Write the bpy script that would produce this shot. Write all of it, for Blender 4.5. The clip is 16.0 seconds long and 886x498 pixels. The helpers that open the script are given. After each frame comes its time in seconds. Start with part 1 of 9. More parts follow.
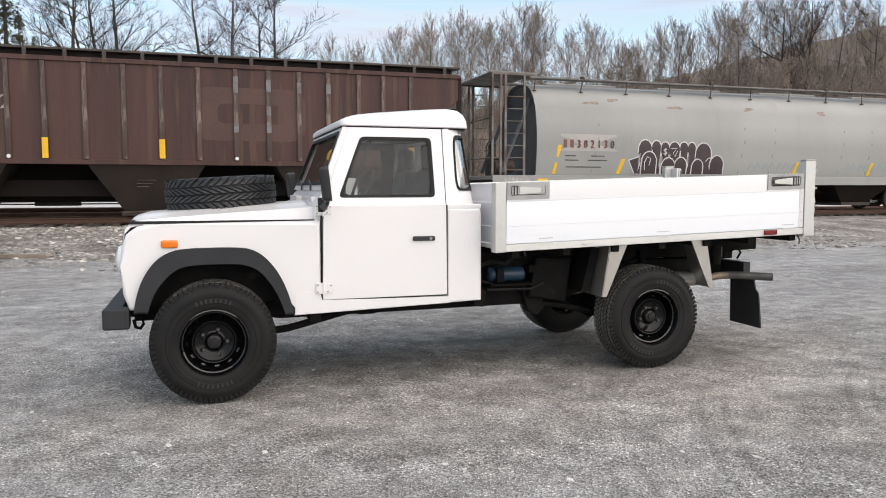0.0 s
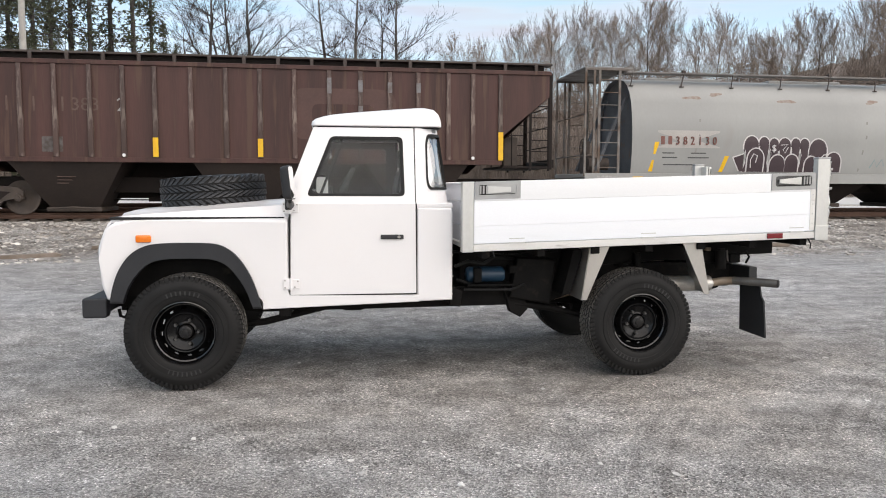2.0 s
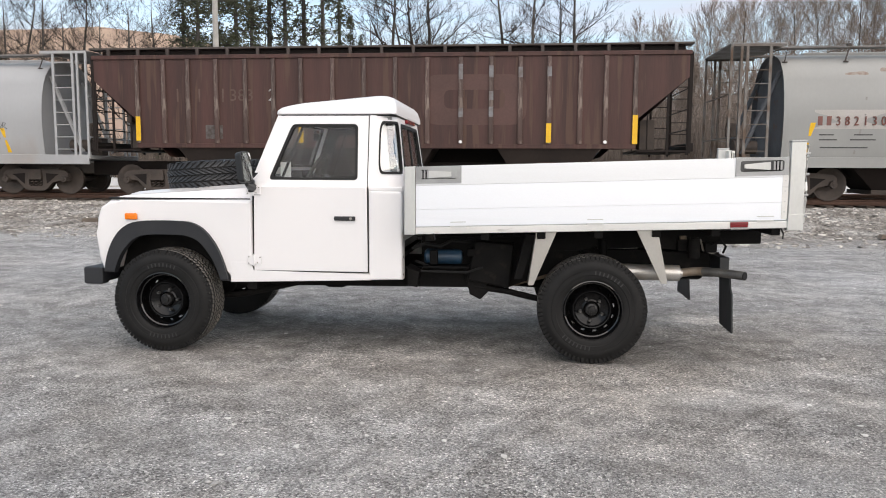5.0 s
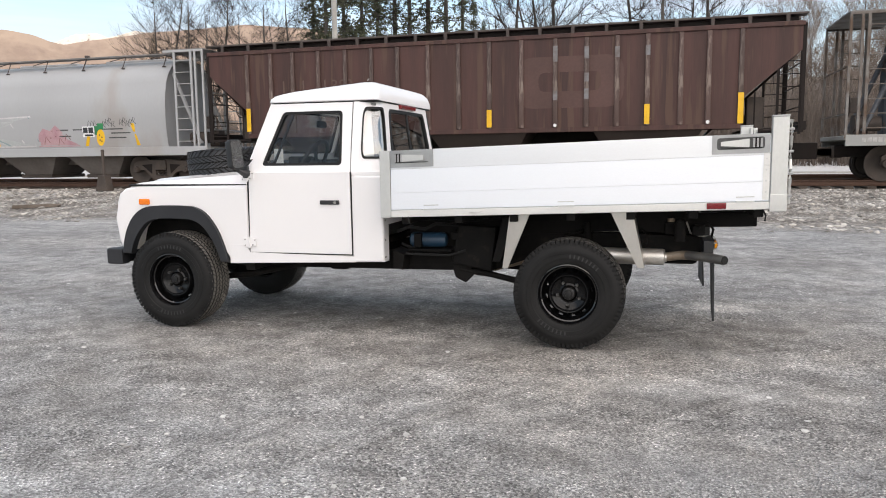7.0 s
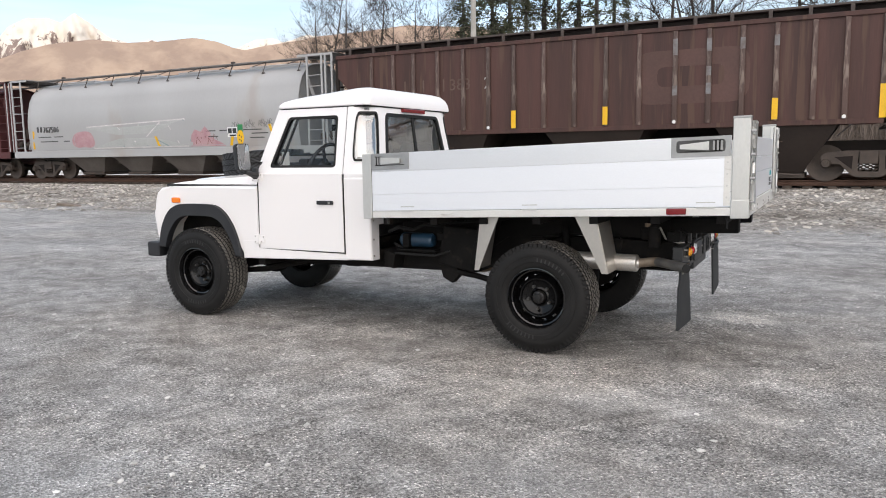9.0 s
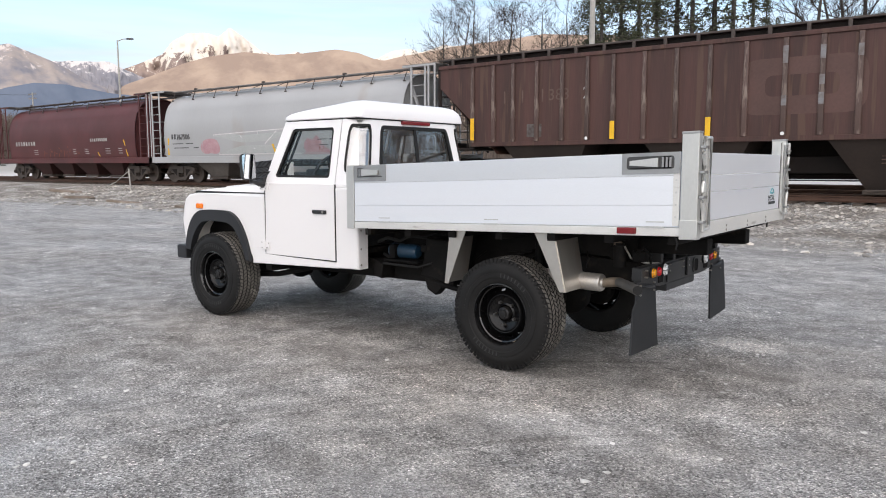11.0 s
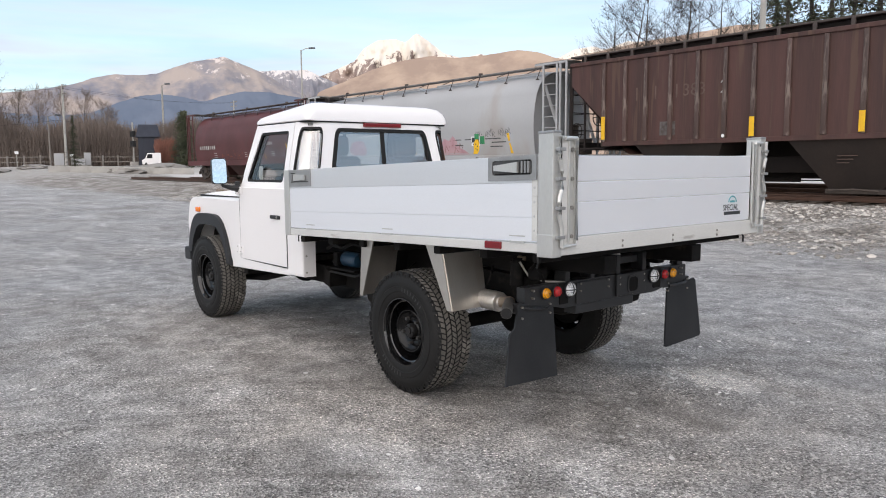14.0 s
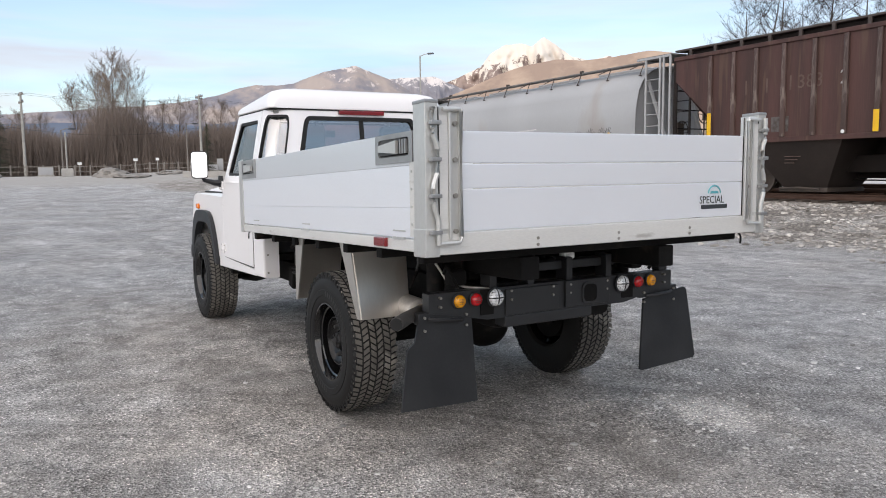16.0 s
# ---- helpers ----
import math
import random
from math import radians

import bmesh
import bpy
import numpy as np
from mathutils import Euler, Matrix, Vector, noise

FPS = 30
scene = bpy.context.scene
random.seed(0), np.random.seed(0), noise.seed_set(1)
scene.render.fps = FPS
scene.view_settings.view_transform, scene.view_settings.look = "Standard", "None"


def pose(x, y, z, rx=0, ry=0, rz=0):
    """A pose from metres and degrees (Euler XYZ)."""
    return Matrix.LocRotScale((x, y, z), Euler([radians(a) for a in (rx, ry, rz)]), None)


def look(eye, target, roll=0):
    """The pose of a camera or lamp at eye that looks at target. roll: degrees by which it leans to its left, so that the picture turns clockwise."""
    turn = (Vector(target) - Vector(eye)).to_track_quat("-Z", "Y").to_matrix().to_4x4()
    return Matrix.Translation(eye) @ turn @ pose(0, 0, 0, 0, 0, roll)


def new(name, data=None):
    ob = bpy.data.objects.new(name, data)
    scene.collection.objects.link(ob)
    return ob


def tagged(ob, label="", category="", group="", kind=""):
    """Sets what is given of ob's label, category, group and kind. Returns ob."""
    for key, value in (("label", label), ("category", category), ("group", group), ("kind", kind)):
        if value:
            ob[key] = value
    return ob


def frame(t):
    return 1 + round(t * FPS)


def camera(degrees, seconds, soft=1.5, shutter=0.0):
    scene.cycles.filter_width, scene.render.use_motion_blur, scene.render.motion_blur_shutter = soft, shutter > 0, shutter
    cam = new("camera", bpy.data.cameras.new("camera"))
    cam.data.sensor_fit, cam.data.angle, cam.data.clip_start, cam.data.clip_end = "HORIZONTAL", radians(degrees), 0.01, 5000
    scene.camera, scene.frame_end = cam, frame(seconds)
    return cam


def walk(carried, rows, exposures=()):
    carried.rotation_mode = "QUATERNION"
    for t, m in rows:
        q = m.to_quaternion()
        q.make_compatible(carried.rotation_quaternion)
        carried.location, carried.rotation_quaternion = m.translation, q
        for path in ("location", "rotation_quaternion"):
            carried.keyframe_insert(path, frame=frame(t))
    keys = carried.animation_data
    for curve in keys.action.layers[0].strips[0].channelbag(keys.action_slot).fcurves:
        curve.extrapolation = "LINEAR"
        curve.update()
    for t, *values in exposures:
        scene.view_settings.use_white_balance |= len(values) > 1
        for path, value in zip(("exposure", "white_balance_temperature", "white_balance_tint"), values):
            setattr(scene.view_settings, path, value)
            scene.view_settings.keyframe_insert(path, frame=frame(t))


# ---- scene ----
cam = camera(60.8, 16.0, soft=1.0)
PATH = [
    (0, (-0.048, -5.841, 1.381), (0.555, -3.941, 1.221), 0.0),
    (0.5, (0.215, -5.997, 1.384), (0.738, -4.073, 1.223), 0.1),
    (1, (0.458, -6.044, 1.383), (0.9, -4.1, 1.222), 0.2),
    (1.5, (0.72, -6.03, 1.39), (1.081, -4.07, 1.227), 0.1),
    (2, (1.005, -6.081, 1.393), (1.29, -4.108, 1.226), 0.2),
    (2.5, (1.293, -6.184, 1.409), (1.5, -4.202, 1.237), 0.2),
    (3, (1.537, -6.197, 1.385), (1.667, -4.209, 1.207), 0.3),
    (3.5, (1.797, -6.225, 1.398), (1.849, -4.235, 1.213), 0.5),
    (4, (2.114, -6.318, 1.404), (2.079, -4.327, 1.214), 0.5),
    (6.5, (3.508, -6.23, 1.393), (3.059, -4.296, 1.149), -0.4),
    (7, (3.813, -6.158, 1.383), (3.272, -4.248, 1.137), -0.7),
    (7.5, (4.141, -6.095, 1.41), (3.506, -4.215, 1.157), -0.8),
    (8, (4.466, -5.994, 1.394), (3.732, -4.151, 1.138), -0.9),
    (10.5, (5.821, -5.387, 1.445), (4.676, -3.764, 1.216), -0.3),
    (11, (6.033, -5.191, 1.432), (4.827, -3.612, 1.208), -0.1),
    (11.5, (6.264, -4.99, 1.44), (5.0, -3.455, 1.217), -0.0),
    (12, (6.528, -4.777, 1.446), (5.206, -3.292, 1.222), -0.2),
    (12.5, (6.659, -4.507, 1.43), (5.286, -3.071, 1.202), -0.3),
    (13, (6.762, -4.223, 1.45), (5.336, -2.84, 1.22), -0.4),
    (13.5, (6.953, -3.927, 1.457), (5.468, -2.607, 1.229), -0.5),
    (14, (7.06, -3.653, 1.454), (5.518, -2.4, 1.232), -0.4),
    (14.5, (7.112, -3.344, 1.455), (5.511, -2.166, 1.24), -0.3),
    (15, (7.212, -2.985, 1.433), (5.559, -1.878, 1.223), -0.2),
    (15.5, (7.227, -2.662, 1.411), (5.533, -1.619, 1.203), -0.3),
    (16, (7.156, -2.362, 1.341), (5.427, -1.378, 1.134), -0.7),
]
walk(cam, [(t, look(eye, target, roll)) for t, eye, target, roll in PATH], [(0, 0.77, 7250, 12.5), (8, 0.78, 7180, 12.5), (12, 0.74, 6980, 13), (16, 0.655, 6980, 13)])

# ---- world, sun and exposure ----
SUN_AZ, SUN_EL = 143.0, 44.0      # degrees clockwise from +y, and above the horizon


def make_world():
    w = bpy.data.worlds.new("dusk_sky")
    scene.world = w
    w.use_nodes = True
    nt = w.node_tree
    nt.nodes.clear()
    out = nt.nodes.new("ShaderNodeOutputWorld")
    bg = nt.nodes.new("ShaderNodeBackground")
    sky = nt.nodes.new("ShaderNodeTexSky")
    sky.sky_type, sky.sun_disc = "NISHITA", False
    sky.sun_elevation, sky.sun_rotation = radians(SUN_EL), radians(SUN_AZ)
    sky.air_density, sky.dust_density, sky.ozone_density = 1.0, 0.6, 1.4
    bg.inputs["Strength"].default_value = 0.15
    # thin high cloud, drawn out along the horizon
    tc = nt.nodes.new("ShaderNodeTexCoord")
    mp = nt.nodes.new("ShaderNodeMapping")
    mp.inputs["Scale"].default_value = (1.2, 1.2, 7.0)
    nz = nt.nodes.new("ShaderNodeTexNoise")
    nz.inputs["Scale"].default_value, nz.inputs["Detail"].default_value = 1.6, 5.0
    nz.inputs["Roughness"].default_value = 0.55
    rp = nt.nodes.new("ShaderNodeValToRGB")
    rp.color_ramp.elements[0].position, rp.color_ramp.elements[1].position = 0.40, 0.68
    rp.color_ramp.elements[0].color, rp.color_ramp.elements[1].color = (0.45, 0.45, 0.45, 1), (0.92, 0.92, 0.92, 1)
    mx = nt.nodes.new("ShaderNodeMix")
    mx.data_type = "RGBA"
    n2 = nt.nodes.new("ShaderNodeTexNoise")
    n2.inputs["Scale"].default_value, n2.inputs["Detail"].default_value = 2.6, 6.0
    streak = nt.nodes.new("ShaderNodeMapping")
    streak.inputs["Scale"].default_value, streak.inputs["Location"].default_value = (1.0, 1.0, 13.0), (0.3, 0.7, 0.0)
    nt.links.new(tc.outputs["Generated"], streak.inputs["Vector"])
    nt.links.new(streak.outputs["Vector"], n2.inputs["Vector"])
    tone = nt.nodes.new("ShaderNodeValToRGB")
    tone.color_ramp.elements.new(0.53)
    for e, (at, c) in zip(tone.color_ramp.elements, ((0.40, (2.2, 3.3, 4.15, 1)), (0.53, (2.75, 3.3, 3.85, 1)), (0.66, (2.75, 2.72, 3.1, 1)))):
        e.position, e.color = at, c
    nt.links.new(n2.outputs["Fac"], tone.inputs["Fac"])
    nt.links.new(tone.outputs["Color"], mx.inputs[7])
    nt.links.new(tc.outputs["Generated"], mp.inputs["Vector"])
    nt.links.new(mp.outputs["Vector"], nz.inputs["Vector"])
    nt.links.new(nz.outputs["Fac"], rp.inputs["Fac"])
    nt.links.new(rp.outputs["Color"], mx.inputs[0])
    nt.links.new(sky.outputs["Color"], mx.inputs[6])
    nt.links.new(mx.outputs[2], bg.inputs["Color"])
    nt.links.new(bg.outputs["Background"], out.inputs["Surface"])


make_world()
sun = new("sun", bpy.data.lights.new("sun", "SUN"))
sun.data.energy, sun.data.angle, sun.data.color = 1.95, radians(112), (1.0, 0.895, 0.80)
az, el = radians(SUN_AZ), radians(SUN_EL)
sun.matrix_world = look((60 * math.sin(az) * math.cos(el), 60 * math.cos(az) * math.cos(el), 60 * math.sin(el)), (0, 0, 0))


# ---- materials ----
def mat(name, c1, c2=None, rough=0.6, metal=0.0, scale=3.0, fine=45.0, bump=0.15, depth=0.004, stretch=(1, 1, 1),
        spots=None, spot_scale=8.0, spot_cut=0.62, spec=0.5, coat=0.0, rand=0.0, rough_var=0.12, island=0.0, grain_mix=0.7):
    """Two colours in large patches, a fine grain, small relief, and spots of wear where given."""
    m = bpy.data.materials.new(name)
    m.use_nodes = True
    nt = m.node_tree
    b = nt.nodes["Principled BSDF"]
    c2 = c2 or tuple(v * 0.8 for v in c1)
    tc = nt.nodes.new("ShaderNodeTexCoord")
    mp = nt.nodes.new("ShaderNodeMapping")
    mp.inputs["Scale"].default_value = stretch
    nt.links.new(tc.outputs["Object"], mp.inputs["Vector"])

    def noise_tex(s, detail=5.0):
        n = nt.nodes.new("ShaderNodeTexNoise")
        n.inputs["Scale"].default_value, n.inputs["Detail"].default_value = s, detail
        nt.links.new(mp.outputs["Vector"], n.inputs["Vector"])
        return n.outputs["Fac"]

    def ramp(fac, lo, hi, a=(0, 0, 0, 1), z=(1, 1, 1, 1)):
        r = nt.nodes.new("ShaderNodeValToRGB")
        r.color_ramp.elements[0].position, r.color_ramp.elements[1].position = lo, hi
        r.color_ramp.elements[0].color, r.color_ramp.elements[1].color = a, z
        nt.links.new(fac, r.inputs["Fac"])
        return r.outputs["Color"]

    def mix(fac, a, z, blend="MIX"):
        x = nt.nodes.new("ShaderNodeMix")
        x.data_type, x.blend_type = "RGBA", blend
        for sock, v in ((x.inputs[0], fac), (x.inputs[6], a), (x.inputs[7], z)):
            if isinstance(v, (int, float, tuple)):
                sock.default_value = v if not isinstance(v, tuple) else (*v, 1)[:4]
            else:
                nt.links.new(v, sock)
        return x.outputs[2]

    big, small = noise_tex(scale), noise_tex(fine, 3.0)
    col = mix(ramp(big, 0.35, 0.65), c1, c2)
    grain = ramp(small, 0.3, 0.7, (0.86, 0.86, 0.86, 1), (1.1, 1.1, 1.1, 1))
    col = mix(grain_mix, col, grain, "MULTIPLY")
    if spots:
        col = mix(ramp(noise_tex(spot_scale, 7.0), spot_cut, spot_cut + 0.08), col, spots)
    if rand:
        oi = nt.nodes.new("ShaderNodeObjectInfo")
        r = ramp(oi.outputs["Random"], 0.0, 1.0, (1 - rand,) * 3 + (1,), (1 + rand,) * 3 + (1,))
        col = mix(1.0, col, r, "MULTIPLY")
    if island:
        gi = nt.nodes.new("ShaderNodeNewGeometry")
        r = ramp(gi.outputs["Random Per Island"], 0.0, 1.0, (1 - island,) * 3 + (1,), (1 + island,) * 3 + (1,))
        col = mix(1.0, col, r, "MULTIPLY")
    nt.links.new(col, b.inputs["Base Color"])
    rr = nt.nodes.new("ShaderNodeMapRange")
    rr.inputs["To Min"].default_value, rr.inputs["To Max"].default_value = max(0.02, rough - rough_var), min(1.0, rough + rough_var)
    nt.links.new(big, rr.inputs["Value"])
    nt.links.new(rr.outputs["Result"], b.inputs["Roughness"])
    b.inputs["Metallic"].default_value = metal
    b.inputs["Specular IOR Level"].default_value = spec
    b.inputs["Coat Weight"].default_value = coat
    if bump:
        bp = nt.nodes.new("ShaderNodeBump")
        bp.inputs["Strength"].default_value, bp.inputs["Distance"].default_value = bump, depth
        nt.links.new(small, bp.inputs["Height"])
        nt.links.new(bp.outputs["Normal"], b.inputs["Normal"])
    return m


def glass_mat(name, tint, rough=0.0, base=0.018):
    """A thin pane: clear, with a reflection that grows at a slant."""
    m = bpy.data.materials.new(name)
    m.use_nodes = True
    nt = m.node_tree
    nt.nodes.clear()
    out = nt.nodes.new("ShaderNodeOutputMaterial")
    tr, gl, mx = (nt.nodes.new("ShaderNode" + k) for k in ("BsdfTransparent", "BsdfGlossy", "MixShader"))
    lw = nt.nodes.new("ShaderNodeLayerWeight")
    pw, ma = nt.nodes.new("ShaderNodeMath"), nt.nodes.new("ShaderNodeMath")
    pw.operation, pw.inputs[1].default_value = "POWER", 4.0
    ma.operation, ma.inputs[1].default_value, ma.inputs[2].default_value = "MULTIPLY_ADD", 0.85, base
    lw.inputs["Blend"].default_value = 0.5
    tr.inputs["Color"].default_value = (*tint, 1)
    gl.inputs["Roughness"].default_value = rough
    nt.links.new(lw.outputs["Facing"], pw.inputs[0])
    nt.links.new(pw.outputs[0], ma.inputs[0])
    nt.links.new(ma.outputs[0], mx.inputs[0])
    nt.links.new(tr.outputs["BSDF"], mx.inputs[1])
    nt.links.new(gl.outputs["BSDF"], mx.inputs[2])
    nt.links.new(mx.outputs["Shader"], out.inputs["Surface"])
    return m


WHITE = mat("white_paint", (0.825, 0.805, 0.803), (0.80, 0.783, 0.785), 0.30, scale=1.2, fine=300, bump=0.015, coat=0.3, rough_var=0.06, spots=(0.72, 0.70, 0.67), spot_scale=5, spot_cut=0.72, grain_mix=0.25)
RUBBER = mat("tyre_rubber", (0.0085, 0.0083, 0.0083), (0.0145, 0.014, 0.0138), 0.6, spec=0.22, scale=6, fine=120, bump=0.2, depth=0.001)
TREAD_DUSTY = mat("dusty_tread_rubber", (0.17, 0.158, 0.142), (0.105, 0.098, 0.09), 0.85, scale=5, fine=90, bump=0.1, depth=0.001, spots=(0.25, 0.235, 0.21), spot_scale=9, spot_cut=0.58)
TREAD = mat("tread_rubber", (0.018, 0.0195, 0.0225), (0.030, 0.032, 0.036), 0.42, scale=6, fine=120, bump=0.1, depth=0.001)
FLAP = mat("flap_rubber", (0.013, 0.014, 0.016), (0.022, 0.023, 0.025), 0.6, spec=0.35, scale=5, fine=90, bump=0.15, depth=0.001)
ARCH = mat("arch_plastic", (0.015, 0.016, 0.019), (0.023, 0.024, 0.027), 0.55, spec=0.4, scale=4, fine=160, bump=0.15, depth=0.001)
BLACK = mat("black_paint", (0.004, 0.004, 0.0045), (0.006, 0.006, 0.0065), 0.08, spec=0.5, coat=0.4, scale=5, fine=140, bump=0.015, rough_var=0.03)
BLACK_STEEL = mat("black_powder_coat", (0.012, 0.0125, 0.014), (0.018, 0.0185, 0.02), 0.45, scale=6, fine=200, bump=0.08, depth=0.001)
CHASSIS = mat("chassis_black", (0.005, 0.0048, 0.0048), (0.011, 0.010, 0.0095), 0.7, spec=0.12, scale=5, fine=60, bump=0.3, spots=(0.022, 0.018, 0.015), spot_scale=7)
GASKET = mat("window_gasket", (0.007, 0.007, 0.0075), (0.011, 0.011, 0.011), 0.6, spec=0.3, fine=120, bump=0.05)
ALU = mat("anodised_aluminium", (0.885, 0.905, 0.945), (0.86, 0.88, 0.92), 0.32, 0.48, scale=0.8, fine=220, bump=0.02, depth=0.001, stretch=(0.25, 1, 3), spots=(0.82, 0.84, 0.875), spot_scale=1.6, spot_cut=0.64, rough_var=0.08, grain_mix=0.15)
# the top plank is a tone greyer than the two below
ALU_TOP = mat("dulled_aluminium_plank", (0.80, 0.81, 0.835), (0.74, 0.75, 0.77), 0.34, 0.65, scale=0.9, fine=220, bump=0.02, depth=0.001, stretch=(0.25, 1, 3), spots=(0.66, 0.66, 0.67), spot_scale=2.5, spot_cut=0.62, grain_mix=0.2)
ALU_FRAME = mat("galvanised_frame", (0.62, 0.62, 0.60), (0.55, 0.55, 0.535), 0.38, 0.6, scale=3, fine=90, bump=0.05, depth=0.001, stretch=(1, 1, 0.4), spots=(0.44, 0.425, 0.40), spot_scale=6, spot_cut=0.66, grain_mix=0.25)
ALU_SILL = mat("pale_alu_sill", (0.72, 0.71, 0.68), (0.64, 0.63, 0.61), 0.42, 0.35, scale=2, fine=120, bump=0.03, stretch=(0.5, 0.5, 2), spots=(0.46, 0.44, 0.41), spot_scale=7, spot_cut=0.67, grain_mix=0.3)
GUARD = mat("dulled_alu_guard", (0.66, 0.63, 0.585), (0.56, 0.53, 0.49), 0.33, 0.85, scale=1.6, fine=60, bump=0.02, stretch=(1, 2.5, 0.7), spots=(0.50, 0.45, 0.39), spot_scale=2.2, spot_cut=0.6, rough_var=0.14, grain_mix=0.2)
STEEL = mat("worn_steel", (0.42, 0.41, 0.39), (0.30, 0.28, 0.25), 0.48, 0.8, scale=6, fine=90, bump=0.08)
PIPE_DARK = mat("sooty_pipe_steel", (0.10, 0.098, 0.095), (0.16, 0.15, 0.14), 0.5, 0.6, scale=7, fine=90, bump=0.1)
RED_BRIGHT = mat("bright_red_lens", (0.62, 0.012, 0.018), (0.5, 0.01, 0.014), 0.15, fine=200, bump=0.05, coat=0.5)
PIPE_RUST = mat("rusted_pipe", (0.22, 0.15, 0.10), (0.34, 0.28, 0.22), 0.55, 0.6, scale=8, fine=90, bump=0.2)
SEAT = mat("grey_seat_vinyl", (0.055, 0.056, 0.06), (0.08, 0.08, 0.085), 0.6, scale=6, fine=120, bump=0.12)
DASH = mat("dash_plastic", (0.02, 0.021, 0.023), (0.03, 0.03, 0.032), 0.6, fine=140, bump=0.1)
BLUE = mat("blue_canister_paint", (0.013, 0.048, 0.09), (0.012, 0.033, 0.06), 0.4, fine=90, bump=0.05)
PAPER = mat("white_paper", (0.78, 0.78, 0.77), (0.70, 0.71, 0.72), 0.7, fine=80, bump=0.03)
AMBER_LAMP = mat("bright_amber_lens", (0.92, 0.40, 0.012), (0.85, 0.32, 0.01), 0.15, fine=200, bump=0.05, coat=0.5)
AMBER = mat("amber_lens", (0.86, 0.20, 0.008), (0.78, 0.15, 0.008), 0.18, fine=200, bump=0.05, coat=0.5)
RED = mat("red_lens", (0.20, 0.005, 0.010), (0.15, 0.004, 0.007), 0.2, fine=200, bump=0.05, coat=0.5)
CLEAR = mat("clear_lens", (0.88, 0.89, 0.90), (0.78, 0.80, 0.82), 0.12, 0.1, fine=160, bump=0.1, coat=0.6)
MIRROR = mat("mirror_glass", (0.9, 0.9, 0.9), (0.88, 0.88, 0.88), 0.03, 1.0, fine=40, bump=0.0, rough_var=0.01)
GLASS = glass_mat("clear_glass", (0.86, 0.89, 0.88))
GLASS_DARK = glass_mat("tinted_glass", (0.74, 0.77, 0.77), base=0.04)
GLASS_REAR = glass_mat("sky_lit_glass", (0.80, 0.83, 0.83), base=0.36)
NUT = mat("dull_wheel_nut", (0.14, 0.138, 0.135), (0.08, 0.078, 0.076), 0.35, 0.7, fine=200, bump=0.03)
CLOTH_BLUE = mat("pale_blue_sticker", (0.10, 0.42, 0.45), (0.08, 0.35, 0.4), 0.5, bump=0.0)
STICKER = mat("dark_sticker", (0.03, 0.035, 0.04), None, 0.5, bump=0.0)

BROWN = mat("weathered_brown_paint", (0.080, 0.0365, 0.031), (0.050, 0.0265, 0.023), 0.6, scale=1.7, fine=22, bump=0.2, depth=0.008, stretch=(1.6, 1.6, 0.10), spots=(0.088, 0.049, 0.037), spot_scale=3.4, spot_cut=0.56, spec=0.35)
BROWN_RIB = mat("worn_brown_rib", (0.058, 0.032, 0.027), (0.085, 0.052, 0.044), 0.6, scale=1.4, fine=20, bump=0.2, depth=0.006, stretch=(3, 3, 0.5), spots=(0.17, 0.128, 0.108), spot_scale=2.6, spot_cut=0.54, rand=0.25)
# these two browns carry the shade under the car in their colour
BROWN_SHADED = mat("dark_hopper_brown", (0.011, 0.008, 0.007), (0.018, 0.0125, 0.011), 0.75, spec=0.25, scale=0.8, fine=12, bump=0.3, depth=0.01)
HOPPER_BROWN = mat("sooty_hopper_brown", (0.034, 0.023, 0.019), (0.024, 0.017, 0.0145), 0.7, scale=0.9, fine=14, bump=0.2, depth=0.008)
GREY_CAR = mat("weathered_grey_paint", (0.315, 0.318, 0.306), (0.268, 0.270, 0.262), 0.5, scale=0.35, fine=16, bump=0.05, depth=0.006, stretch=(1, 1, 0.45), spots=(0.262, 0.245, 0.225), spot_scale=0.5, spot_cut=0.62, grain_mix=0.15)
GREY_LIGHT = mat("light_grey_paint", (0.385, 0.390, 0.398), (0.34, 0.343, 0.35), 0.5, scale=0.25, fine=16, bump=0.04, depth=0.006, stretch=(1, 1, 0.45), spots=(0.335, 0.315, 0.30), spot_scale=0.4, spot_cut=0.6, grain_mix=0.12)
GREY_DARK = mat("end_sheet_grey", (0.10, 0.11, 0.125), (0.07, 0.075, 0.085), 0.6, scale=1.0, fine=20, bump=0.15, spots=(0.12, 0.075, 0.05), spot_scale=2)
MAROON = mat("weathered_maroon_paint", (0.092, 0.020, 0.020), (0.070, 0.018, 0.018), 0.55, scale=0.5, fine=15, bump=0.1, depth=0.006, spots=(0.07, 0.024, 0.022), spot_scale=0.9)
RUST_STEEL = mat("rusted_running_gear", (0.058, 0.046, 0.040), (0.088, 0.069, 0.058), 0.75, 0.2, scale=3, fine=30, bump=0.3, depth=0.006)
WALK_GREY = mat("dull_grey_roof_walk", (0.22, 0.215, 0.21), (0.15, 0.135, 0.125), 0.7, 0.2, scale=2, fine=25, bump=0.2)
GRATE = mat("roof_walk_steel", (0.055, 0.042, 0.038), (0.09, 0.075, 0.068), 0.65, 0.3, scale=2, fine=25, bump=0.2)
POST_RUST = mat("rust_streaked_post", (0.20, 0.19, 0.18), (0.10, 0.065, 0.045), 0.65, 0.2, scale=2.0, fine=25, bump=0.2)
RAIL = mat("rusty_rail", (0.07, 0.034, 0.022), (0.10, 0.055, 0.038), 0.6, 0.4, scale=2, fine=40, bump=0.2)
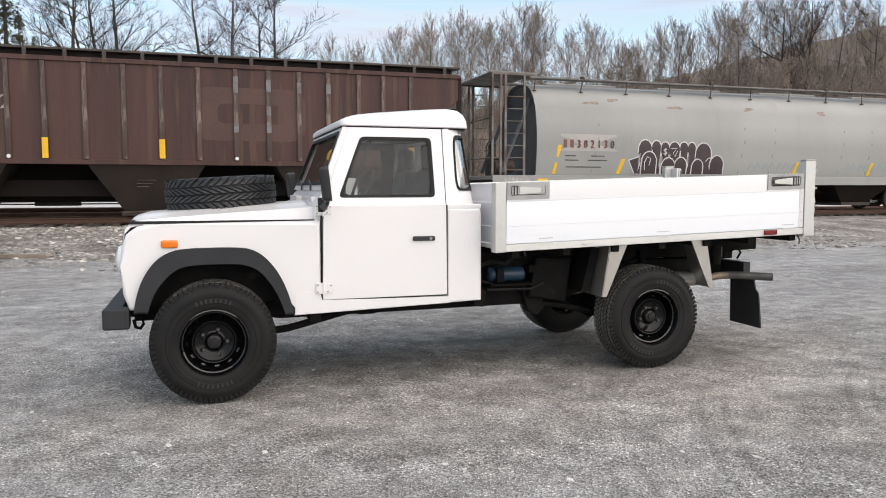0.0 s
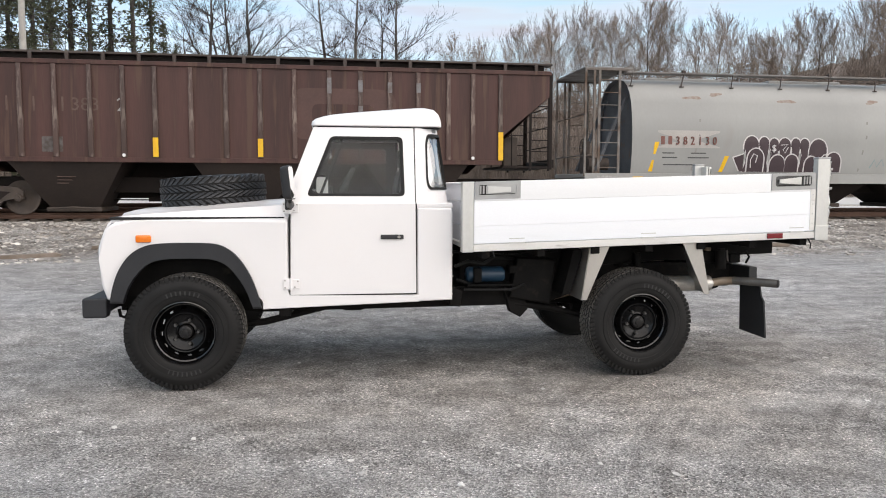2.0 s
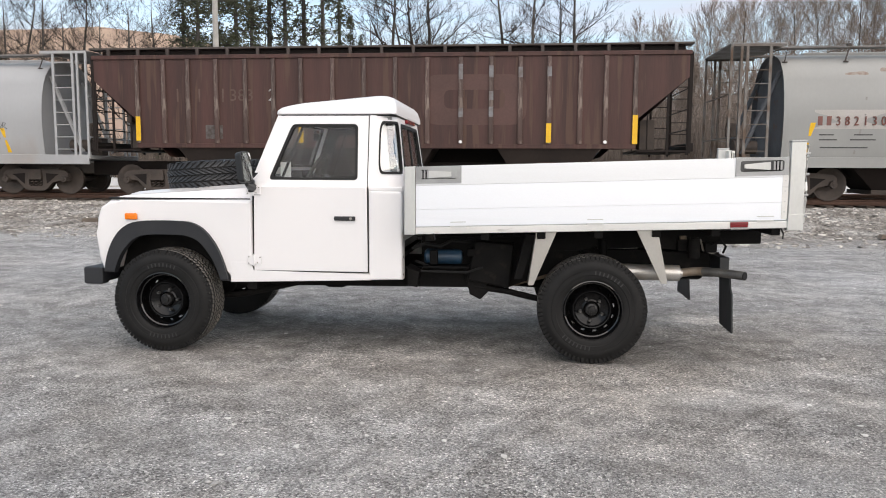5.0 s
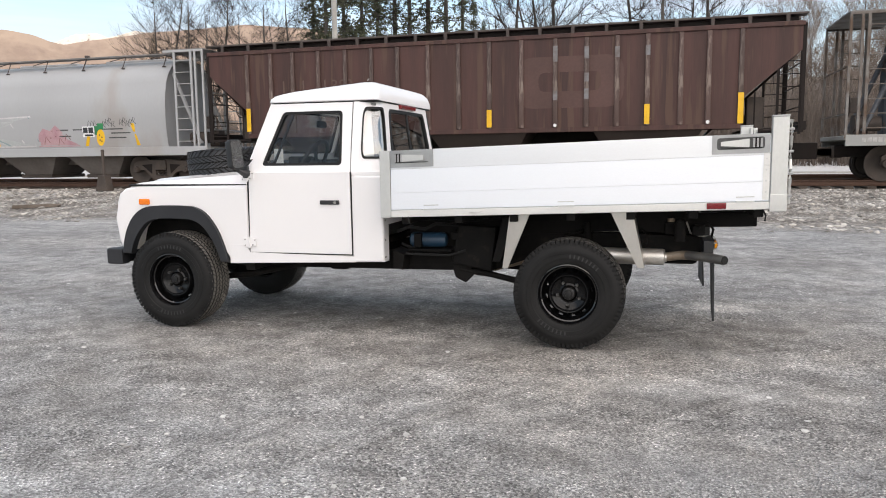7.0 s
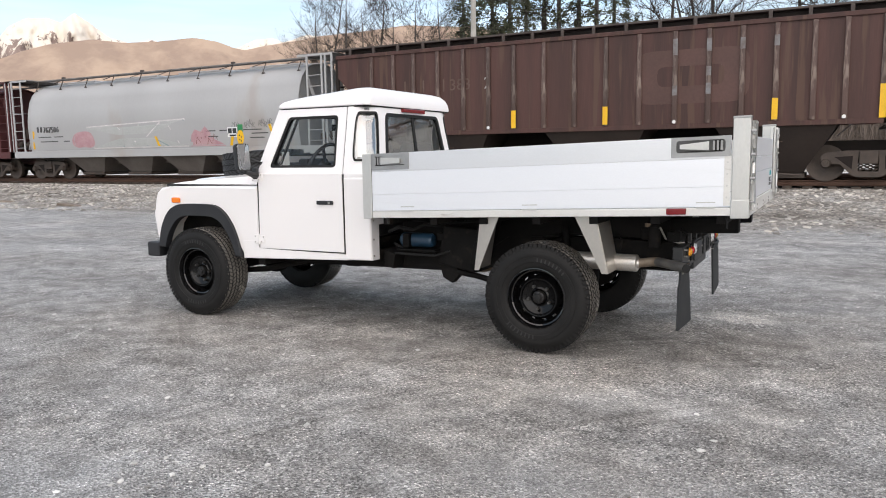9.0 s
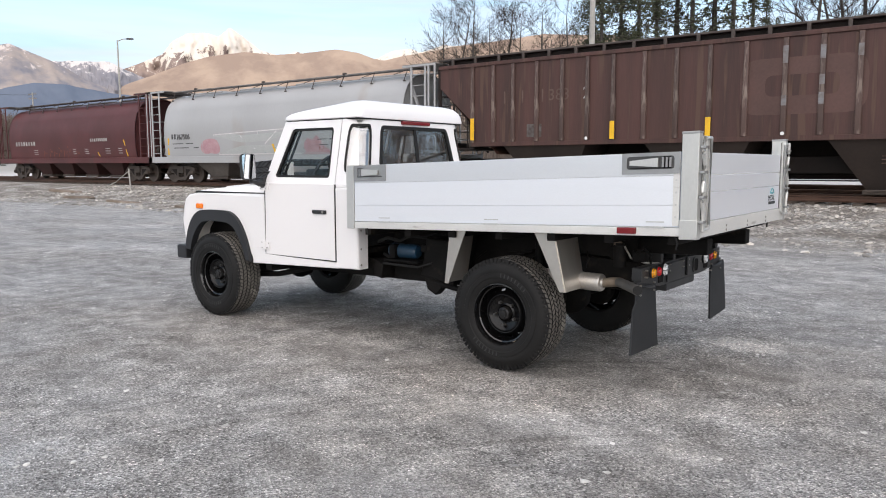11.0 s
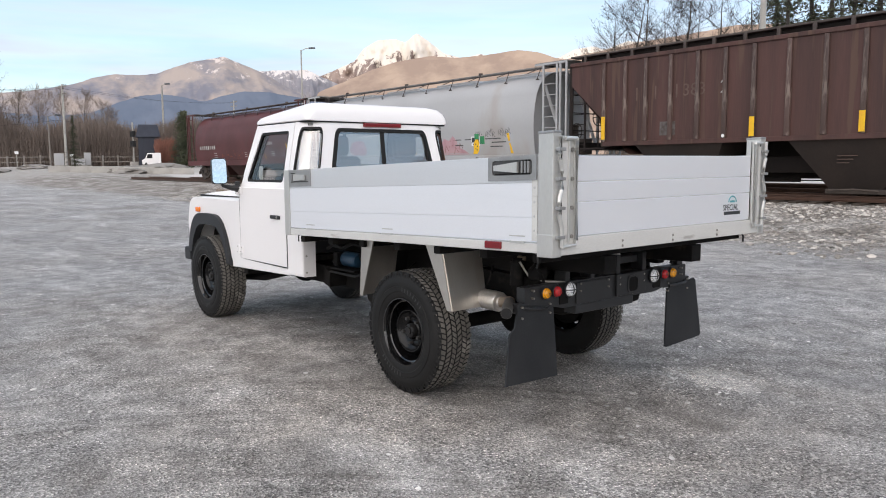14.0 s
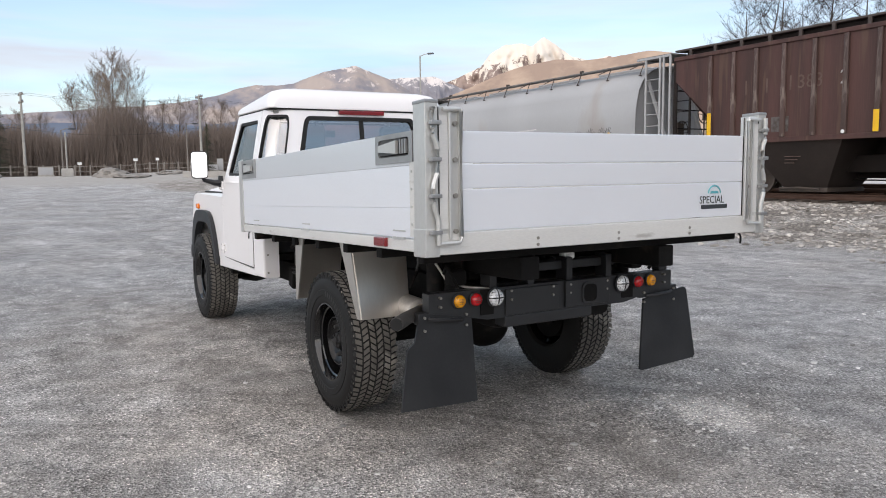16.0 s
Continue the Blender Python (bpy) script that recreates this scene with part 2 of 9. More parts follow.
TIE = mat("weathered_tie", (0.05, 0.038, 0.03), (0.085, 0.07, 0.058), 0.9, scale=2, fine=30, bump=0.5, depth=0.01, stretch=(4, 0.6, 4), rand=0.2)
YELLOW = mat("yellow_reflector", (0.80, 0.47, 0.012), (0.72, 0.40, 0.012), 0.4, scale=3, fine=60, bump=0.02)
MARK_WHITE = mat("faded_white_lettering", (0.42, 0.41, 0.40), (0.26, 0.24, 0.23), 0.7, scale=4, fine=20, bump=0.05)
MARK_PALE = mat("ghost_lettering", (0.115, 0.075, 0.06), (0.085, 0.05, 0.04), 0.7, scale=3, fine=14, bump=0.05)
MARK_RED = mat("faded_red_lettering", (0.20, 0.075, 0.06), (0.16, 0.08, 0.07), 0.7, scale=4, fine=20, bump=0.03)
MARK_DARK = mat("dark_lettering", (0.05, 0.05, 0.052), (0.07, 0.07, 0.07), 0.6, scale=4, fine=20, bump=0.03)
GRAF_FILL = mat("dark_spray_paint", (0.038, 0.022, 0.028), (0.05, 0.03, 0.036), 0.55, scale=2, fine=20, bump=0.03)
GRAF_LINE = mat("white_spray_line", (0.62, 0.60, 0.60), (0.5, 0.48, 0.48), 0.6, scale=4, fine=25, bump=0.02)
GRAF_TEAL = mat("faded_teal_spray", (0.20, 0.30, 0.30), (0.26, 0.31, 0.31), 0.6, scale=2, fine=25, bump=0.02)
GRAF_PINK = mat("faded_pink_spray", (0.46, 0.30, 0.315), (0.40, 0.22, 0.25), 0.6, scale=3, fine=25, bump=0.02)
GRAF_GREY = mat("faded_grey_green_spray", (0.37, 0.39, 0.385), (0.41, 0.42, 0.42), 0.6, scale=2, fine=25, bump=0.02)
PALE_BLUE_WEAR = mat("pale_primer_patch", (0.20, 0.20, 0.21), (0.14, 0.12, 0.115), 0.7, scale=5, fine=25, bump=0.05)
GREEN = mat("green_placard", (0.02, 0.22, 0.08), None, 0.5, bump=0.0)
POLE_PALE = mat("pale_pole", (0.38, 0.37, 0.34), (0.30, 0.29, 0.27), 0.8, scale=2, fine=30, bump=0.2)
POLE_WOOD = mat("weathered_wood_pole", (0.17, 0.15, 0.13), (0.23, 0.21, 0.19), 0.9, scale=2, fine=30, bump=0.3, stretch=(3, 3, 0.4))
BARK = mat("grey_bark", (0.035, 0.030, 0.027), (0.075, 0.066, 0.06), 0.9, scale=1.0, fine=10, bump=0.4, depth=0.02)
TWIG = mat("bare_twigs", (0.024, 0.0195, 0.017), (0.045, 0.037, 0.032), 0.9, spec=0.2, scale=0.3, fine=6, bump=0.0)
TWIG_RED = mat("budding_twigs", (0.185, 0.147, 0.124), (0.28, 0.228, 0.194), 0.9, spec=0.2, scale=0.2, fine=6, bump=0.0, rand=0.2)
BRUSH = mat("bare_brush", (0.095, 0.076, 0.064), (0.155, 0.124, 0.104), 0.95, scale=0.10, fine=3, bump=0.0)
# a copy of BRUSH painted brighter, for the lit thicket behind the cars
LIT_BRUSH = mat("budding_alder_brush", (0.24, 0.192, 0.162), (0.34, 0.277, 0.236), 0.95, spec=0.2, scale=0.10, fine=3, bump=0.0)
NEEDLE = mat("conifer_needles", (0.050, 0.060, 0.034), (0.085, 0.092, 0.054), 0.85, scale=0.5, fine=5, bump=0.0, rand=0.2)
CONCRETE = mat("pale_concrete", (0.42, 0.40, 0.37), (0.34, 0.33, 0.31), 0.85, scale=1.5, fine=30, bump=0.2)
LATCH_SHADE = mat("latch_recess_steel", (0.10, 0.10, 0.10), (0.06, 0.06, 0.06), 0.4, 0.5, scale=6, fine=120, bump=0.03)
LATCH_STEEL = mat("pressed_latch_steel", (0.40, 0.405, 0.405), (0.30, 0.30, 0.30), 0.36, 0.65, scale=6, fine=120, bump=0.03, grain_mix=0.3)
WOOD_SCRAP = mat("scrap_wood", (0.14, 0.11, 0.085), (0.22, 0.18, 0.15), 0.9, scale=3, fine=40, bump=0.4, rand=0.3)


# ---- mesh helpers ----
def part(name, bm, material, parent=None, label="", smooth=40.0):
    """Links a bmesh as one mesh object, under a thing or a part."""
    me = bpy.data.meshes.new(name)
    bmesh.ops.recalc_face_normals(bm, faces=bm.faces)
    bm.to_mesh(me)
    bm.free()
    if smooth:
        me.shade_smooth()
        me.set_sharp_from_angle(angle=radians(smooth))
    me.materials.append(material)
    ob = new(name, me)
    if smooth and len(me.polygons) < 3000:
        wn = ob.modifiers.new("even_shading", "WEIGHTED_NORMAL")
        wn.keep_sharp, wn.weight = True, 100
    if parent:
        ob.parent = parent
    if label:
        tagged(ob, label)
    return ob


def piece(name, me, parent=None, m=None):
    """Another object on a mesh that is already built."""
    ob = new(name, me)
    if parent:
        ob.parent = parent
    if m:
        ob.matrix_basis = m
    return ob


def thing(name, label, category, group="", kind="", at=(0, 0, 0)):
    ob = new(name)
    ob.location = at
    ob.empty_display_size = 0.2
    return tagged(ob, label, category, group, kind)


def bx(bm, x0, x1, y0, y1, z0, z1, b=0.0, seg=2):
    r = bmesh.ops.create_cube(bm, size=1.0, matrix=Matrix.Translation(((x0 + x1) / 2, (y0 + y1) / 2, (z0 + z1) / 2)) @ Matrix.Diagonal((abs(x1 - x0), abs(y1 - y0), abs(z1 - z0), 1)))
    if b:
        es = {e for v in r["verts"] for e in v.link_edges}
        bmesh.ops.bevel(bm, geom=list(es), offset=b, segments=seg, profile=0.5, affect="EDGES")
    return bm


def box(*a, **k):
    return bx(bmesh.new(), *a, **k)


def rod(bm, p0, p1, r0, r1=None, n=10, caps=True):
    p0, p1 = Vector(p0), Vector(p1)
    d = p1 - p0
    m = Matrix.Translation((p0 + p1) / 2) @ d.to_track_quat("Z", "Y").to_matrix().to_4x4()
    bmesh.ops.create_cone(bm, cap_ends=caps, segments=n, radius1=r0, radius2=r0 if r1 is None else r1, depth=d.length, matrix=m)
    return bm


def tube(bm, pts, r, n=8):
    """A round bar along a line of points."""
    pts = [Vector(p) for p in pts]
    rings = []
    for i, p in enumerate(pts):
        a, z = pts[max(i - 1, 0)], pts[min(i + 1, len(pts) - 1)]
        q = (z - a).normalized().to_track_quat("Z", "Y").to_matrix()
        rad = r[i] if isinstance(r, (list, tuple)) else r
        rings.append([bm.verts.new(p + q @ Vector((rad * math.cos(k * math.tau / n), rad * math.sin(k * math.tau / n), 0))) for k in range(n)])
    for a, z in zip(rings, rings[1:]):
        for k in range(n):
            bm.faces.new((a[k], a[(k + 1) % n], z[(k + 1) % n], z[k]))
    bm.faces.new(rings[0][::-1])
    bm.faces.new(rings[-1])
    return bm


def prism(bm, poly, y0, y1, b=0.0, fn=None):
    """An outline in x and z, drawn out from y0 to y1."""
    fn = fn or (lambda x, y, z: (x, y, z))
    a = [bm.verts.new(fn(x, y0, z)) for x, z in poly]
    c = [bm.verts.new(fn(x, y1, z)) for x, z in poly]
    f0, f1 = bm.faces.new(a), bm.faces.new(c[::-1])
    n = len(poly)
    for k in range(n):
        bm.faces.new((a[k], c[k], c[(k + 1) % n], a[(k + 1) % n]))
    if b:
        bmesh.ops.bevel(bm, geom=list(f0.edges), offset=b, segments=3, profile=0.5, affect="EDGES")
    return bm


def lathe(bm, profile, n, axis_m):
    """A profile of (radius, height), turned about z and laid by axis_m."""
    rings = [[bm.verts.new(axis_m @ Vector((r * math.cos(k * math.tau / n), r * math.sin(k * math.tau / n), h))) for k in range(n)] for r, h in profile]
    for a, z in zip(rings, rings[1:]):
        for k in range(n):
            bm.faces.new((a[k], a[(k + 1) % n], z[(k + 1) % n], z[k]))
    return rings


def rounded(poly, r, n=5):
    """The polygon with its corners rounded."""
    out, m = [], len(poly)
    for i in range(m):
        p, a, z = Vector(poly[i]), Vector(poly[i - 1]), Vector(poly[(i + 1) % m])
        da, dz = (a - p), (z - p)
        ra = min(r, da.length * 0.45, dz.length * 0.45)
        s, e = p + da.normalized() * ra, p + dz.normalized() * ra
        for k in range(n + 1):
            t = k / n
            out.append(tuple((1 - t) ** 2 * s + 2 * t * (1 - t) * p + t * t * e))
    return out


def _cast(c, ang, poly):
    d, best = Vector((math.cos(ang), math.sin(ang))), 0.0
    for i in range(len(poly)):
        p, q = Vector(poly[i - 1]), Vector(poly[i])
        e = q - p
        det = d.x * -e.y + d.y * e.x
        if abs(det) < 1e-12:
            continue
        w = p - c
        s = (w.x * -e.y + w.y * e.x) / det
        t = (d.x * w.y - d.y * w.x) / det
        if s > 0 and -1e-6 <= t <= 1 + 1e-6:
            best = max(best, s)
    return c + d * best


def centre(poly):
    return Vector((sum(p[0] for p in poly) / len(poly), sum(p[1] for p in poly) / len(poly)))


def ring_panel(bm, outer, inner, fn, d0, d1):
    """A sheet with an opening: outlines in (u, v), laid into the place by fn(u, v, depth)."""
    c = centre(inner)
    angs = sorted({round(math.atan2(p[1] - c.y, p[0] - c.x), 5) for p in (*outer, *inner)} | {round(-math.pi + k * math.tau / 40, 5) for k in range(40)})
    lo, li = [_cast(c, a, outer) for a in angs], [_cast(c, a, inner) for a in angs]
    v = [[bm.verts.new(fn(p.x, p.y, d)) for p in loop] for loop, d in ((lo, d0), (li, d0), (li, d1), (lo, d1))]
    n = len(angs)
    for a, z in ((0, 1), (1, 2), (2, 3), (3, 0)):
        for k in range(n):
            bm.faces.new((v[a][k], v[a][(k + 1) % n], v[z][(k + 1) % n], v[z][k]))
    return bm


def filled(bm, poly, fn, d, rings=4):
    """A pane: the outline filled with rings towards its middle, so that it can follow a curve."""
    c = centre(poly)
    loops = [[bm.verts.new(fn(c.x + (p[0] - c.x) * s, c.y + (p[1] - c.y) * s, d)) for p in poly] for s in [1 - k / rings for k in range(rings)]]
    n = len(poly)
    for a, z in zip(loops, loops[1:]):
        for k in range(n):
            bm.faces.new((a[k], a[(k + 1) % n], z[(k + 1) % n], z[k]))
    bm.faces.new(loops[-1])
    return bm


def lettering(name, text, size, m, material, parent, depth=0.003, label=""):
    cu = bpy.data.curves.new(name, "FONT")
    cu.body, cu.size, cu.extrude, cu.resolution_u = text, size, depth, 2
    tmp = bpy.data.objects.new(name, cu)
    scene.collection.objects.link(tmp)
    dg = bpy.context.evaluated_depsgraph_get()
    me = bpy.data.meshes.new_from_object(tmp.evaluated_get(dg))
    bpy.data.objects.remove(tmp)
    me.materials.clear()
    me.materials.append(material)
    ob = new(name, me)
    ob.parent, ob.matrix_basis = parent, m
    return tagged(ob, label) if label else ob


# ---- ground ----
CHIP_X, CHIP_Y = 4.42, 0.85


def gravel_mat():
    m = bpy.data.materials.new("packed_gravel")
    m.use_nodes = True
    nt = m.node_tree
    b = nt.nodes["Principled BSDF"]
    tc = nt.nodes.new("ShaderNodeTexCoord")

    def tex(kind, s, detail=4.0, stretch=None):
        n = nt.nodes.new("ShaderNodeTex" + kind)
        n.inputs["Scale"].default_value = s
        if kind == "Noise":
            n.inputs["Detail"].default_value = detail
        src = tc.outputs["Object"]
        if stretch:
            mp = nt.nodes.new("ShaderNodeMapping")
            mp.inputs["Scale"].default_value, mp.inputs["Rotation"].default_value = stretch, (0, 0, radians(24))
            nt.links.new(src, mp.inputs["Vector"])
            src = mp.outputs["Vector"]
        nt.links.new(src, n.inputs["Vector"])
        return n

    def ramp(fac, *stops):
        r = nt.nodes.new("ShaderNodeValToRGB")
        while len(r.color_ramp.elements) < len(stops):
            r.color_ramp.elements.new(0.5)
        for e, (p, c) in zip(r.color_ramp.elements, stops):
            e.position, e.color = p, (*c, 1) if isinstance(c, tuple) else (c, c, c, 1)
        nt.links.new(fac, r.inputs["Fac"])
        return r.outputs["Color"]

    def mix(fac, a, z, blend="MIX"):
        x = nt.nodes.new("ShaderNodeMix")
        x.data_type, x.blend_type = "RGBA", blend
        for sock, v in ((x.inputs[0], fac), (x.inputs[6], a), (x.inputs[7], z)):
            if isinstance(v, (int, float)):
                sock.default_value = v
            else:
                nt.links.new(v, sock)
        return x.outputs[2]

    base = ramp(tex("Noise", 0.5, 3.0, (0.7, 1.2, 1)).outputs["Fac"], (0.32, (0.376, 0.376, 0.379)), (0.50, (0.440, 0.442, 0.446)), (0.68, (0.520, 0.522, 0.527)))
    # worn wheel lanes, drawn out along the yard
    lanes = ramp(tex("Noise", 1.3, 1.5, (0.4, 1.5, 1)).outputs["Fac"], (0.34, 0.90), (0.52, 1.0), (0.66, 1.12))
    col = mix(1.0, base, lanes, "MULTIPLY")
    mid = ramp(tex("Noise", 4.5, 9.0).outputs["Fac"], (0.32, 0.72), (0.68, 1.25))
    col = mix(1.0, col, mid, "MULTIPLY")
    # loose grit in some places, packed smooth in others
    loose = ramp(tex("Noise", 1.1, 6.0, (0.6, 1.3, 1)).outputs["Fac"], (0.36, 0.62), (0.60, 1.0))
    cell = tex("Voronoi", 100.0)
    sep = nt.nodes.new("ShaderNodeSeparateColor")
    nt.links.new(cell.outputs["Color"], sep.inputs["Color"])
    col = mix(loose, col, ramp(sep.outputs["Red"], (0.0, 0.32), (0.5, 0.92), (0.9, 1.26), (1.0, 2.1)), "MULTIPLY")
    cell2 = tex("Voronoi", 190.0)
    sep2 = nt.nodes.new("ShaderNodeSeparateColor")
    nt.links.new(cell2.outputs["Color"], sep2.inputs["Color"])
    col = mix(1.0, col, ramp(sep2.outputs["Green"], (0.0, 0.66), (0.7, 1.02), (0.94, 1.25), (1.0, 1.7)), "MULTIPLY")
    # pale ground-up dust in drifts, and dull brown earth
    dust = ramp(tex("Noise", 0.9, 10.0, (0.75, 1.1, 1)).outputs["Fac"], (0.55, 0.0), (0.70, 0.36))
    pale = nt.nodes.new("ShaderNodeRGB")
    pale.outputs[0].default_value = (1.7, 1.7, 1.69, 1)
    col = mix(dust, col, pale.outputs[0], "MULTIPLY")
    earth = ramp(tex("Noise", 0.4, 7.0).outputs["Fac"], (0.38, 0.0), (0.62, 0.85))
    soil = nt.nodes.new("ShaderNodeRGB")
    soil.outputs[0].default_value = (0.87, 0.845, 0.815, 1)
    col = mix(earth, col, soil.outputs[0], "MULTIPLY")
    # trodden brown earth beside the truck, and a spill of white chippings
    def patch(cx, cy, rx, ry, lo, hi, amount):
        mp = nt.nodes.new("ShaderNodeMapping")
        mp.inputs["Location"].default_value, mp.inputs["Scale"].default_value = (-cx / rx, -cy / ry, 0), (1 / rx, 1 / ry, 0)
        nt.links.new(tc.outputs["Object"], mp.inputs["Vector"])
        ln = nt.nodes.new("ShaderNodeVectorMath")
        ln.operation = "LENGTH"
        nt.links.new(mp.outputs["Vector"], ln.inputs[0])
        mu = nt.nodes.new("ShaderNodeMath")
        mu.operation, mu.inputs[1].default_value = "MULTIPLY_ADD", 1.6
        nt.links.new(tex("Noise", 2.2, 8.0).outputs["Fac"], mu.inputs[0])
        nt.links.new(ln.outputs["Value"], mu.inputs[2])
        m2 = nt.nodes.new("ShaderNodeMapRange")
        m2.inputs["From Min"].default_value, m2.inputs["From Max"].default_value = lo, hi
        m2.inputs["To Min"].default_value, m2.inputs["To Max"].default_value = amount, 0.0
        nt.links.new(mu.outputs[0], m2.inputs["Value"])
        return m2.outputs["Result"]

    brown = nt.nodes.new("ShaderNodeRGB")
    brown.outputs[0].default_value = (0.87, 0.82, 0.765, 1)
    col = mix(patch(3.0, -0.5, 4.4, 2.6, 1.0, 2.2, 0.85), col, brown.outputs[0], "MULTIPLY")
    chips = nt.nodes.new("ShaderNodeRGB")
    chips.outputs[0].default_value = (1.75, 1.73, 1.70, 1)
    col = mix(patch(CHIP_X, CHIP_Y, 0.70, 0.40, 1.15, 1.45, 0.85), col, chips.outputs[0], "MULTIPLY")
    # curved prints of a turning vehicle's tyres
    def print_arc(cx, cy, radius, half):
        d = nt.nodes.new("ShaderNodeVectorMath")
        d.operation, d.inputs[1].default_value = "DISTANCE", (cx, cy, 0)
        nt.links.new(tc.outputs["Object"], d.inputs[0])
        off = nt.nodes.new("ShaderNodeMath")
        off.operation, off.inputs[1].default_value = "SUBTRACT", radius
        nt.links.new(d.outputs["Value"], off.inputs[0])
        ab = nt.nodes.new("ShaderNodeMath")
        ab.operation = "ABSOLUTE"
        nt.links.new(off.outputs[0], ab.inputs[0])
        band = nt.nodes.new("ShaderNodeMapRange")
        band.inputs["From Min"].default_value, band.inputs["From Max"].default_value = half, half * 0.6
        nt.links.new(ab.outputs[0], band.inputs["Value"])
        gaps = nt.nodes.new("ShaderNodeMath")
        gaps.operation = "MULTIPLY"
        nt.links.new(band.outputs["Result"], gaps.inputs[0])
        nt.links.new(ramp(tex("Noise", 0.9, 4.0).outputs["Fac"], (0.44, 0.0), (0.60, 0.85)), gaps.inputs[1])
        return gaps.outputs[0]

    pressed = nt.nodes.new("ShaderNodeRGB")
    pressed.outputs[0].default_value = (0.76, 0.755, 0.75, 1)
    for cx, cy, radius in ((6.47, -4.28, 4.84), (6.86, -4.74, 4.80), (7.40, -5.0, 4.47), (9.0, -9.5, 6.6)):
        for side in (-0.075, 0.075):
            col = mix(print_arc(cx, cy, radius + side, 0.030), col, pressed.outputs[0], "MULTIPLY")
    # the strip of brown rubble along the track
    sx = nt.nodes.new("ShaderNodeSeparateXYZ")
    nt.links.new(tc.outputs["Object"], sx.inputs["Vector"])
    ma = nt.nodes.new("ShaderNodeMath")
    ma.operation, ma.inputs[1].default_value = "MULTIPLY_ADD", 5.0
    nt.links.new(tex("Noise", 0.5, 7.0).outputs["Fac"], ma.inputs[0])
    nt.links.new(sx.outputs["Y"], ma.inputs[2])
    mr = nt.nodes.new("ShaderNodeMapRange")
    mr.inputs["From Min"].default_value, mr.inputs["From Max"].default_value, mr.inputs["To Max"].default_value = 10.6, 12.2, 0.85
    nt.links.new(ma.outputs[0], mr.inputs["Value"])
    strip = ramp(tex("Noise", 1.1, 9.0).outputs["Fac"], (0.36, (0.17, 0.148, 0.126)), (0.50, (0.29, 0.265, 0.238)), (0.62, (0.42, 0.40, 0.375)))
    chunk = tex("Voronoi", 17.0)
    sep3 = nt.nodes.new("ShaderNodeSeparateColor")
    nt.links.new(chunk.outputs["Color"], sep3.inputs["Color"])
    strip = mix(1.0, strip, ramp(sep3.outputs["Blue"], (0.0, 0.45), (0.6, 0.95), (0.88, 1.4), (1.0, 1.9)), "MULTIPLY")
    col = mix(mr.outputs["Result"], col, strip)
    # pale flats beyond the tracks
    m3 = nt.nodes.new("ShaderNodeMapRange")
    m3.inputs["From Min"].default_value, m3.inputs["From Max"].default_value, m3.inputs["To Max"].default_value = 24.0, 26.0, 0.9
    nt.links.new(ma.outputs[0], m3.inputs["Value"])
    flats = nt.nodes.new("ShaderNodeRGB")
    flats.outputs[0].default_value = (0.62, 0.61, 0.60, 1)
    col = mix(m3.outputs["Result"], col, flats.outputs[0])
    # the pale dirt road at the far end of the yard
    m4 = nt.nodes.new("ShaderNodeMapRange")
    m4.inputs["From Min"].default_value, m4.inputs["From Max"].default_value, m4.inputs["To Max"].default_value = -66.0, -74.0, 0.85
    nt.links.new(sx.outputs["X"], m4.inputs["Value"])
    road = nt.nodes.new("ShaderNodeRGB")
    road.outputs[0].default_value = (0.37, 0.355, 0.335, 1)
    col = mix(m4.outputs["Result"], col, road.outputs[0])
    nt.links.new(col, b.inputs["Base Color"])
    b.inputs["Roughness"].default_value = 0.92
    b.inputs["Specular IOR Level"].default_value = 0.25
    h1 = nt.nodes.new("ShaderNodeBump")
    h1.inputs["Strength"].default_value, h1.inputs["Distance"].default_value = 1.0, 0.016
    nt.links.new(cell.outputs["Distance"], h1.inputs["Height"])
    h2 = nt.nodes.new("ShaderNodeBump")
    h2.inputs["Strength"].default_value, h2.inputs["Distance"].default_value = 0.6, 0.03
    nt.links.new(tex("Noise", 7.0, 8.0).outputs["Fac"], h2.inputs["Height"])
    nt.links.new(h1.outputs["Normal"], h2.inputs["Normal"])
    nt.links.new(h2.outputs["Normal"], b.inputs["Normal"])
    return m


GRAVEL = gravel_mat()
STONE = mat("crushed_stone", (0.32, 0.312, 0.30), (0.60, 0.592, 0.58), 0.9, scale=2.2, fine=60, bump=0.3, island=0.5)
STONE_DARK = mat("ballast_stone", (0.26, 0.238, 0.212), (0.46, 0.438, 0.41), 0.9, scale=0.8, fine=40, bump=0.3, island=0.55)


def smooth01(a, z, v):
    t = min(1.0, max(0.0, (v - a) / (z - a)))
    return t * t * (3 - 2 * t)


def ground_z(x, y):
    edge = 8.2 + 0.8 * noise.noise(Vector((x * 0.11, 3.1, 0)))
    z = 0.34 * smooth01(edge, 14.5, y)
    rough = smooth01(edge - 0.4, edge + 0.6, y) * (1 - smooth01(15.0, 16.2, y))
    z += rough * (0.07 * noise.noise(Vector((x * 0.5, y * 0.6, 0))) + 0.025 * noise.noise(Vector((x * 1.7, y * 1.7, 4))))
    z += 1.2 * smooth01(58, 92, -x)                  # the yard rises towards its far end
    lot = 1 - smooth01(7, 9, y)
    if abs(x) < 60 and abs(y) < 60:
        near = smooth01(0.5, 2.5, max(abs(x - 1.6) - 2.6, abs(y) - 1.3))
        z += lot * near * (0.018 * noise.noise(Vector((x * 0.35, y * 0.35, 9))) + 0.006 * noise.noise(Vector((x * 1.9, y * 1.9, 2))))
    return z


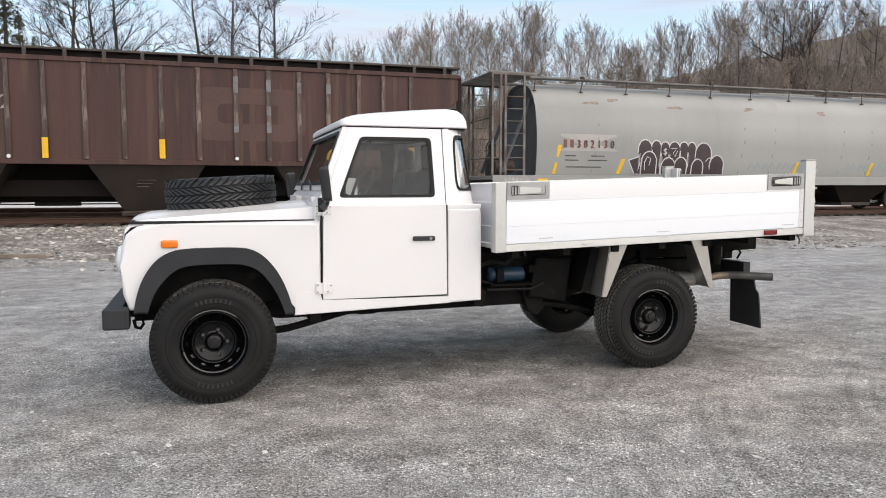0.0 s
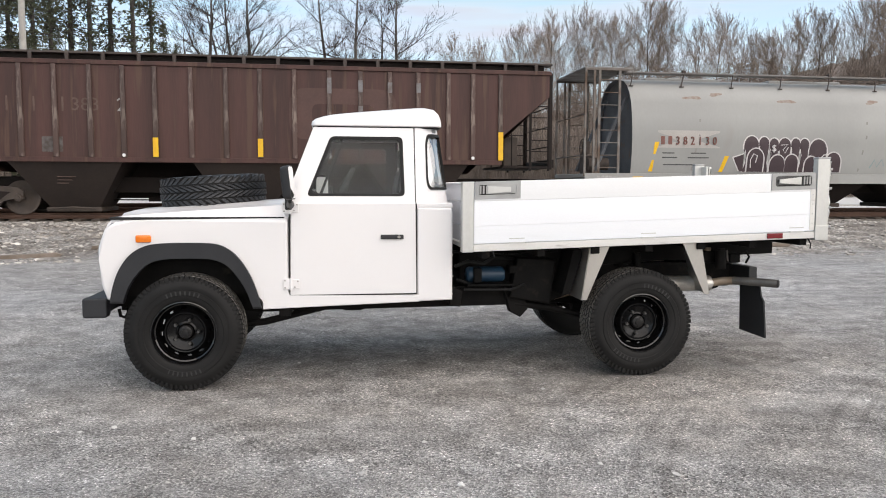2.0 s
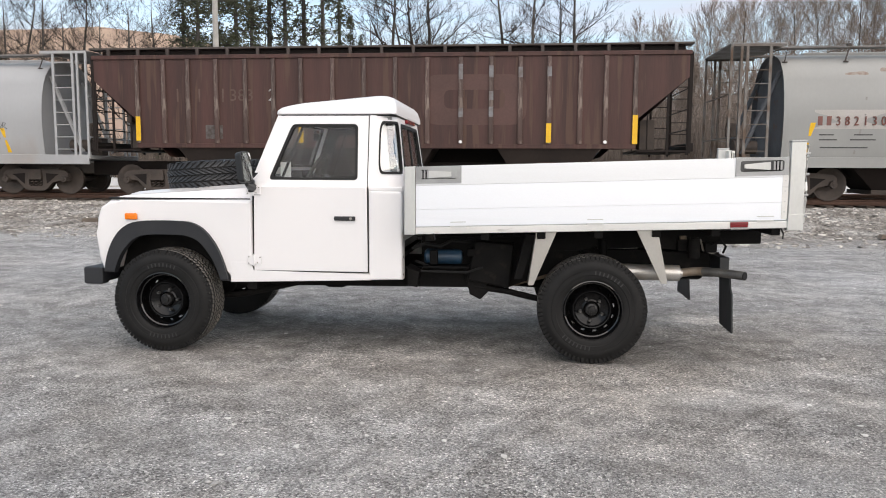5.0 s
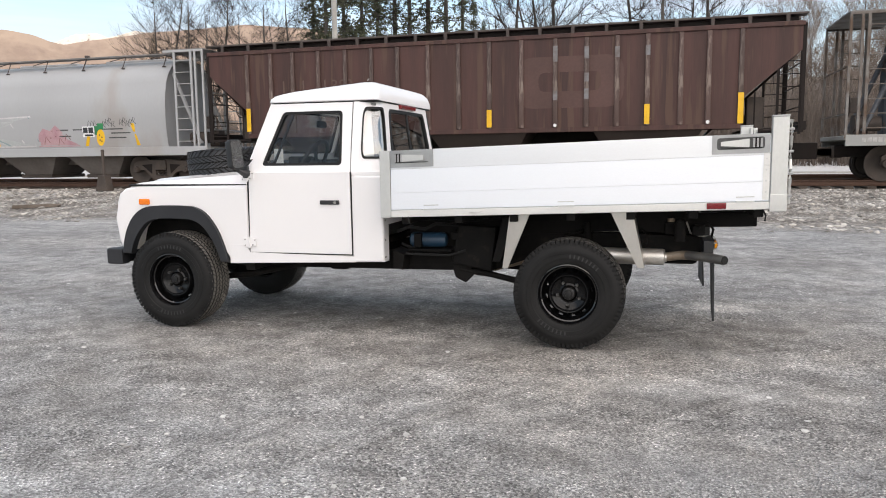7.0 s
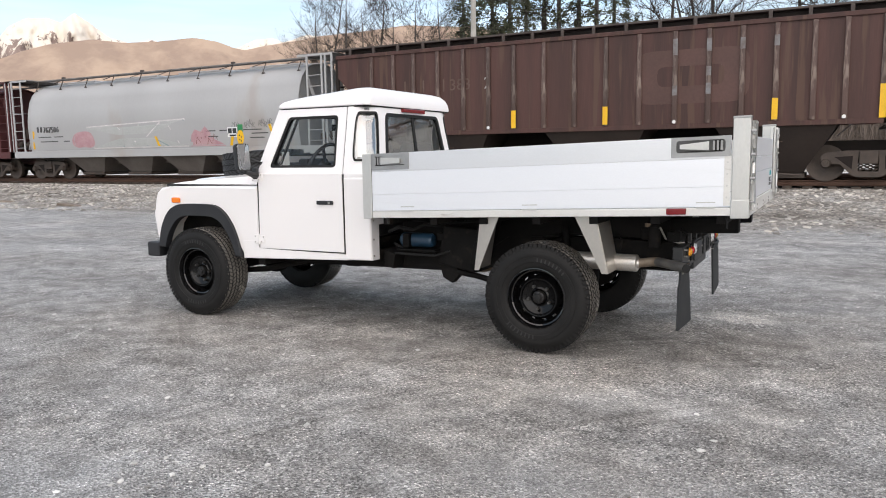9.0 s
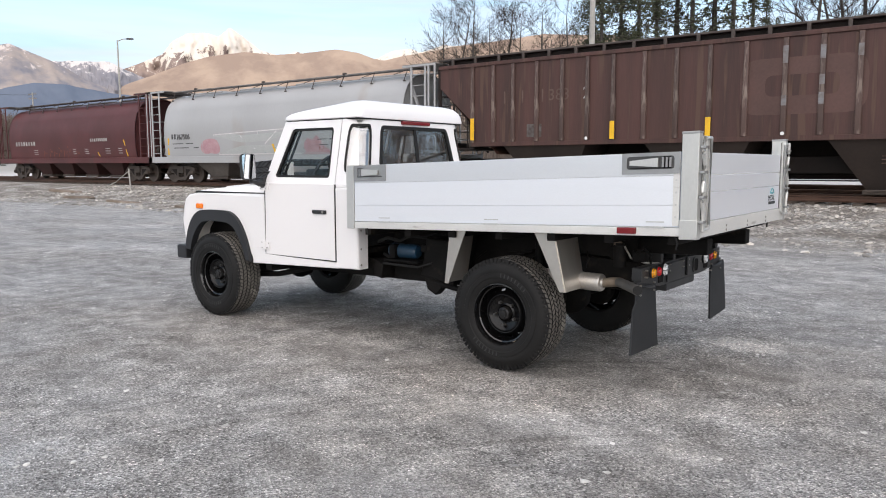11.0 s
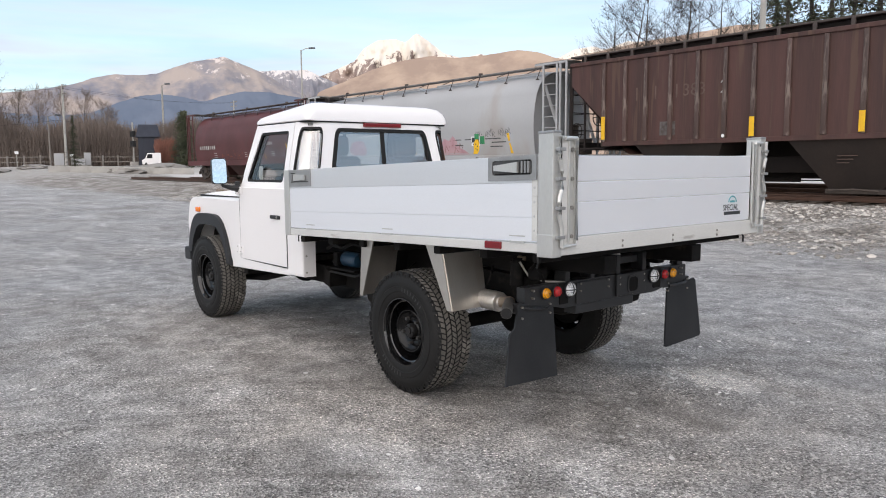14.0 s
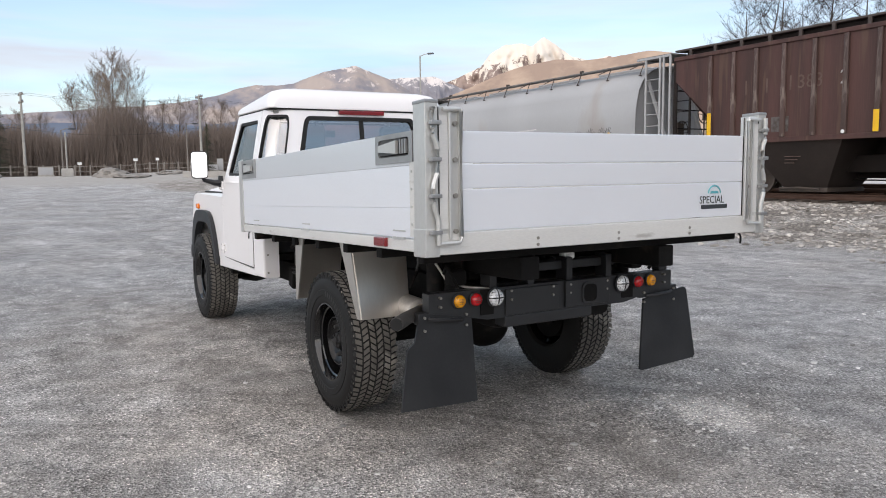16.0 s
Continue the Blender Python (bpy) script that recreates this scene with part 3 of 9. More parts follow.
def spread(parts):
    out = []
    for a, z, step in parts:
        n = max(1, round((z - a) / step))
        out += [a + (z - a) * k / n for k in range(n)]
    return out + [parts[-1][1]]


def make_ground():
    xs = spread([(-3000, -300, 300), (-300, -120, 20), (-120, -60, 3), (-60, -12, 0.9), (-12, 14, 0.26), (14, 60, 1.2), (60, 300, 20), (300, 3000, 300)])
    ys = spread([(-3000, -300, 300), (-300, -40, 20), (-40, -8, 2.0), (-8, 7, 0.26), (7, 16.5, 0.22), (16.5, 40, 1.5), (40, 300, 20), (300, 3000, 300)])
    verts = [(x, y, ground_z(x, y)) for y in ys for x in xs]
    w = len(xs)
    faces = [(j * w + i, j * w + i + 1, (j + 1) * w + i + 1, (j + 1) * w + i) for j in range(len(ys) - 1) for i in range(w - 1)]
    me = bpy.data.meshes.new("ground")
    me.from_pydata(verts, [], faces)
    me.shade_smooth()
    me.materials.append(GRAVEL)
    tagged(new("ground", me), "grey packed gravel yard with pale dusty patches", "ground", kind="structure")


make_ground()


def stones(name, count, area, size, material, label, seed, squash=0.6, power=2.0, keep=None):
    """Loose stones, too many to count, as one mesh."""
    rng = np.random.default_rng(seed)
    bm = bmesh.new()
    bmesh.ops.create_icosphere(bm, subdivisions=1, radius=1.0)
    base = np.array([v.co for v in bm.verts])
    tri = np.array([[v.index for v in f.verts] for f in bm.faces])
    bm.free()
    (x0, x1), (y0, y1) = area
    vs, fs = [], []
    for k in range(count):
        x, y = rng.uniform(x0, x1), rng.uniform(y0, y1)
        if keep and not keep(x, y, rng):
            continue
        s = size[0] + (size[1] - size[0]) * rng.random() ** power
        p = base * (1 + 0.75 * (rng.random((len(base), 1)) - 0.5)) * s * np.array([rng.uniform(0.8, 1.4), rng.uniform(0.7, 1.1), squash])
        a = rng.uniform(0, 6.28)
        r = np.array([[math.cos(a), -math.sin(a), 0], [math.sin(a), math.cos(a), 0], [0, 0, 1]])
        fs.append(tri + len(vs) * len(base))
        vs.append(p @ r.T + np.array([x, y, ground_z(x, y) + 0.15 * s]))
    me = bpy.data.meshes.new(name)
    me.from_pydata(np.concatenate(vs).tolist(), [], np.concatenate(fs).tolist())
    me.materials.append(material)
    return tagged(new(name, me), label, "stones", kind="stuff")


def clear_of_wheels(x, y, rng):
    if min(abs(x), abs(x - 3.226)) < 0.28 and 0.55 < abs(y) < 0.98:
        return False
    return noise.noise(Vector((x * 0.5, y * 0.5, 0.3))) + rng.uniform(-0.5, 0.6) > -0.1


stones("gravel", 15000, ((-7, 11), (-5.2, 8.5)), (0.003, 0.021), STONE, "loose pale gravel scattered on the yard", 3, 0.38, 4.2, clear_of_wheels)
stones("rubble", 30000, ((-30, 17), (7.9, 16.3)), (0.012, 0.075), STONE_DARK, "loose rubble and ballast beside the track", 4, 0.45, 3.4,
       lambda x, y, rng: noise.noise(Vector((x * 0.45, y * 0.9, 7.1))) + rng.uniform(-0.55, 0.7) > 0.25 - 0.5 * smooth01(8.5, 13.0, y))
stones("spilled_stone", 3200, ((CHIP_X - 1.3, CHIP_X + 1.3), (CHIP_Y - 0.8, CHIP_Y + 0.8)), (0.003, 0.015), mat("white_chippings", (0.56, 0.55, 0.535), (0.38, 0.375, 0.365), 0.9, island=0.35), "patch of white stone chippings on the yard", 8, 0.35, 3.0,
       lambda x, y, rng: rng.random() < math.exp(-(((x - CHIP_X) / 0.6) ** 2 + ((y - CHIP_Y) / 0.34) ** 2)))


def scrap(x, y, length, w, h, turn):
    t = thing("wood_scrap", "weathered broken board lying on rubble", "wood scrap", "boards on the rubble", at=(x, y, ground_z(x, y) + h * 0.4))
    t.rotation_euler = (0, radians(random.uniform(-4, 4)), radians(turn))
    bm = bmesh.new()
    prism(bm, [(-length / 2, -h / 2), (-length / 2 + 0.04, h / 2), (length / 2 - 0.1, h / 2), (length / 2, 0), (length / 2 - 0.05, -h / 2)], -w / 2, w / 2, 0.006)
    part("board", bm, WOOD_SCRAP, t)


for sx, sy, sl, sw, sh, st in ((-19.5, 9.4, 1.6, 0.22, 0.08, 12), (-15.2, 9.0, 1.1, 0.2, 0.07, -8), (-23.5, 9.8, 1.9, 0.2, 0.1, 4), (-4.9, 9.3, 1.4, 0.18, 0.08, 9), (-3.3, 9.9, 1.1, 0.2, 0.07, -14),
                               (-6.6, 10.4, 1.7, 0.2, 0.09, 2), (-28, 11.5, 2.2, 0.25, 0.12, 6), (-12.4, 10.6, 1.3, 0.2, 0.09, 15), (10.5, 9.6, 1.2, 0.2, 0.08, -6)):
    scrap(sx, sy, sl, sw, sh, st)


# ---- railway tracks ----
def track(name, yc, x0, x1, top, label, ties=True):
    t = thing(name, label, "railway track", "railway tracks", "structure")
    prof = [(-0.07, 0), (0.07, 0), (0.07, 0.012), (0.012, 0.03), (0.012, 0.115), (0.037, 0.125), (0.037, 0.155), (-0.037, 0.155), (-0.037, 0.125), (-0.012, 0.115), (-0.012, 0.03), (-0.07, 0.012)]
    for s in (-1, 1):
        bm = bmesh.new()
        a = [bm.verts.new((x0, yc + s * 0.755 + y, top - 0.155 + z)) for y, z in prof]
        c = [bm.verts.new((x1, yc + s * 0.755 + y, top - 0.155 + z)) for y, z in prof]
        bm.faces.new(a)
        bm.faces.new(c[::-1])
        for k in range(len(prof)):
            bm.faces.new((a[k], a[k - 1], c[k - 1], c[k]))
        part("rail", bm, RAIL, t)
    if ties:
        first = part("sleeper", box(-0.115, 0.115, yc - 1.28, yc + 1.28, top - 0.33, top - 0.16, b=0.012, seg=1), TIE, t)
        first.location.x = x0 + 0.3
        n = int((x1 - x0) / 0.56)
        for k in range(1, min(n, 290)):
            piece("sleeper", first.data, t, Matrix.Translation((x0 + 0.3 + k * 0.56 + random.uniform(-0.03, 0.03), random.uniform(-0.06, 0.06), random.uniform(-0.012, 0.012))))
    return t


track("track", 17.95, -62, 45, 0.56, "rusty rails on weathered wooden sleepers")
track("siding_track", 23.2, -62, 45, 0.50, "rusty rails on dark sleepers behind the train", ties=False)
tagged(part("access_road", box(-90, 80, 33.0, 35.0, 0.02, 0.40, b=0.05), CONCRETE), "pale road strip beyond the railway tracks", "road", kind="structure")



def rail_stack(x0, x1, y, rows):
    """Old rails laid aside between the tracks."""
    t = thing("rail_stack", "low stack of rusty old rails between the tracks", "rail stack", "stacks of old rails")
    for j in range(rows):
        for k in range(5 - j):
            part("rail", box(x0 + 0.1 * k, x1 - 0.13 * j, y + k * 0.17 + 0.085 * j, y + k * 0.17 + 0.085 * j + 0.13, 0.36 + j * 0.14, 0.49 + j * 0.14, b=0.02, seg=1), RAIL, t)


rail_stack(-9.0, 3.5, 20.3, 3)
rail_stack(4.5, 16.0, 20.5, 2)


# ---- railway cars ----
YC = 17.95          # the track's centre line
RAIL_TOP = 0.56


def bogie(car, xc, shade=RUST_STEEL):
    """A two-axle truck: side frames, wheels with flanges, bearing caps and springs."""
    zc = RAIL_TOP + 0.457
    outline = [(-1.10, 0.0), (-1.12, 0.18), (-1.0, 0.28), (-0.5, 0.33), (0.5, 0.33), (1.0, 0.28), (1.12, 0.18), (1.10, 0.0), (0.86, -0.03), (0.72, 0.04), (0.40, -0.30), (0.26, -0.37), (-0.26, -0.37), (-0.40, -0.30), (-0.72, 0.04), (-0.86, -0.03)]
    win = rounded([(-0.24, -0.22), (0.24, -0.22), (0.24, 0.20), (-0.24, 0.20)], 0.06)
    for s in (-1, 1):
        y = YC + s * 1.02
        bm = bmesh.new()
        ring_panel(bm, outline, win, lambda u, v, d, y=y: (xc + u, y + d, zc + v), -0.07, 0.07)
        f = part("side_frame", bm, shade, car, "rusted cast side frame of the bogie")
        for k in (-1, 1):
            # each pocket is a dark plate on the face, shade held in its colour
            tri = [(k * 0.36, 0.19), (k * 0.80, 0.16), (k * 0.70, 0.10), (k * 0.38, -0.16)]
            part("frame_pocket", prism(bmesh.new(), [(xc + u, zc + v) for u, v in tri], y - s * -0.071, y - s * -0.076), BROWN_SHADED, f)
            bm = bmesh.new()
            rod(bm, (xc + k * 1.0, y + s * 0.05, zc), (xc + k * 1.0, y + s * 0.17, zc), 0.125, 0.10, 14)
            rod(bm, (xc + k * 1.0, y + s * 0.16, zc), (xc + k * 1.0, y + s * 0.19, zc), 0.06, 0.05, 10)
            part("bearing_cap", bm, shade, f)
        for k in range(3):
            bm = bmesh.new()
            tube(bm, [(xc - 0.16 + 0.16 * k + 0.06 * math.cos(a * 0.9), y + 0.06 * math.sin(a * 0.9), zc - 0.24 + a * 0.0125) for a in range(30)], 0.018, 5)
            part("spring", bm, shade, f)
    for k in (-1, 1):
        bm = bmesh.new()
        rod(bm, (xc + k * 1.0, YC - 1.0, zc), (xc + k * 1.0, YC + 1.0, zc), 0.085, n=12)
        ax = part("axle", bm, shade, car)
        for s in (-1, 1):
            m = Matrix.Translation((xc + k * 1.0, YC + s * 0.74, zc)) @ Euler((radians(90 * s), 0, 0)).to_matrix().to_4x4()
            bm = bmesh.new()
            lathe(bm, [(0.0, 0.09), (0.10, 0.09), (0.14, 0.03), (0.34, 0.02), (0.39, 0.07), (0.455, 0.065), (0.46, -0.06), (0.49, -0.07), (0.49, -0.095), (0.40, -0.095), (0.3, -0.03), (0.1, -0.05), (0.0, -0.05)], 32, m)
            part("rail_wheel", bm, shade, ax)
    bm = bmesh.new()
    bx(bm, xc - 0.22, xc + 0.22, YC - 1.15, YC + 1.15, zc - 0.02, zc + 0.33, 0.03)
    part("bolster", bm, shade, car)


def ladder(car, xa, xb, y, z0, z1, m, rungs, post=0.04):
    for x in (xa, xb):
        f = part("ladder_post", box(x - post, x + post, y - 0.025, y + 0.025, z0, z1, b=0.006, seg=1), m, car)
    for k in range(rungs):
        z = z0 + 0.25 + k * (z1 - z0 - 0.6) / max(1, rungs - 1)
        part("rung", rod(bmesh.new(), (xa, y, z), (xb, y, z), 0.014, n=6), m, car)


def coupler(car, x, s):
    bm = bmesh.new()
    bx(bm, x, x + s * 0.75, YC - 0.13, YC + 0.13, 1.22, 1.46, 0.03)
    bx(bm, x + s * 0.55, x + s * 0.85, YC - 0.24, YC + 0.16, 1.17, 1.52, 0.06)
    part("coupler", bm, RUST_STEEL, car)


def hand_brake(car, x, y, z, s):
    bm = bmesh.new()
    ring = [(x, y + 0.28 * math.cos(a * math.tau / 20), z + 0.28 * math.sin(a * math.tau / 20)) for a in range(21)]
    tube(bm, ring, 0.018, 6)
    for k in range(3):
        a = k * math.pi / 3
        rod(bm, (x, y - 0.27 * math.cos(a), z - 0.27 * math.sin(a)), (x, y + 0.27 * math.cos(a), z + 0.27 * math.sin(a)), 0.012, n=6)
    bx(bm, x + s * 0.03, x + s * 0.2, y - 0.15, y + 0.15, z - 0.2, z + 0.22, 0.03)
    return part("hand_brake", bm, RUST_STEEL, car)


def hopper_bay(car, xa, xb, xc, w, m, zt=2.08, zb=0.80, name="hopper", out=1.42):
    """A discharge bay: an upturned pyramid with a gate at its foot."""
    bm = bmesh.new()
    t = [(xa, YC - out, zt), (xb, YC - out, zt), (xb, YC + out, zt), (xa, YC + out, zt)]
    b = [(xc - w, YC - 0.75, zb), (xc + w, YC - 0.75, zb), (xc + w, YC + 0.75, zb), (xc - w, YC + 0.75, zb)]
    vt, vb = [bm.verts.new(p) for p in t], [bm.verts.new(p) for p in b]
    bm.faces.new(vt)
    bm.faces.new(vb[::-1])
    for k in range(4):
        bm.faces.new((vt[k - 1], vt[k], vb[k], vb[k - 1]))
    h = part(name, bm, m, car)
    part("discharge_gate", box(xc - w - 0.08, xc + w + 0.08, YC - 0.85, YC + 0.85, zb - 0.13, zb - 0.002, b=0.02), RUST_STEEL, h)
    return h


RIBS = (-9.15, -8.30, -7.52, -6.62, -5.70, -4.82, -3.96, -2.98, -2.02, -1.07, -0.10, 0.90, 1.80, 2.66, 3.50, 4.40, 5.14, 5.98)


def brown_hopper():
    car = thing("hopper_car", "weathered brown ribbed covered hopper car on rails", "railway car", "railway cars")
    L, R, y0, y1 = -10.62, 7.55, 16.42, 19.48
    side = [(L, 4.80), (L, 4.12), (-9.15, 2.82), (-9.15, 2.08), (5.98, 2.08), (5.98, 2.82), (R, 4.12), (R, 4.80)]
    for y in (y0, y1):
        part("side_sheet", prism(bmesh.new(), side, y, y + 0.05 * (1 if y == y0 else -1)), BROWN, car)
    # end slopes and roof
    for xa, xb in ((L, -8.2), (R, 5.0)):
        bm = bmesh.new()
        v = [bm.verts.new(p) for p in ((xa, y0 + 0.004, 4.79), (xa, y1 - 0.004, 4.79), (xa, y1 - 0.004, 4.12), (xa, y0 + 0.004, 4.12), (xb, y1 - 0.06, 1.75), (xb, y0 + 0.06, 1.75))]
        bm.faces.new(v[:4])
        bm.faces.new((v[3], v[2], v[4], v[5]))
        part("end_sheet", bm, BROWN, car)
    bm = bmesh.new()
    arc = [(y0 + 0.02, 4.80), (16.9, 4.93), (17.4, 5.0), (YC, 5.02), (18.5, 5.0), (19.0, 4.93), (y1 - 0.02, 4.80)]
    va, vb = [bm.verts.new((L, y, z)) for y, z in arc], [bm.verts.new((R, y, z)) for y, z in arc]
    for k in range(len(arc) - 1):
        bm.faces.new((va[k], va[k + 1], vb[k + 1], vb[k]))
    part("roof", bm, BROWN, car)
    for z0, z1, d in ((2.02, 2.16, 0.05), (4.72, 4.84, 0.05)):
        xa, xb = (-9.2, 6.03) if z0 < 3 else (L, R)
        part("side_sill", box(xa, xb, y0 - d, y0 + 0.02, z0, z1, b=0.01, seg=1), BROWN, car)
    rib = part("rib", prism(bmesh.new(), [(-0.075, 2.16), (0.075, 2.16), (0.06, 4.71), (-0.06, 4.71)], y0 - 0.075, y0 + 0.01, 0.02), BROWN_RIB, car, "brown side rib with scraped paint")
    rib.location.x = RIBS[0]
    for x in RIBS[1:]:
        piece("rib", rib.data, car, Matrix.Translation((x, 0, 0)))
    # roof walk on brackets
    for yw in (16.72, YC):
        part("roof_walk", box(L - 0.25, R + 0.12, yw - 0.04, yw + 0.42, 5.06 if yw < 17 else 5.10, 5.12 if yw < 17 else 5.16, b=0.008, seg=1), GRATE, car)
    br = part("walk_bracket", box(-0.05, 0.05, 16.66, 16.74, 4.84, 5.07, b=0.01, seg=1), GRATE, car)
    br.location.x = L + 0.4
    for k in range(1, 19):
        piece("walk_bracket", br.data, car, Matrix.Translation((L + 0.4 + k * 0.965, 0, 0)))
    bm = bmesh.new()
    bx(bm, L + 0.1, R - 0.1, 16.86, 17.02, 4.86, 5.04, 0.01)
    part("hatch_coaming", bm, BROWN_SHADED, car)
    # yellow reflectors and small plates
    for x, za, zb in ((-9.14, 2.24, 2.98), (-3.96, 2.18, 2.72), (-1.07, 2.20, 2.72), (3.50, 2.20, 2.76), (5.99, 2.16, 3.0)):
        part("reflector", box(x - 0.075, x + 0.075, y0 - 0.082, y0 - 0.077, za, zb), YELLOW, car, "yellow reflector strip")
    for x in (-4.82, 0.90, 5.14):
        part("reflector_dot", rod(bmesh.new(), (x, y0 - 0.077, 2.22), (x, y0 - 0.083, 2.22), 0.05, n=12), PAPER, car, "small white reflector")
    for x, za, zb in ((0.90, 4.05, 4.5), (0.90, 2.95, 3.22), (1.80, 4.1, 4.45), (1.80, 3.45, 3.7), (1.80, 2.95, 3.25), (2.66, 4.1, 4.4), (3.50, 4.12, 4.4)):
        part("paint_patch", box(x - 0.065, x + 0.065, y0 - 0.080, y0 - 0.0765, za, zb), PALE_BLUE_WEAR, car, "pale worn paint patch")
    # the ghost of a painted-out mark
    mark = [rounded([(-0.25, 2.72), (2.85, 2.72), (2.85, 4.2), (-0.25, 4.2)], 0.5), rounded([(0.4, 3.2), (2.2, 3.2), (2.2, 3.75), (0.4, 3.75)], 0.2)]
    part("faded_mark", ring_panel(bmesh.new(), mark[0], mark[1], lambda u, v, d: (u, y0 - 0.004 + d, v), 0.0, 0.003), mat("painted_out_mark", (0.088, 0.041, 0.034), (0.072, 0.036, 0.030), 0.62, scale=0.8, fine=14), car, "ghost of a painted-out mark")
    for word, x, mm in (("383", -6.22, MARK_PALE), ("2", -5.0, MARK_WHITE)):
        lettering("car_number", word, 0.52, pose(x, y0 - 0.006, 3.45, 90, 0, 0), mm, car, 0.002, "faded stencilled number")
    for x in (-7.9, -7.62, -7.2, -6.45):
        part("faded_mark", box(x, x + 0.05, y0 - 0.005, y0 - 0.001, 3.42, 3.82), MARK_PALE, car)
    part("stencil_panel", box(-7.0, -6.45, y0 - 0.006, y0 - 0.001, 2.3, 2.72), mat("stencil_white", (0.11, 0.10, 0.095), (0.06, 0.045, 0.04), 0.7, scale=9, fine=30), car, "faded pale stencil panel")
    # discharge bays
    for xa, xb in ((-7.98, -4.87), (-3.02, 0.08), (1.95, 5.06)):
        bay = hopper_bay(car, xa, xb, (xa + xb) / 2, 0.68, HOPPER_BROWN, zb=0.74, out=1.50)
        for k in range(3):
            part("stencil_line", box(xa + 1.25, xa + 1.75 - 0.1 * k, 16.68, 16.70, 1.60 - 0.09 * k, 1.62 - 0.09 * k), MARK_PALE, bay)
        part("gate_lever", tube(bmesh.new(), [(xa + 0.9, 17.0, 0.70), (xa + 1.6, 16.85, 0.74), (xa + 2.2, 16.9, 0.70)], 0.035, 6), RUST_STEEL, bay)
    part("brake_rod", tube(bmesh.new(), [(-8.0, YC + 0.2, 0.95), (-4.4, YC + 0.2, 0.93), (0.8, YC + 0.2, 0.95), (5.2, YC + 0.2, 0.95)], 0.022, 6), BROWN_SHADED, car)
    part("slack_adjuster", rod(bmesh.new(), (-4.6, YC + 0.2, 0.94), (-3.4, YC + 0.2, 0.94), 0.06, n=10), BROWN_SHADED, car)
    part("centre_sill", box(-11.4, 8.2, YC - 0.35, YC + 0.35, 1.15, 1.62, b=0.03), BROWN_SHADED, car)
    # added dark box that blacks in the shade between the bays
    part("underframe", box(-7.6, 4.5, YC + 0.36, YC + 0.9, 0.98, 2.07, b=0.03), BROWN_SHADED, car, "dark box that fills in the shade between the discharge bays")
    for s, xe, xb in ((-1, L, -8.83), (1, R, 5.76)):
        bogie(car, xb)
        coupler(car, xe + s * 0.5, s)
        part("end_beam", box(min(xe, xe + s * 0.12), max(xe, xe + s * 0.12), y0, y1, 1.95, 2.2, b=0.02), BROWN_SHADED, car)
        part("platform", box(min(xe, xb + s * 0.3), max(xe, xb + s * 0.3), y0 + 0.02, y1 - 0.02, 1.92, 1.99, b=0.01, seg=1), BROWN_SHADED, car)
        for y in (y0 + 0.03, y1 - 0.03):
            ladder(car, xe - s * 0.05, xe - s * 0.62, y, 1.85, 4.15 if y < YC else 4.15, BROWN_SHADED, 6, 0.035)
            part("end_post", box(xe - 0.05, xe + 0.05, y - 0.04, y + 0.04, 1.9, 4.8, b=0.01, seg=1), BROWN_SHADED, car)
            part("grab_rail", rod(bmesh.new(), (xe - s * 1.2, y, 2.0), (xe - s * 1.2, y, 3.0), 0.022, n=6), BROWN_SHADED, car)
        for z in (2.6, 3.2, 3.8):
            part("end_rail", rod(bmesh.new(), (xe, y0 + 0.05, z), (xe, y1 - 0.05, z), 0.018, n=6), BROWN_SHADED, car)
        bm = bmesh.new()
        bx(bm, xe - s * 0.9, xe - s * 1.35, y0 + 0.5, y0 + 1.0, 2.0, 2.9, 0.04)
        rod(bm, (xe - s * 0.8, y0 + 1.3, 2.25), (xe - s * 1.5, y0 + 1.3, 2.25), 0.2, n=14)
        part("brake_gear", bm, RUST_STEEL, car)
    hand_brake(car, L + 0.95, 16.75, 3.0, 1)
    return car


BROWN_CAR = brown_hopper()

PROFILE = ((1.72, 1.42), (1.90, 1.475), (2.3, 1.53), (2.8, 1.555), (3.2, 1.54), (3.6, 1.49), (4.0, 1.39), (4.3, 1.24), (4.55, 1.02), (4.72, 0.74), (4.82, 0.40), (4.85, 0.0))


def bulge(z):
    for (za, a), (zb, b) in zip(PROFILE, PROFILE[1:]):
        if za <= z <= zb:
            t = (z - za) / (zb - za)
            return a + (b - a) * t
    return PROFILE[0][1] if z < 2 else 0.0


def on_side(u, v, d):
    """On a curved car side that faces the yard, d metres proud of the sheet."""
    return (u, YC - bulge(v) - d, v)


def decal(name, car, poly, m, d, label="", rings=3):
    return part(name, filled(bmesh.new(), poly, on_side, d, rings), m, car, label, smooth=0)


def strip(name, car, pts, w, m, d, label=""):
    """A painted line of even width."""
    bm = bmesh.new()
    rows = []
    for i, (u, v) in enumerate(pts):
        a, z = Vector(pts[max(i - 1, 0)]), Vector(pts[min(i + 1, len(pts) - 1)])
        n = Vector((-(z - a).y, (z - a).x)).normalized() * w / 2
        rows.append([bm.verts.new(on_side(u + n.x, v + n.y, d)), bm.verts.new(on_side(u - n.x, v - n.y, d))])
    for a, z in zip(rows, rows[1:]):
        bm.faces.new((a[0], a[1], z[1], z[0]))
    return part(name, bm, m, car, label, smooth=0)


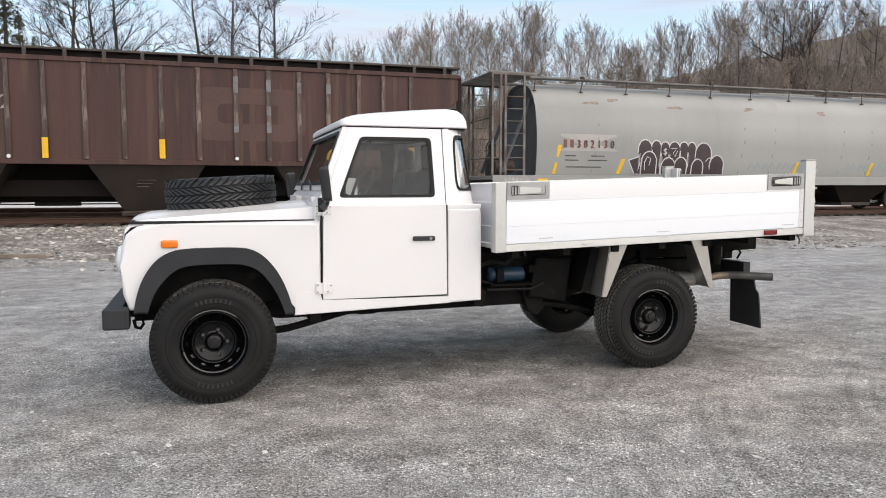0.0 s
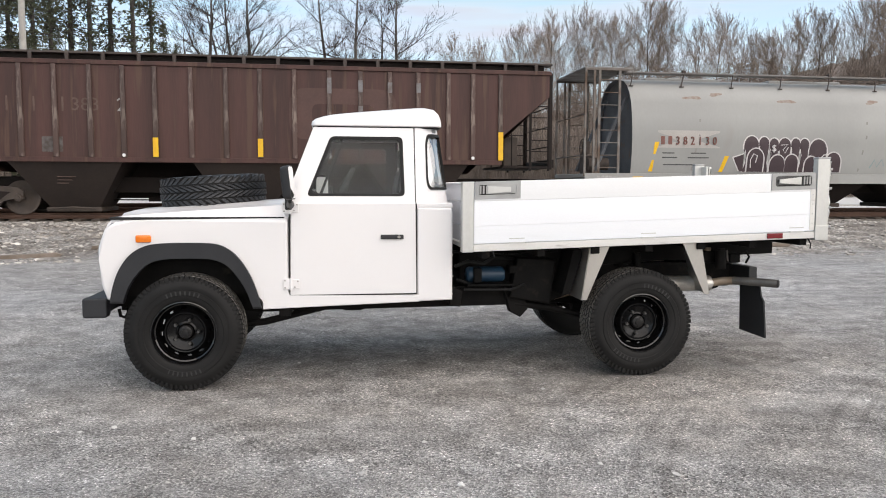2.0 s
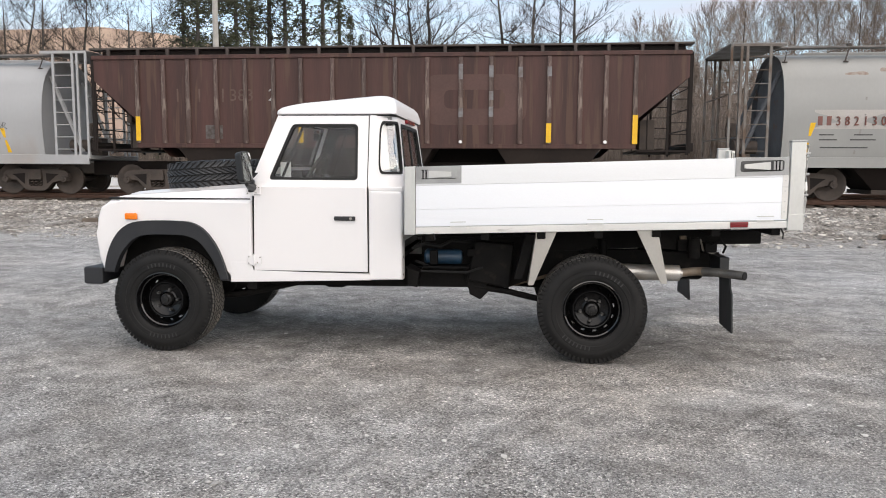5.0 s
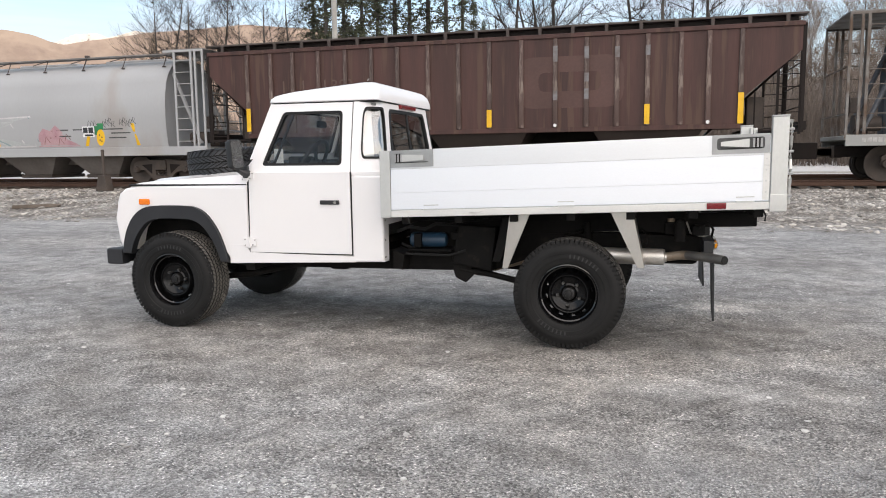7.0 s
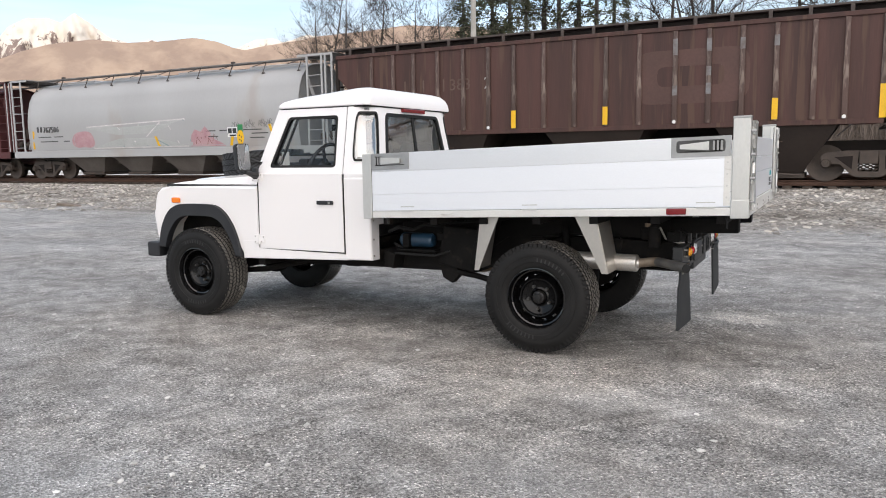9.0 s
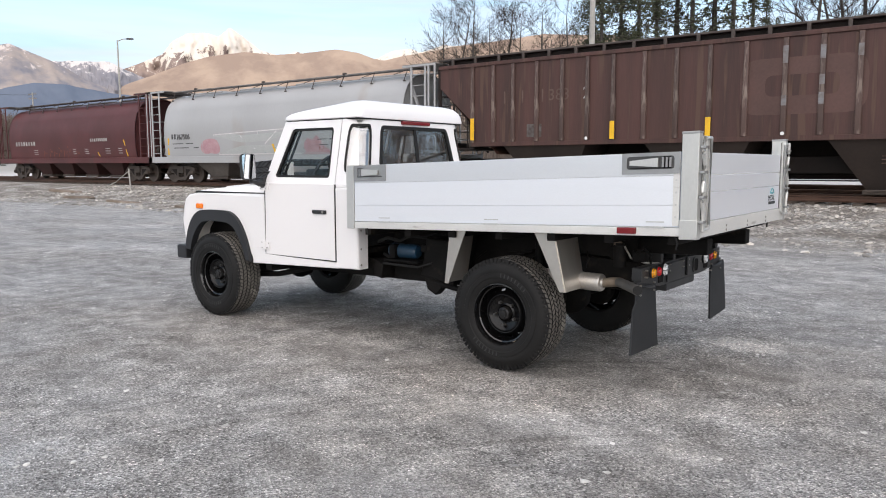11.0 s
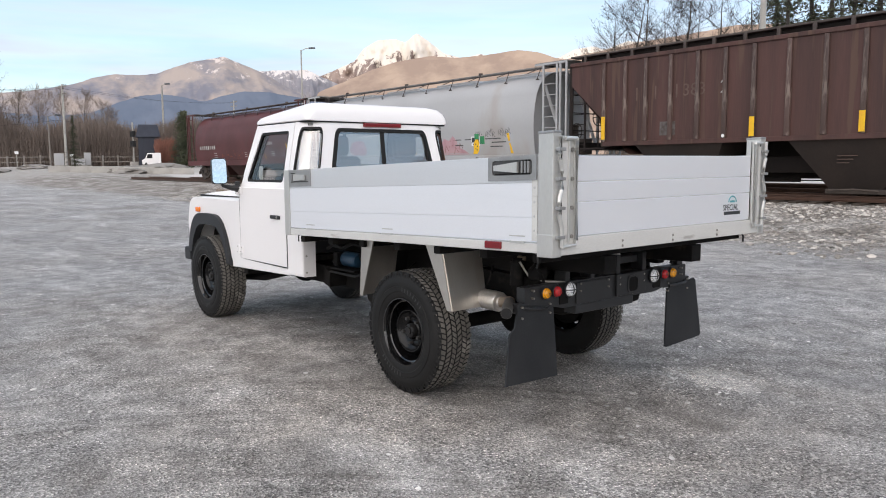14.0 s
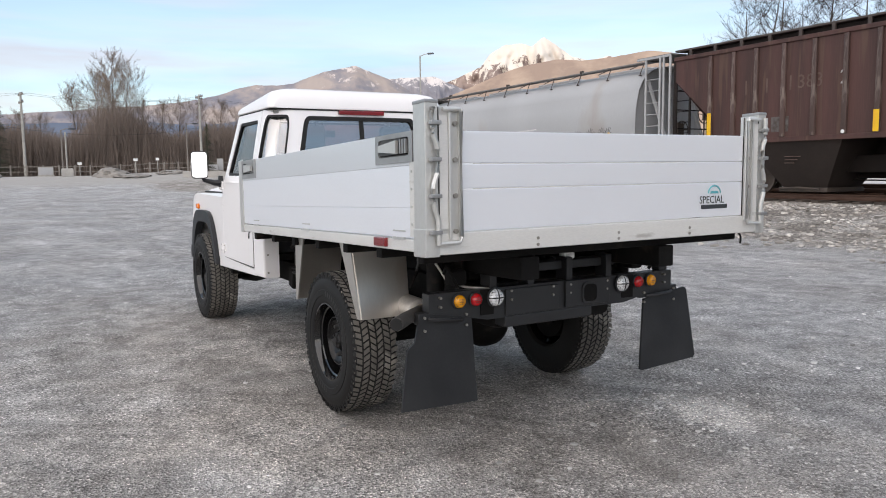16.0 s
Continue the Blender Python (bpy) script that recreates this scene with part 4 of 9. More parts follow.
def curved_hopper(x0, x1, skin, sill_m, post_m, label, bays, walk_m=GRATE, hopper_m=BROWN_SHADED):
    """A round-sided covered hopper: x0 and x1 are the ends of its barrel."""
    car = thing("hopper_car", label, "railway car", "railway cars")
    bm = bmesh.new()
    sec = [(-w, z) for z, w in PROFILE] + [(w, z) for z, w in PROFILE[-2::-1]]
    stations = [x0 + (x1 - x0) * k / 12 for k in range(13)]
    rings = [[bm.verts.new((x, YC + y, z)) for y, z in sec] for x in stations]
    for a, z in zip(rings, rings[1:]):
        for k in range(len(sec) - 1):
            bm.faces.new((a[k], a[k + 1], z[k + 1], z[k]))
    body = part("barrel", bm, skin, car, smooth=60)
    for xe, s in ((x0, -1), (x1, 1)):
        bm = bmesh.new()
        rim = [bm.verts.new((xe, YC + y, z)) for y, z in sec]
        low = [bm.verts.new((xe - s * 0.12, YC + y * 0.93, z * 0.98 + 0.03)) for y, z in sec]
        for k in range(len(sec) - 1):
            bm.faces.new((rim[k], rim[k + 1], low[k + 1], low[k]))
        bm.faces.new(low)
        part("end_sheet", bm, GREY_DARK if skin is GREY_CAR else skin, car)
        # the raised seam beside the end
        bm = bmesh.new()
        a = [bm.verts.new((xe - s * 0.06, YC + y * 1.008, z + 0.008)) for y, z in sec]
        c = [bm.verts.new((xe, YC + y * 1.008, z + 0.008)) for y, z in sec]
        for k in range(len(sec) - 1):
            bm.faces.new((a[k], a[k + 1], c[k + 1], c[k]))
        part("end_flange", bm, skin, car, smooth=60)
        for y in (YC - 0.9, YC + 0.9):
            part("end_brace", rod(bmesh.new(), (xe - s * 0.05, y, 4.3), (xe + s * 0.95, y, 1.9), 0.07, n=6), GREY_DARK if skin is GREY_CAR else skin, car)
        xp = xe + s * 1.55
        part("platform", box(min(xe, xp), max(xe, xp), YC - 1.5, YC + 1.5, 1.66, 1.78, b=0.01, seg=1), sill_m, car)
        for y in (YC - 1.5, YC + 1.5):
            ladder(car, xe + s * 0.42, xe + s * 1.06, y, 1.72, 5.0, post_m, 8)
            for xq in (xe + s * 1.22, xe + s * 1.5):
                part("corner_post", box(xq - 0.035, xq + 0.035, y - 0.03, y + 0.03, 1.7, 4.95, b=0.006, seg=1), post_m, car)
            part("top_rail", box(min(xe, xe + s * 1.52), max(xe, xe + s * 1.52), y - 0.03, y + 0.03, 4.93, 5.0, b=0.006, seg=1), post_m, car)
        for z in (2.35, 3.6):
            part("end_rail", rod(bmesh.new(), (xe + s * 1.5, YC - 1.5, z), (xe + s * 1.5, YC + 1.5, z), 0.02, n=6), post_m, car)
        part("end_walk", box(min(xe, xe + s * 1.55), max(xe, xe + s * 1.55), YC - 1.5, YC + 1.5, 4.98, 5.03, b=0.006, seg=1), walk_m, car)
        coupler(car, xe + s * 1.5, s)
        bogie(car, xe + s * -0.62 if bays else xe)
        hand_brake(car, xe + s * 1.3, YC - 0.7, 2.6, -s)
        bm = bmesh.new()
        rod(bm, (xe + s * 0.5, YC - 0.75, 2.1), (xe + s * 1.15, YC - 0.75, 2.1), 0.2, n=14)
        part("brake_cylinder", bm, RUST_STEEL, car)
        part("brake_valve", box(min(xe + s * 0.55, xe + s * 0.95), max(xe + s * 0.55, xe + s * 0.95), YC + 0.2, YC + 0.6, 1.8, 2.4, b=0.04), RUST_STEEL, car)
    for y in (-1, 1):
        bm = bmesh.new()
        bx(bm, x0 - 1.5, x1 + 1.5, YC + y * 1.46, YC + y * 1.54, 1.50, 1.80, 0.012)
        part("side_sill", bm, sill_m, car)
    for y in (YC - 1.0, YC + 0.62):
        part("roof_walk", box(x0 - 0.2, x1 + 0.2, y, y + 0.38, 4.95, 5.0, b=0.006, seg=1), walk_m, car)
    n = int((x1 - x0) / 1.6)
    for k in range(n + 1):
        x = x0 + 0.2 + k * (x1 - x0 - 0.4) / n
        bm = bmesh.new()
        rod(bm, (x, YC - 0.98, 4.95), (x - 0.10, YC - 1.08, 4.55), 0.018, n=5)
        rod(bm, (x, YC - 0.98, 4.95), (x - 0.62, YC - 1.05, 4.80), 0.016, n=5)
        rod(bm, (x - 0.16, YC - 1.07, 4.54), (x - 0.02, YC - 1.07, 4.54), 0.02, n=5)
        if k % 3 == 1:
            rod(bm, (x + 0.06, YC - 0.96, 5.06), (x - 0.12, YC - 1.08, 4.54), 0.022, n=5)
            bx(bm, x - 0.05, x + 0.08, YC - 1.02, YC - 0.9, 4.98, 5.07, 0.01)
        part("walk_bracket", bm, walk_m if walk_m is not WALK_GREY else GRATE, car)
    for k in range(4):
        x = x0 + (x1 - x0) * (k + 0.5) / 4
        part("roof_hatch", box(x - 1.3, x + 1.3, YC - 0.38, YC + 0.38, 4.80, 4.91, b=0.03), walk_m if skin is MAROON else skin, car)
    for k in range(1, 5):
        x = x0 + (x1 - x0) * k / 5
        bm = bmesh.new()
        a = [bm.verts.new((x - 0.012, YC + y * 1.003, z + 0.003)) for y, z in sec]
        c = [bm.verts.new((x + 0.012, YC + y * 1.003, z + 0.003)) for y, z in sec]
        for j in range(len(sec) - 1):
            bm.faces.new((a[j], a[j + 1], c[j + 1], c[j]))
        part("weld_seam", bm, skin, car)
    w = (x1 - x0 - 3.6) / 4
    for k in range(4):
        xc = x0 + 1.8 + w * (k + 0.5)
        hopper_bay(car, xc - w * 0.48, xc + w * 0.48, xc, 0.62, hopper_m, 1.7, 0.86, out=1.3)
    part("centre_sill", box(x0 - 1.5, x1 + 1.5, YC - 0.3, YC + 0.3, 1.2, 1.55, b=0.03), hopper_m, car)
    return car


def slant(car, x, za, zb, lean=0.06, w=0.14):
    part("reflector", filled(bmesh.new(), [(x, za), (x + w, za), (x + w + lean * 3, zb), (x + lean * 3, zb)], on_side, 0.006, 2), YELLOW, car, "yellow reflector strip", smooth=0)


def blob(cx, cz, w, h, seed, n=26, wob=0.10):
    rng = random.Random(seed)
    ph = [rng.uniform(0, 6.28) for _ in range(4)]
    out = []
    for k in range(n):
        a = k * math.tau / n
        r = 1 + wob * math.sin(2 * a + ph[0]) + wob * 0.7 * math.sin(3 * a + ph[1])
        c, s = math.cos(a), math.sin(a)
        sq = (abs(c) ** 3 + abs(s) ** 3) ** (-1 / 3)
        out.append((cx + w / 2 * r * sq * c, max(1.82, cz + h / 2 * r * sq * s)))
    return out


# grey car with a spray-painted tag, behind the truck's bed
TAGGED_CAR = curved_hopper(10.15, 27.4, GREY_CAR, GREY_CAR, POST_RUST, "weathered grey round-sided hopper car with spray paint", True, WALK_GREY)
for k, figure in enumerate("382130"):
    lettering("car_number", figure, 0.37, pose(11.57 + k * 0.245, YC - 1.575, 2.70, 90, 0, 0) @ Matrix.Diagonal((0.78, 1, 1, 1)), MARK_RED, TAGGED_CAR, 0.018, "faded red stencilled number")
for x in (11.09, 11.33):
    decal("faded_mark", TAGGED_CAR, [(x, 2.70), (x + 0.13, 2.70), (x + 0.13, 2.96), (x, 2.96)], MARK_RED, 0.006)
decal("stencil_panel", TAGGED_CAR, [(11.0, 2.60), (13.05, 2.60), (13.05, 3.14), (11.0, 3.14)], mat("pale_panel", (0.42, 0.39, 0.37), (0.38, 0.36, 0.34), 0.6), 0.002, "paler rectangle of cleaned paint")
for x, z, w in ((11.15, 2.42, 0.4), (12.1, 2.42, 0.5), (11.15, 2.28, 0.5), (12.0, 2.28, 0.7), (11.2, 2.06, 1.3)):
    decal("stencil_line", TAGGED_CAR, [(x, z), (x + w, z), (x + w, z + 0.035), (x, z + 0.035)], MARK_DARK, 0.004)
for k in range(8):
    part("faded_mark", box(9.05 + k * 0.13, 9.15 + k * 0.13, YC - 1.545, YC - 1.542, 1.60, 1.72), MARK_WHITE, TAGGED_CAR)
part("reflector", box(10.2, 10.55, YC - 1.546, YC - 1.542, 1.60, 1.70), YELLOW, TAGGED_CAR, "yellow reflector strip")
slant(TAGGED_CAR, 10.72, 1.86, 2.78)
slant(TAGGED_CAR, 13.06, 1.86, 2.36)
slant(TAGGED_CAR, 20.22, 1.86, 2.32)
slant(TAGGED_CAR, 23.66, 1.86, 2.32)
def arch(x0, x1, top, foot=1.87):
    """A stroke with a round top."""
    r, c = (x1 - x0) / 2, (x0 + x1) / 2
    h = min(r * 1.2, (top - foot) * 0.8)
    return [(x0, foot)] + [(c - r * math.cos(k * math.pi / 12), top - h + h * math.sin(k * math.pi / 12)) for k in range(13)] + [(x1, foot)]


TALL = ((13.86, 14.38, 2.99), (14.36, 14.73, 2.97), (14.72, 15.06, 2.93), (15.03, 15.48, 2.94), (15.46, 15.80, 2.94), (15.77, 16.11, 2.93), (16.10, 16.74, 2.92), (16.70, 17.26, 2.50))
LOW = ((13.99, 14.56, 2.60), (14.76, 15.30, 2.40), (15.28, 15.76, 2.42), (15.97, 16.42, 2.36))
for d, strokes in ((0.0, TALL), (0.012, LOW)):
    for x0, x1, top in strokes:
        decal("spray_outline", TAGGED_CAR, arch(x0 - 0.03, x1 + 0.03, top + 0.04, 1.86), GRAF_LINE, 0.006 + d, "white spray outline of the tag")
    for x0, x1, top in strokes:
        decal("spray_fill", TAGGED_CAR, arch(x0 + 0.015, x1 - 0.015, top), GRAF_FILL, 0.010 + d, "dark purple spray fill of the tag")
decal("spray_fill", TAGGED_CAR, [(13.5, 2.32), (13.88, 2.42), (13.88, 1.88), (13.74, 1.88)], GRAF_FILL, 0.009)
strip("spray_line", TAGGED_CAR, [(13.5, 2.32), (13.88, 2.44)], 0.035, GRAF_LINE, 0.014)
strip("spray_line", TAGGED_CAR, [(13.5, 2.32), (13.74, 1.88)], 0.035, GRAF_LINE, 0.014)
strip("spray_line", TAGGED_CAR, [(14.12, 2.0), (14.10, 2.25), (14.2, 2.44), (14.33, 2.38), (14.28, 2.15)], 0.03, GRAF_LINE, 0.028)
lettering("spray_mark", "$", 0.30, pose(14.80, YC - 1.575, 2.52, 90, 0, 0), GRAF_LINE, TAGGED_CAR, 0.02)
strip("spray_line", TAGGED_CAR, [(15.12, 2.72), (15.36, 2.74), (15.2, 2.58), (15.28, 2.46), (15.38, 2.66)], 0.025, GRAF_LINE, 0.016)
strip("spray_line", TAGGED_CAR, [(16.5, 2.3), (16.62, 2.42), (16.8, 2.44)], 0.03, GRAF_LINE, 0.028)
for k in range(9):
    x = 18.3 + k * 0.62 + (1.2 if k > 4 else 0)
    strip("teal_scrawl", TAGGED_CAR, [(x, 2.02), (x + 0.15, 2.28), (x + 0.25, 2.05), (x + 0.42, 2.3), (x + 0.5, 2.08)], 0.045, GRAF_TEAL, 0.006, "faded teal scrawl")
for x, z, w in ((12.2, 4.18, 0.5), (15.4, 4.12, 0.5), (13.0, 4.3, 0.35), (18.4, 4.15, 0.4), (21.6, 4.1, 0.4)):
    decal("rust_stain", TAGGED_CAR, blob(x, z, w, 0.12, int(x * 7), 14, 0.3), mat("rust_stain", (0.225, 0.165, 0.135), (0.285, 0.25, 0.225), 0.8, scale=8), 0.004, "rust stain under a roof hatch")
for x in (12.15, 17.9, 19.2, 22.3, 23.6):
    strip("dirt_streak", TAGGED_CAR, [(x, 1.9), (x + 0.1, 2.5), (x + 0.22, 3.0), (x + 0.24, 3.5)], 0.05, mat("dirt_streak", (0.20, 0.19, 0.18), (0.26, 0.25, 0.24), 0.7, scale=3), 0.003, "dark dirt streak")

# light grey car, and the maroon car beyond it
PALE_CAR = curved_hopper(-27.75, -12.35, GREY_LIGHT, GREY_LIGHT, GREY_LIGHT, "light grey round-sided hopper car with faded spray paint", True, WALK_GREY, mat("dusty_hopper_grey", (0.17, 0.15, 0.138), (0.12, 0.104, 0.094), 0.75, scale=0.8, fine=12, bump=0.2))
lettering("car_number", "767506", 0.36, pose(-26.7, YC - 1.575, 2.62, 90, 0, 0), mat("worn_stencil", (0.10, 0.10, 0.104), (0.15, 0.15, 0.152), 0.6), PALE_CAR, 0.018, "dark stencilled number")
for x in (-27.15, -26.93):
    decal("stencil_line", PALE_CAR, [(x, 2.64), (x + 0.14, 2.64), (x + 0.14, 2.88), (x, 2.88)], MARK_DARK, 0.006)
for x, z, w in ((-27.1, 2.4, 0.9), (-26.0, 2.4, 0.6), (-27.0, 2.2, 1.2), (-25.4, 2.2, 0.4), (-16.9, 2.42, 0.5), (-16.2, 2.42, 0.4), (-15.0, 2.42, 0.9), (-14.6, 2.28, 0.8), (-16.8, 2.2, 0.5), (-14.7, 2.12, 0.7)):
    decal("stencil_line", PALE_CAR, [(x, z), (x + w, z), (x + w, z + 0.04), (x, z + 0.04)], MARK_DARK, 0.004)
block = [(-23.5, 1.88), (-17.9, 1.88), (-18.0, 2.95), (-23.8, 2.78)]
decal("spray_fill", PALE_CAR, block, GRAF_GREY, 0.003, "faded grey-green sprayed lettering block")
strip("spray_line", PALE_CAR, block + block[:1], 0.05, GRAF_LINE, 0.006)
for k, (xa, za, xb, zb) in enumerate(((-21.6, 1.9, -21.9, 2.72), (-21.9, 2.72, -20.9, 2.1), (-20.9, 2.1, -20.6, 2.84), (-20.2, 1.9, -20.6, 2.84), (-20.2, 2.3, -19.4, 2.86), (-19.4, 2.86, -19.7, 2.2), (-19.0, 1.9, -19.7, 2.2), (-18.4, 2.0, -18.9, 2.7))):
    strip("spray_line", PALE_CAR, [(xa, za), (xb, zb)], 0.045, GRAF_LINE if k % 3 else GRAF_TEAL, 0.006)
strip("spray_line", PALE_CAR, [(-18.1, 2.95), (-17.75, 2.05)], 0.05, GRAF_TEAL, 0.007)
decal("spray_fill", PALE_CAR, blob(-24.1, 2.25, 1.3, 0.75, 3), GRAF_PINK, 0.004, "faded pink spray paint")
decal("spray_fill", PALE_CAR, [(-17.8, 1.86), (-17.7, 2.3), (-17.5, 2.52), (-17.2, 2.42), (-16.95, 2.62), (-16.7, 2.4), (-16.5, 2.12), (-16.15, 1.98), (-15.95, 1.86)], GRAF_PINK, 0.004, "faded pink spray paint")
for k, (x, z) in enumerate(((-17.5, 2.1), (-17.2, 2.3), (-16.9, 2.05), (-16.6, 2.2))):
    strip("spray_line", PALE_CAR, [(x, z - 0.15), (x + 0.1, z + 0.12), (x + 0.25, z - 0.1)], 0.03, MARK_RED, 0.006)
for k in range(9):
    x, z = -14.95 + 0.13 * k + (0.2 if k > 3 else 0), 2.52 + 0.05 * (k % 3)
    strip("spray_line", PALE_CAR, [(x, z), (x + 0.05, z + 0.2), (x + 0.14, z + 0.16), (x + 0.06, z + 0.06), (x + 0.16, z - 0.02)], 0.022, MARK_DARK, 0.006)
for k in range(3):
    strip("spray_line", PALE_CAR, [(-15.55 + 0.12 * k, 2.55), (-15.5 + 0.12 * k, 2.75), (-15.4 + 0.12 * k, 2.6)], 0.02, MARK_DARK, 0.006)
slant(PALE_CAR, -13.6, 1.86, 2.62, -0.06)
slant(PALE_CAR, -19.6, 1.86, 2.3, -0.05)
slant(PALE_CAR, -27.6, 1.9, 2.7, 0.04)
decal("placard", PALE_CAR, [(-15.8, 2.18), (-15.3, 2.18), (-15.3, 2.55), (-15.8, 2.55)], PAPER, 0.005, "white placard with black bars")
for xa, xb, za, zb in ((-15.76, -15.57, 2.32, 2.51), (-15.53, -15.34, 2.32, 2.51), (-15.7, -15.36, 2.21, 2.27)):
    decal("placard_bar", PALE_CAR, [(xa, za), (xb, za), (xb, zb), (xa, zb)], STICKER, 0.008)
slant(PALE_CAR, -15.75, 1.86, 2.2, 0.04)
decal("placard", PALE_CAR, [(-15.28, 2.25), (-15.02, 2.25), (-15.02, 2.55), (-15.28, 2.55)], GREEN, 0.006, "green placard")

MAROON_CAR = curved_hopper(-44.8, -30.4, MAROON, MAROON, MAROON, "weathered maroon round-sided hopper car", True, hopper_m=mat("dark_maroon", (0.04, 0.014, 0.013), (0.055, 0.02, 0.018), 0.7))
for x in range(9):
    decal("faded_mark", MAROON_CAR, [(-34.9 + x * 0.2, 2.68), (-34.76 + x * 0.2, 2.68), (-34.76 + x * 0.2, 2.84), (-34.9 + x * 0.2, 2.84)], MARK_WHITE, 0.006)
for x in range(8):
    decal("faded_mark", MAROON_CAR, [(-43.9 + x * 0.33, 2.56), (-43.7 + x * 0.33, 2.56), (-43.7 + x * 0.33, 2.80), (-43.9 + x * 0.33, 2.80)], MARK_WHITE, 0.006)
slant(MAROON_CAR, -31.3, 1.86, 2.72, -0.08, 0.09)
slant(MAROON_CAR, -34.1, 1.86, 2.12, -0.05, 0.07)
ORANGE_SPRAY = mat("faded_orange_spray", (0.30, 0.10, 0.045), (0.22, 0.065, 0.035), 0.7, scale=3, fine=20, bump=0.02)
for k, x in enumerate((-40.4, -39.7, -39.2, -38.6, -38.0, -37.6, -36.6)):
    h = (0.36, 0.5, 0.3, 0.55, 0.42, 0.6, 0.3)[k]
    strip("spray_line", MAROON_CAR, [(x, 1.88), (x + 0.12, 1.88 + h), (x + 0.3, 1.95 + 0.3 * h), (x + 0.42, 1.88 + 0.7 * h)], 0.03, ORANGE_SPRAY, 0.006)
for x, w in ((-41.6, 0.5), (-36.9, 0.35), (-35.6, 0.45), (-33.4, 0.5), (-32.1, 0.4)):
    for z in (2.02, 2.14, 2.26):
        decal("stencil_line", MAROON_CAR, [(x, z), (x + w, z), (x + w, z + 0.035), (x, z + 0.035)], MARK_WHITE, 0.005)


# ---- the truck: x runs from nose to tail, the front axle at x = 0 ----
TRUCK = thing("pickup_truck", "white short-cab pickup truck with an aluminium dropside bed", "truck")
TR, RIM_R, HALF_TRACK = 0.395, 0.205, 0.752


def side_y(z):
    """Half the cab's width at a height: upright doors, then the upper cab leans in."""
    if z < 1.235:
        return 0.835
    if z < 1.265:
        return 0.835 - (z - 1.235) / 0.03 * 0.014
    return 0.821 - (z - 1.265) * 0.195


def rear_x(z):
    return 1.835 if z < 1.24 else 1.825 - (z - 1.24) * 0.125


def cab_side(s):
    return lambda u, v, d: (u, s * (side_y(v) - d), v)


R_CORNER = 0.165


def cab_corner(s):
    """Round the upper rear corner: u from 0 to 1 along the side, 1 to 2 round the bend."""
    def fn(u, v, d):
        hw, xr = side_y(v) - d, rear_x(v) - d
        r = R_CORNER - d * 0.5
        if u <= 1:
            return (1.575 + u * (xr - r - 1.575), s * hw, v)
        a = (u - 1) * math.pi / 2
        return (xr - r + r * math.sin(a), s * (hw - r + r * math.cos(a)), v)
    return fn


def cab_rear(u, v, d):
    return (rear_x(v) - d, u * (side_y(v) - R_CORNER), v)


def eased(line):
    """An open line with its corners cut twice."""
    for _ in range(2):
        out = [line[0]]
        for (ax, az_), (bx_, bz) in zip(line, line[1:]):
            out += [(ax * 0.75 + bx_ * 0.25, az_ * 0.75 + bz * 0.25), (ax * 0.25 + bx_ * 0.75, az_ * 0.25 + bz * 0.75)]
        line = out + [line[-1]]
    return line


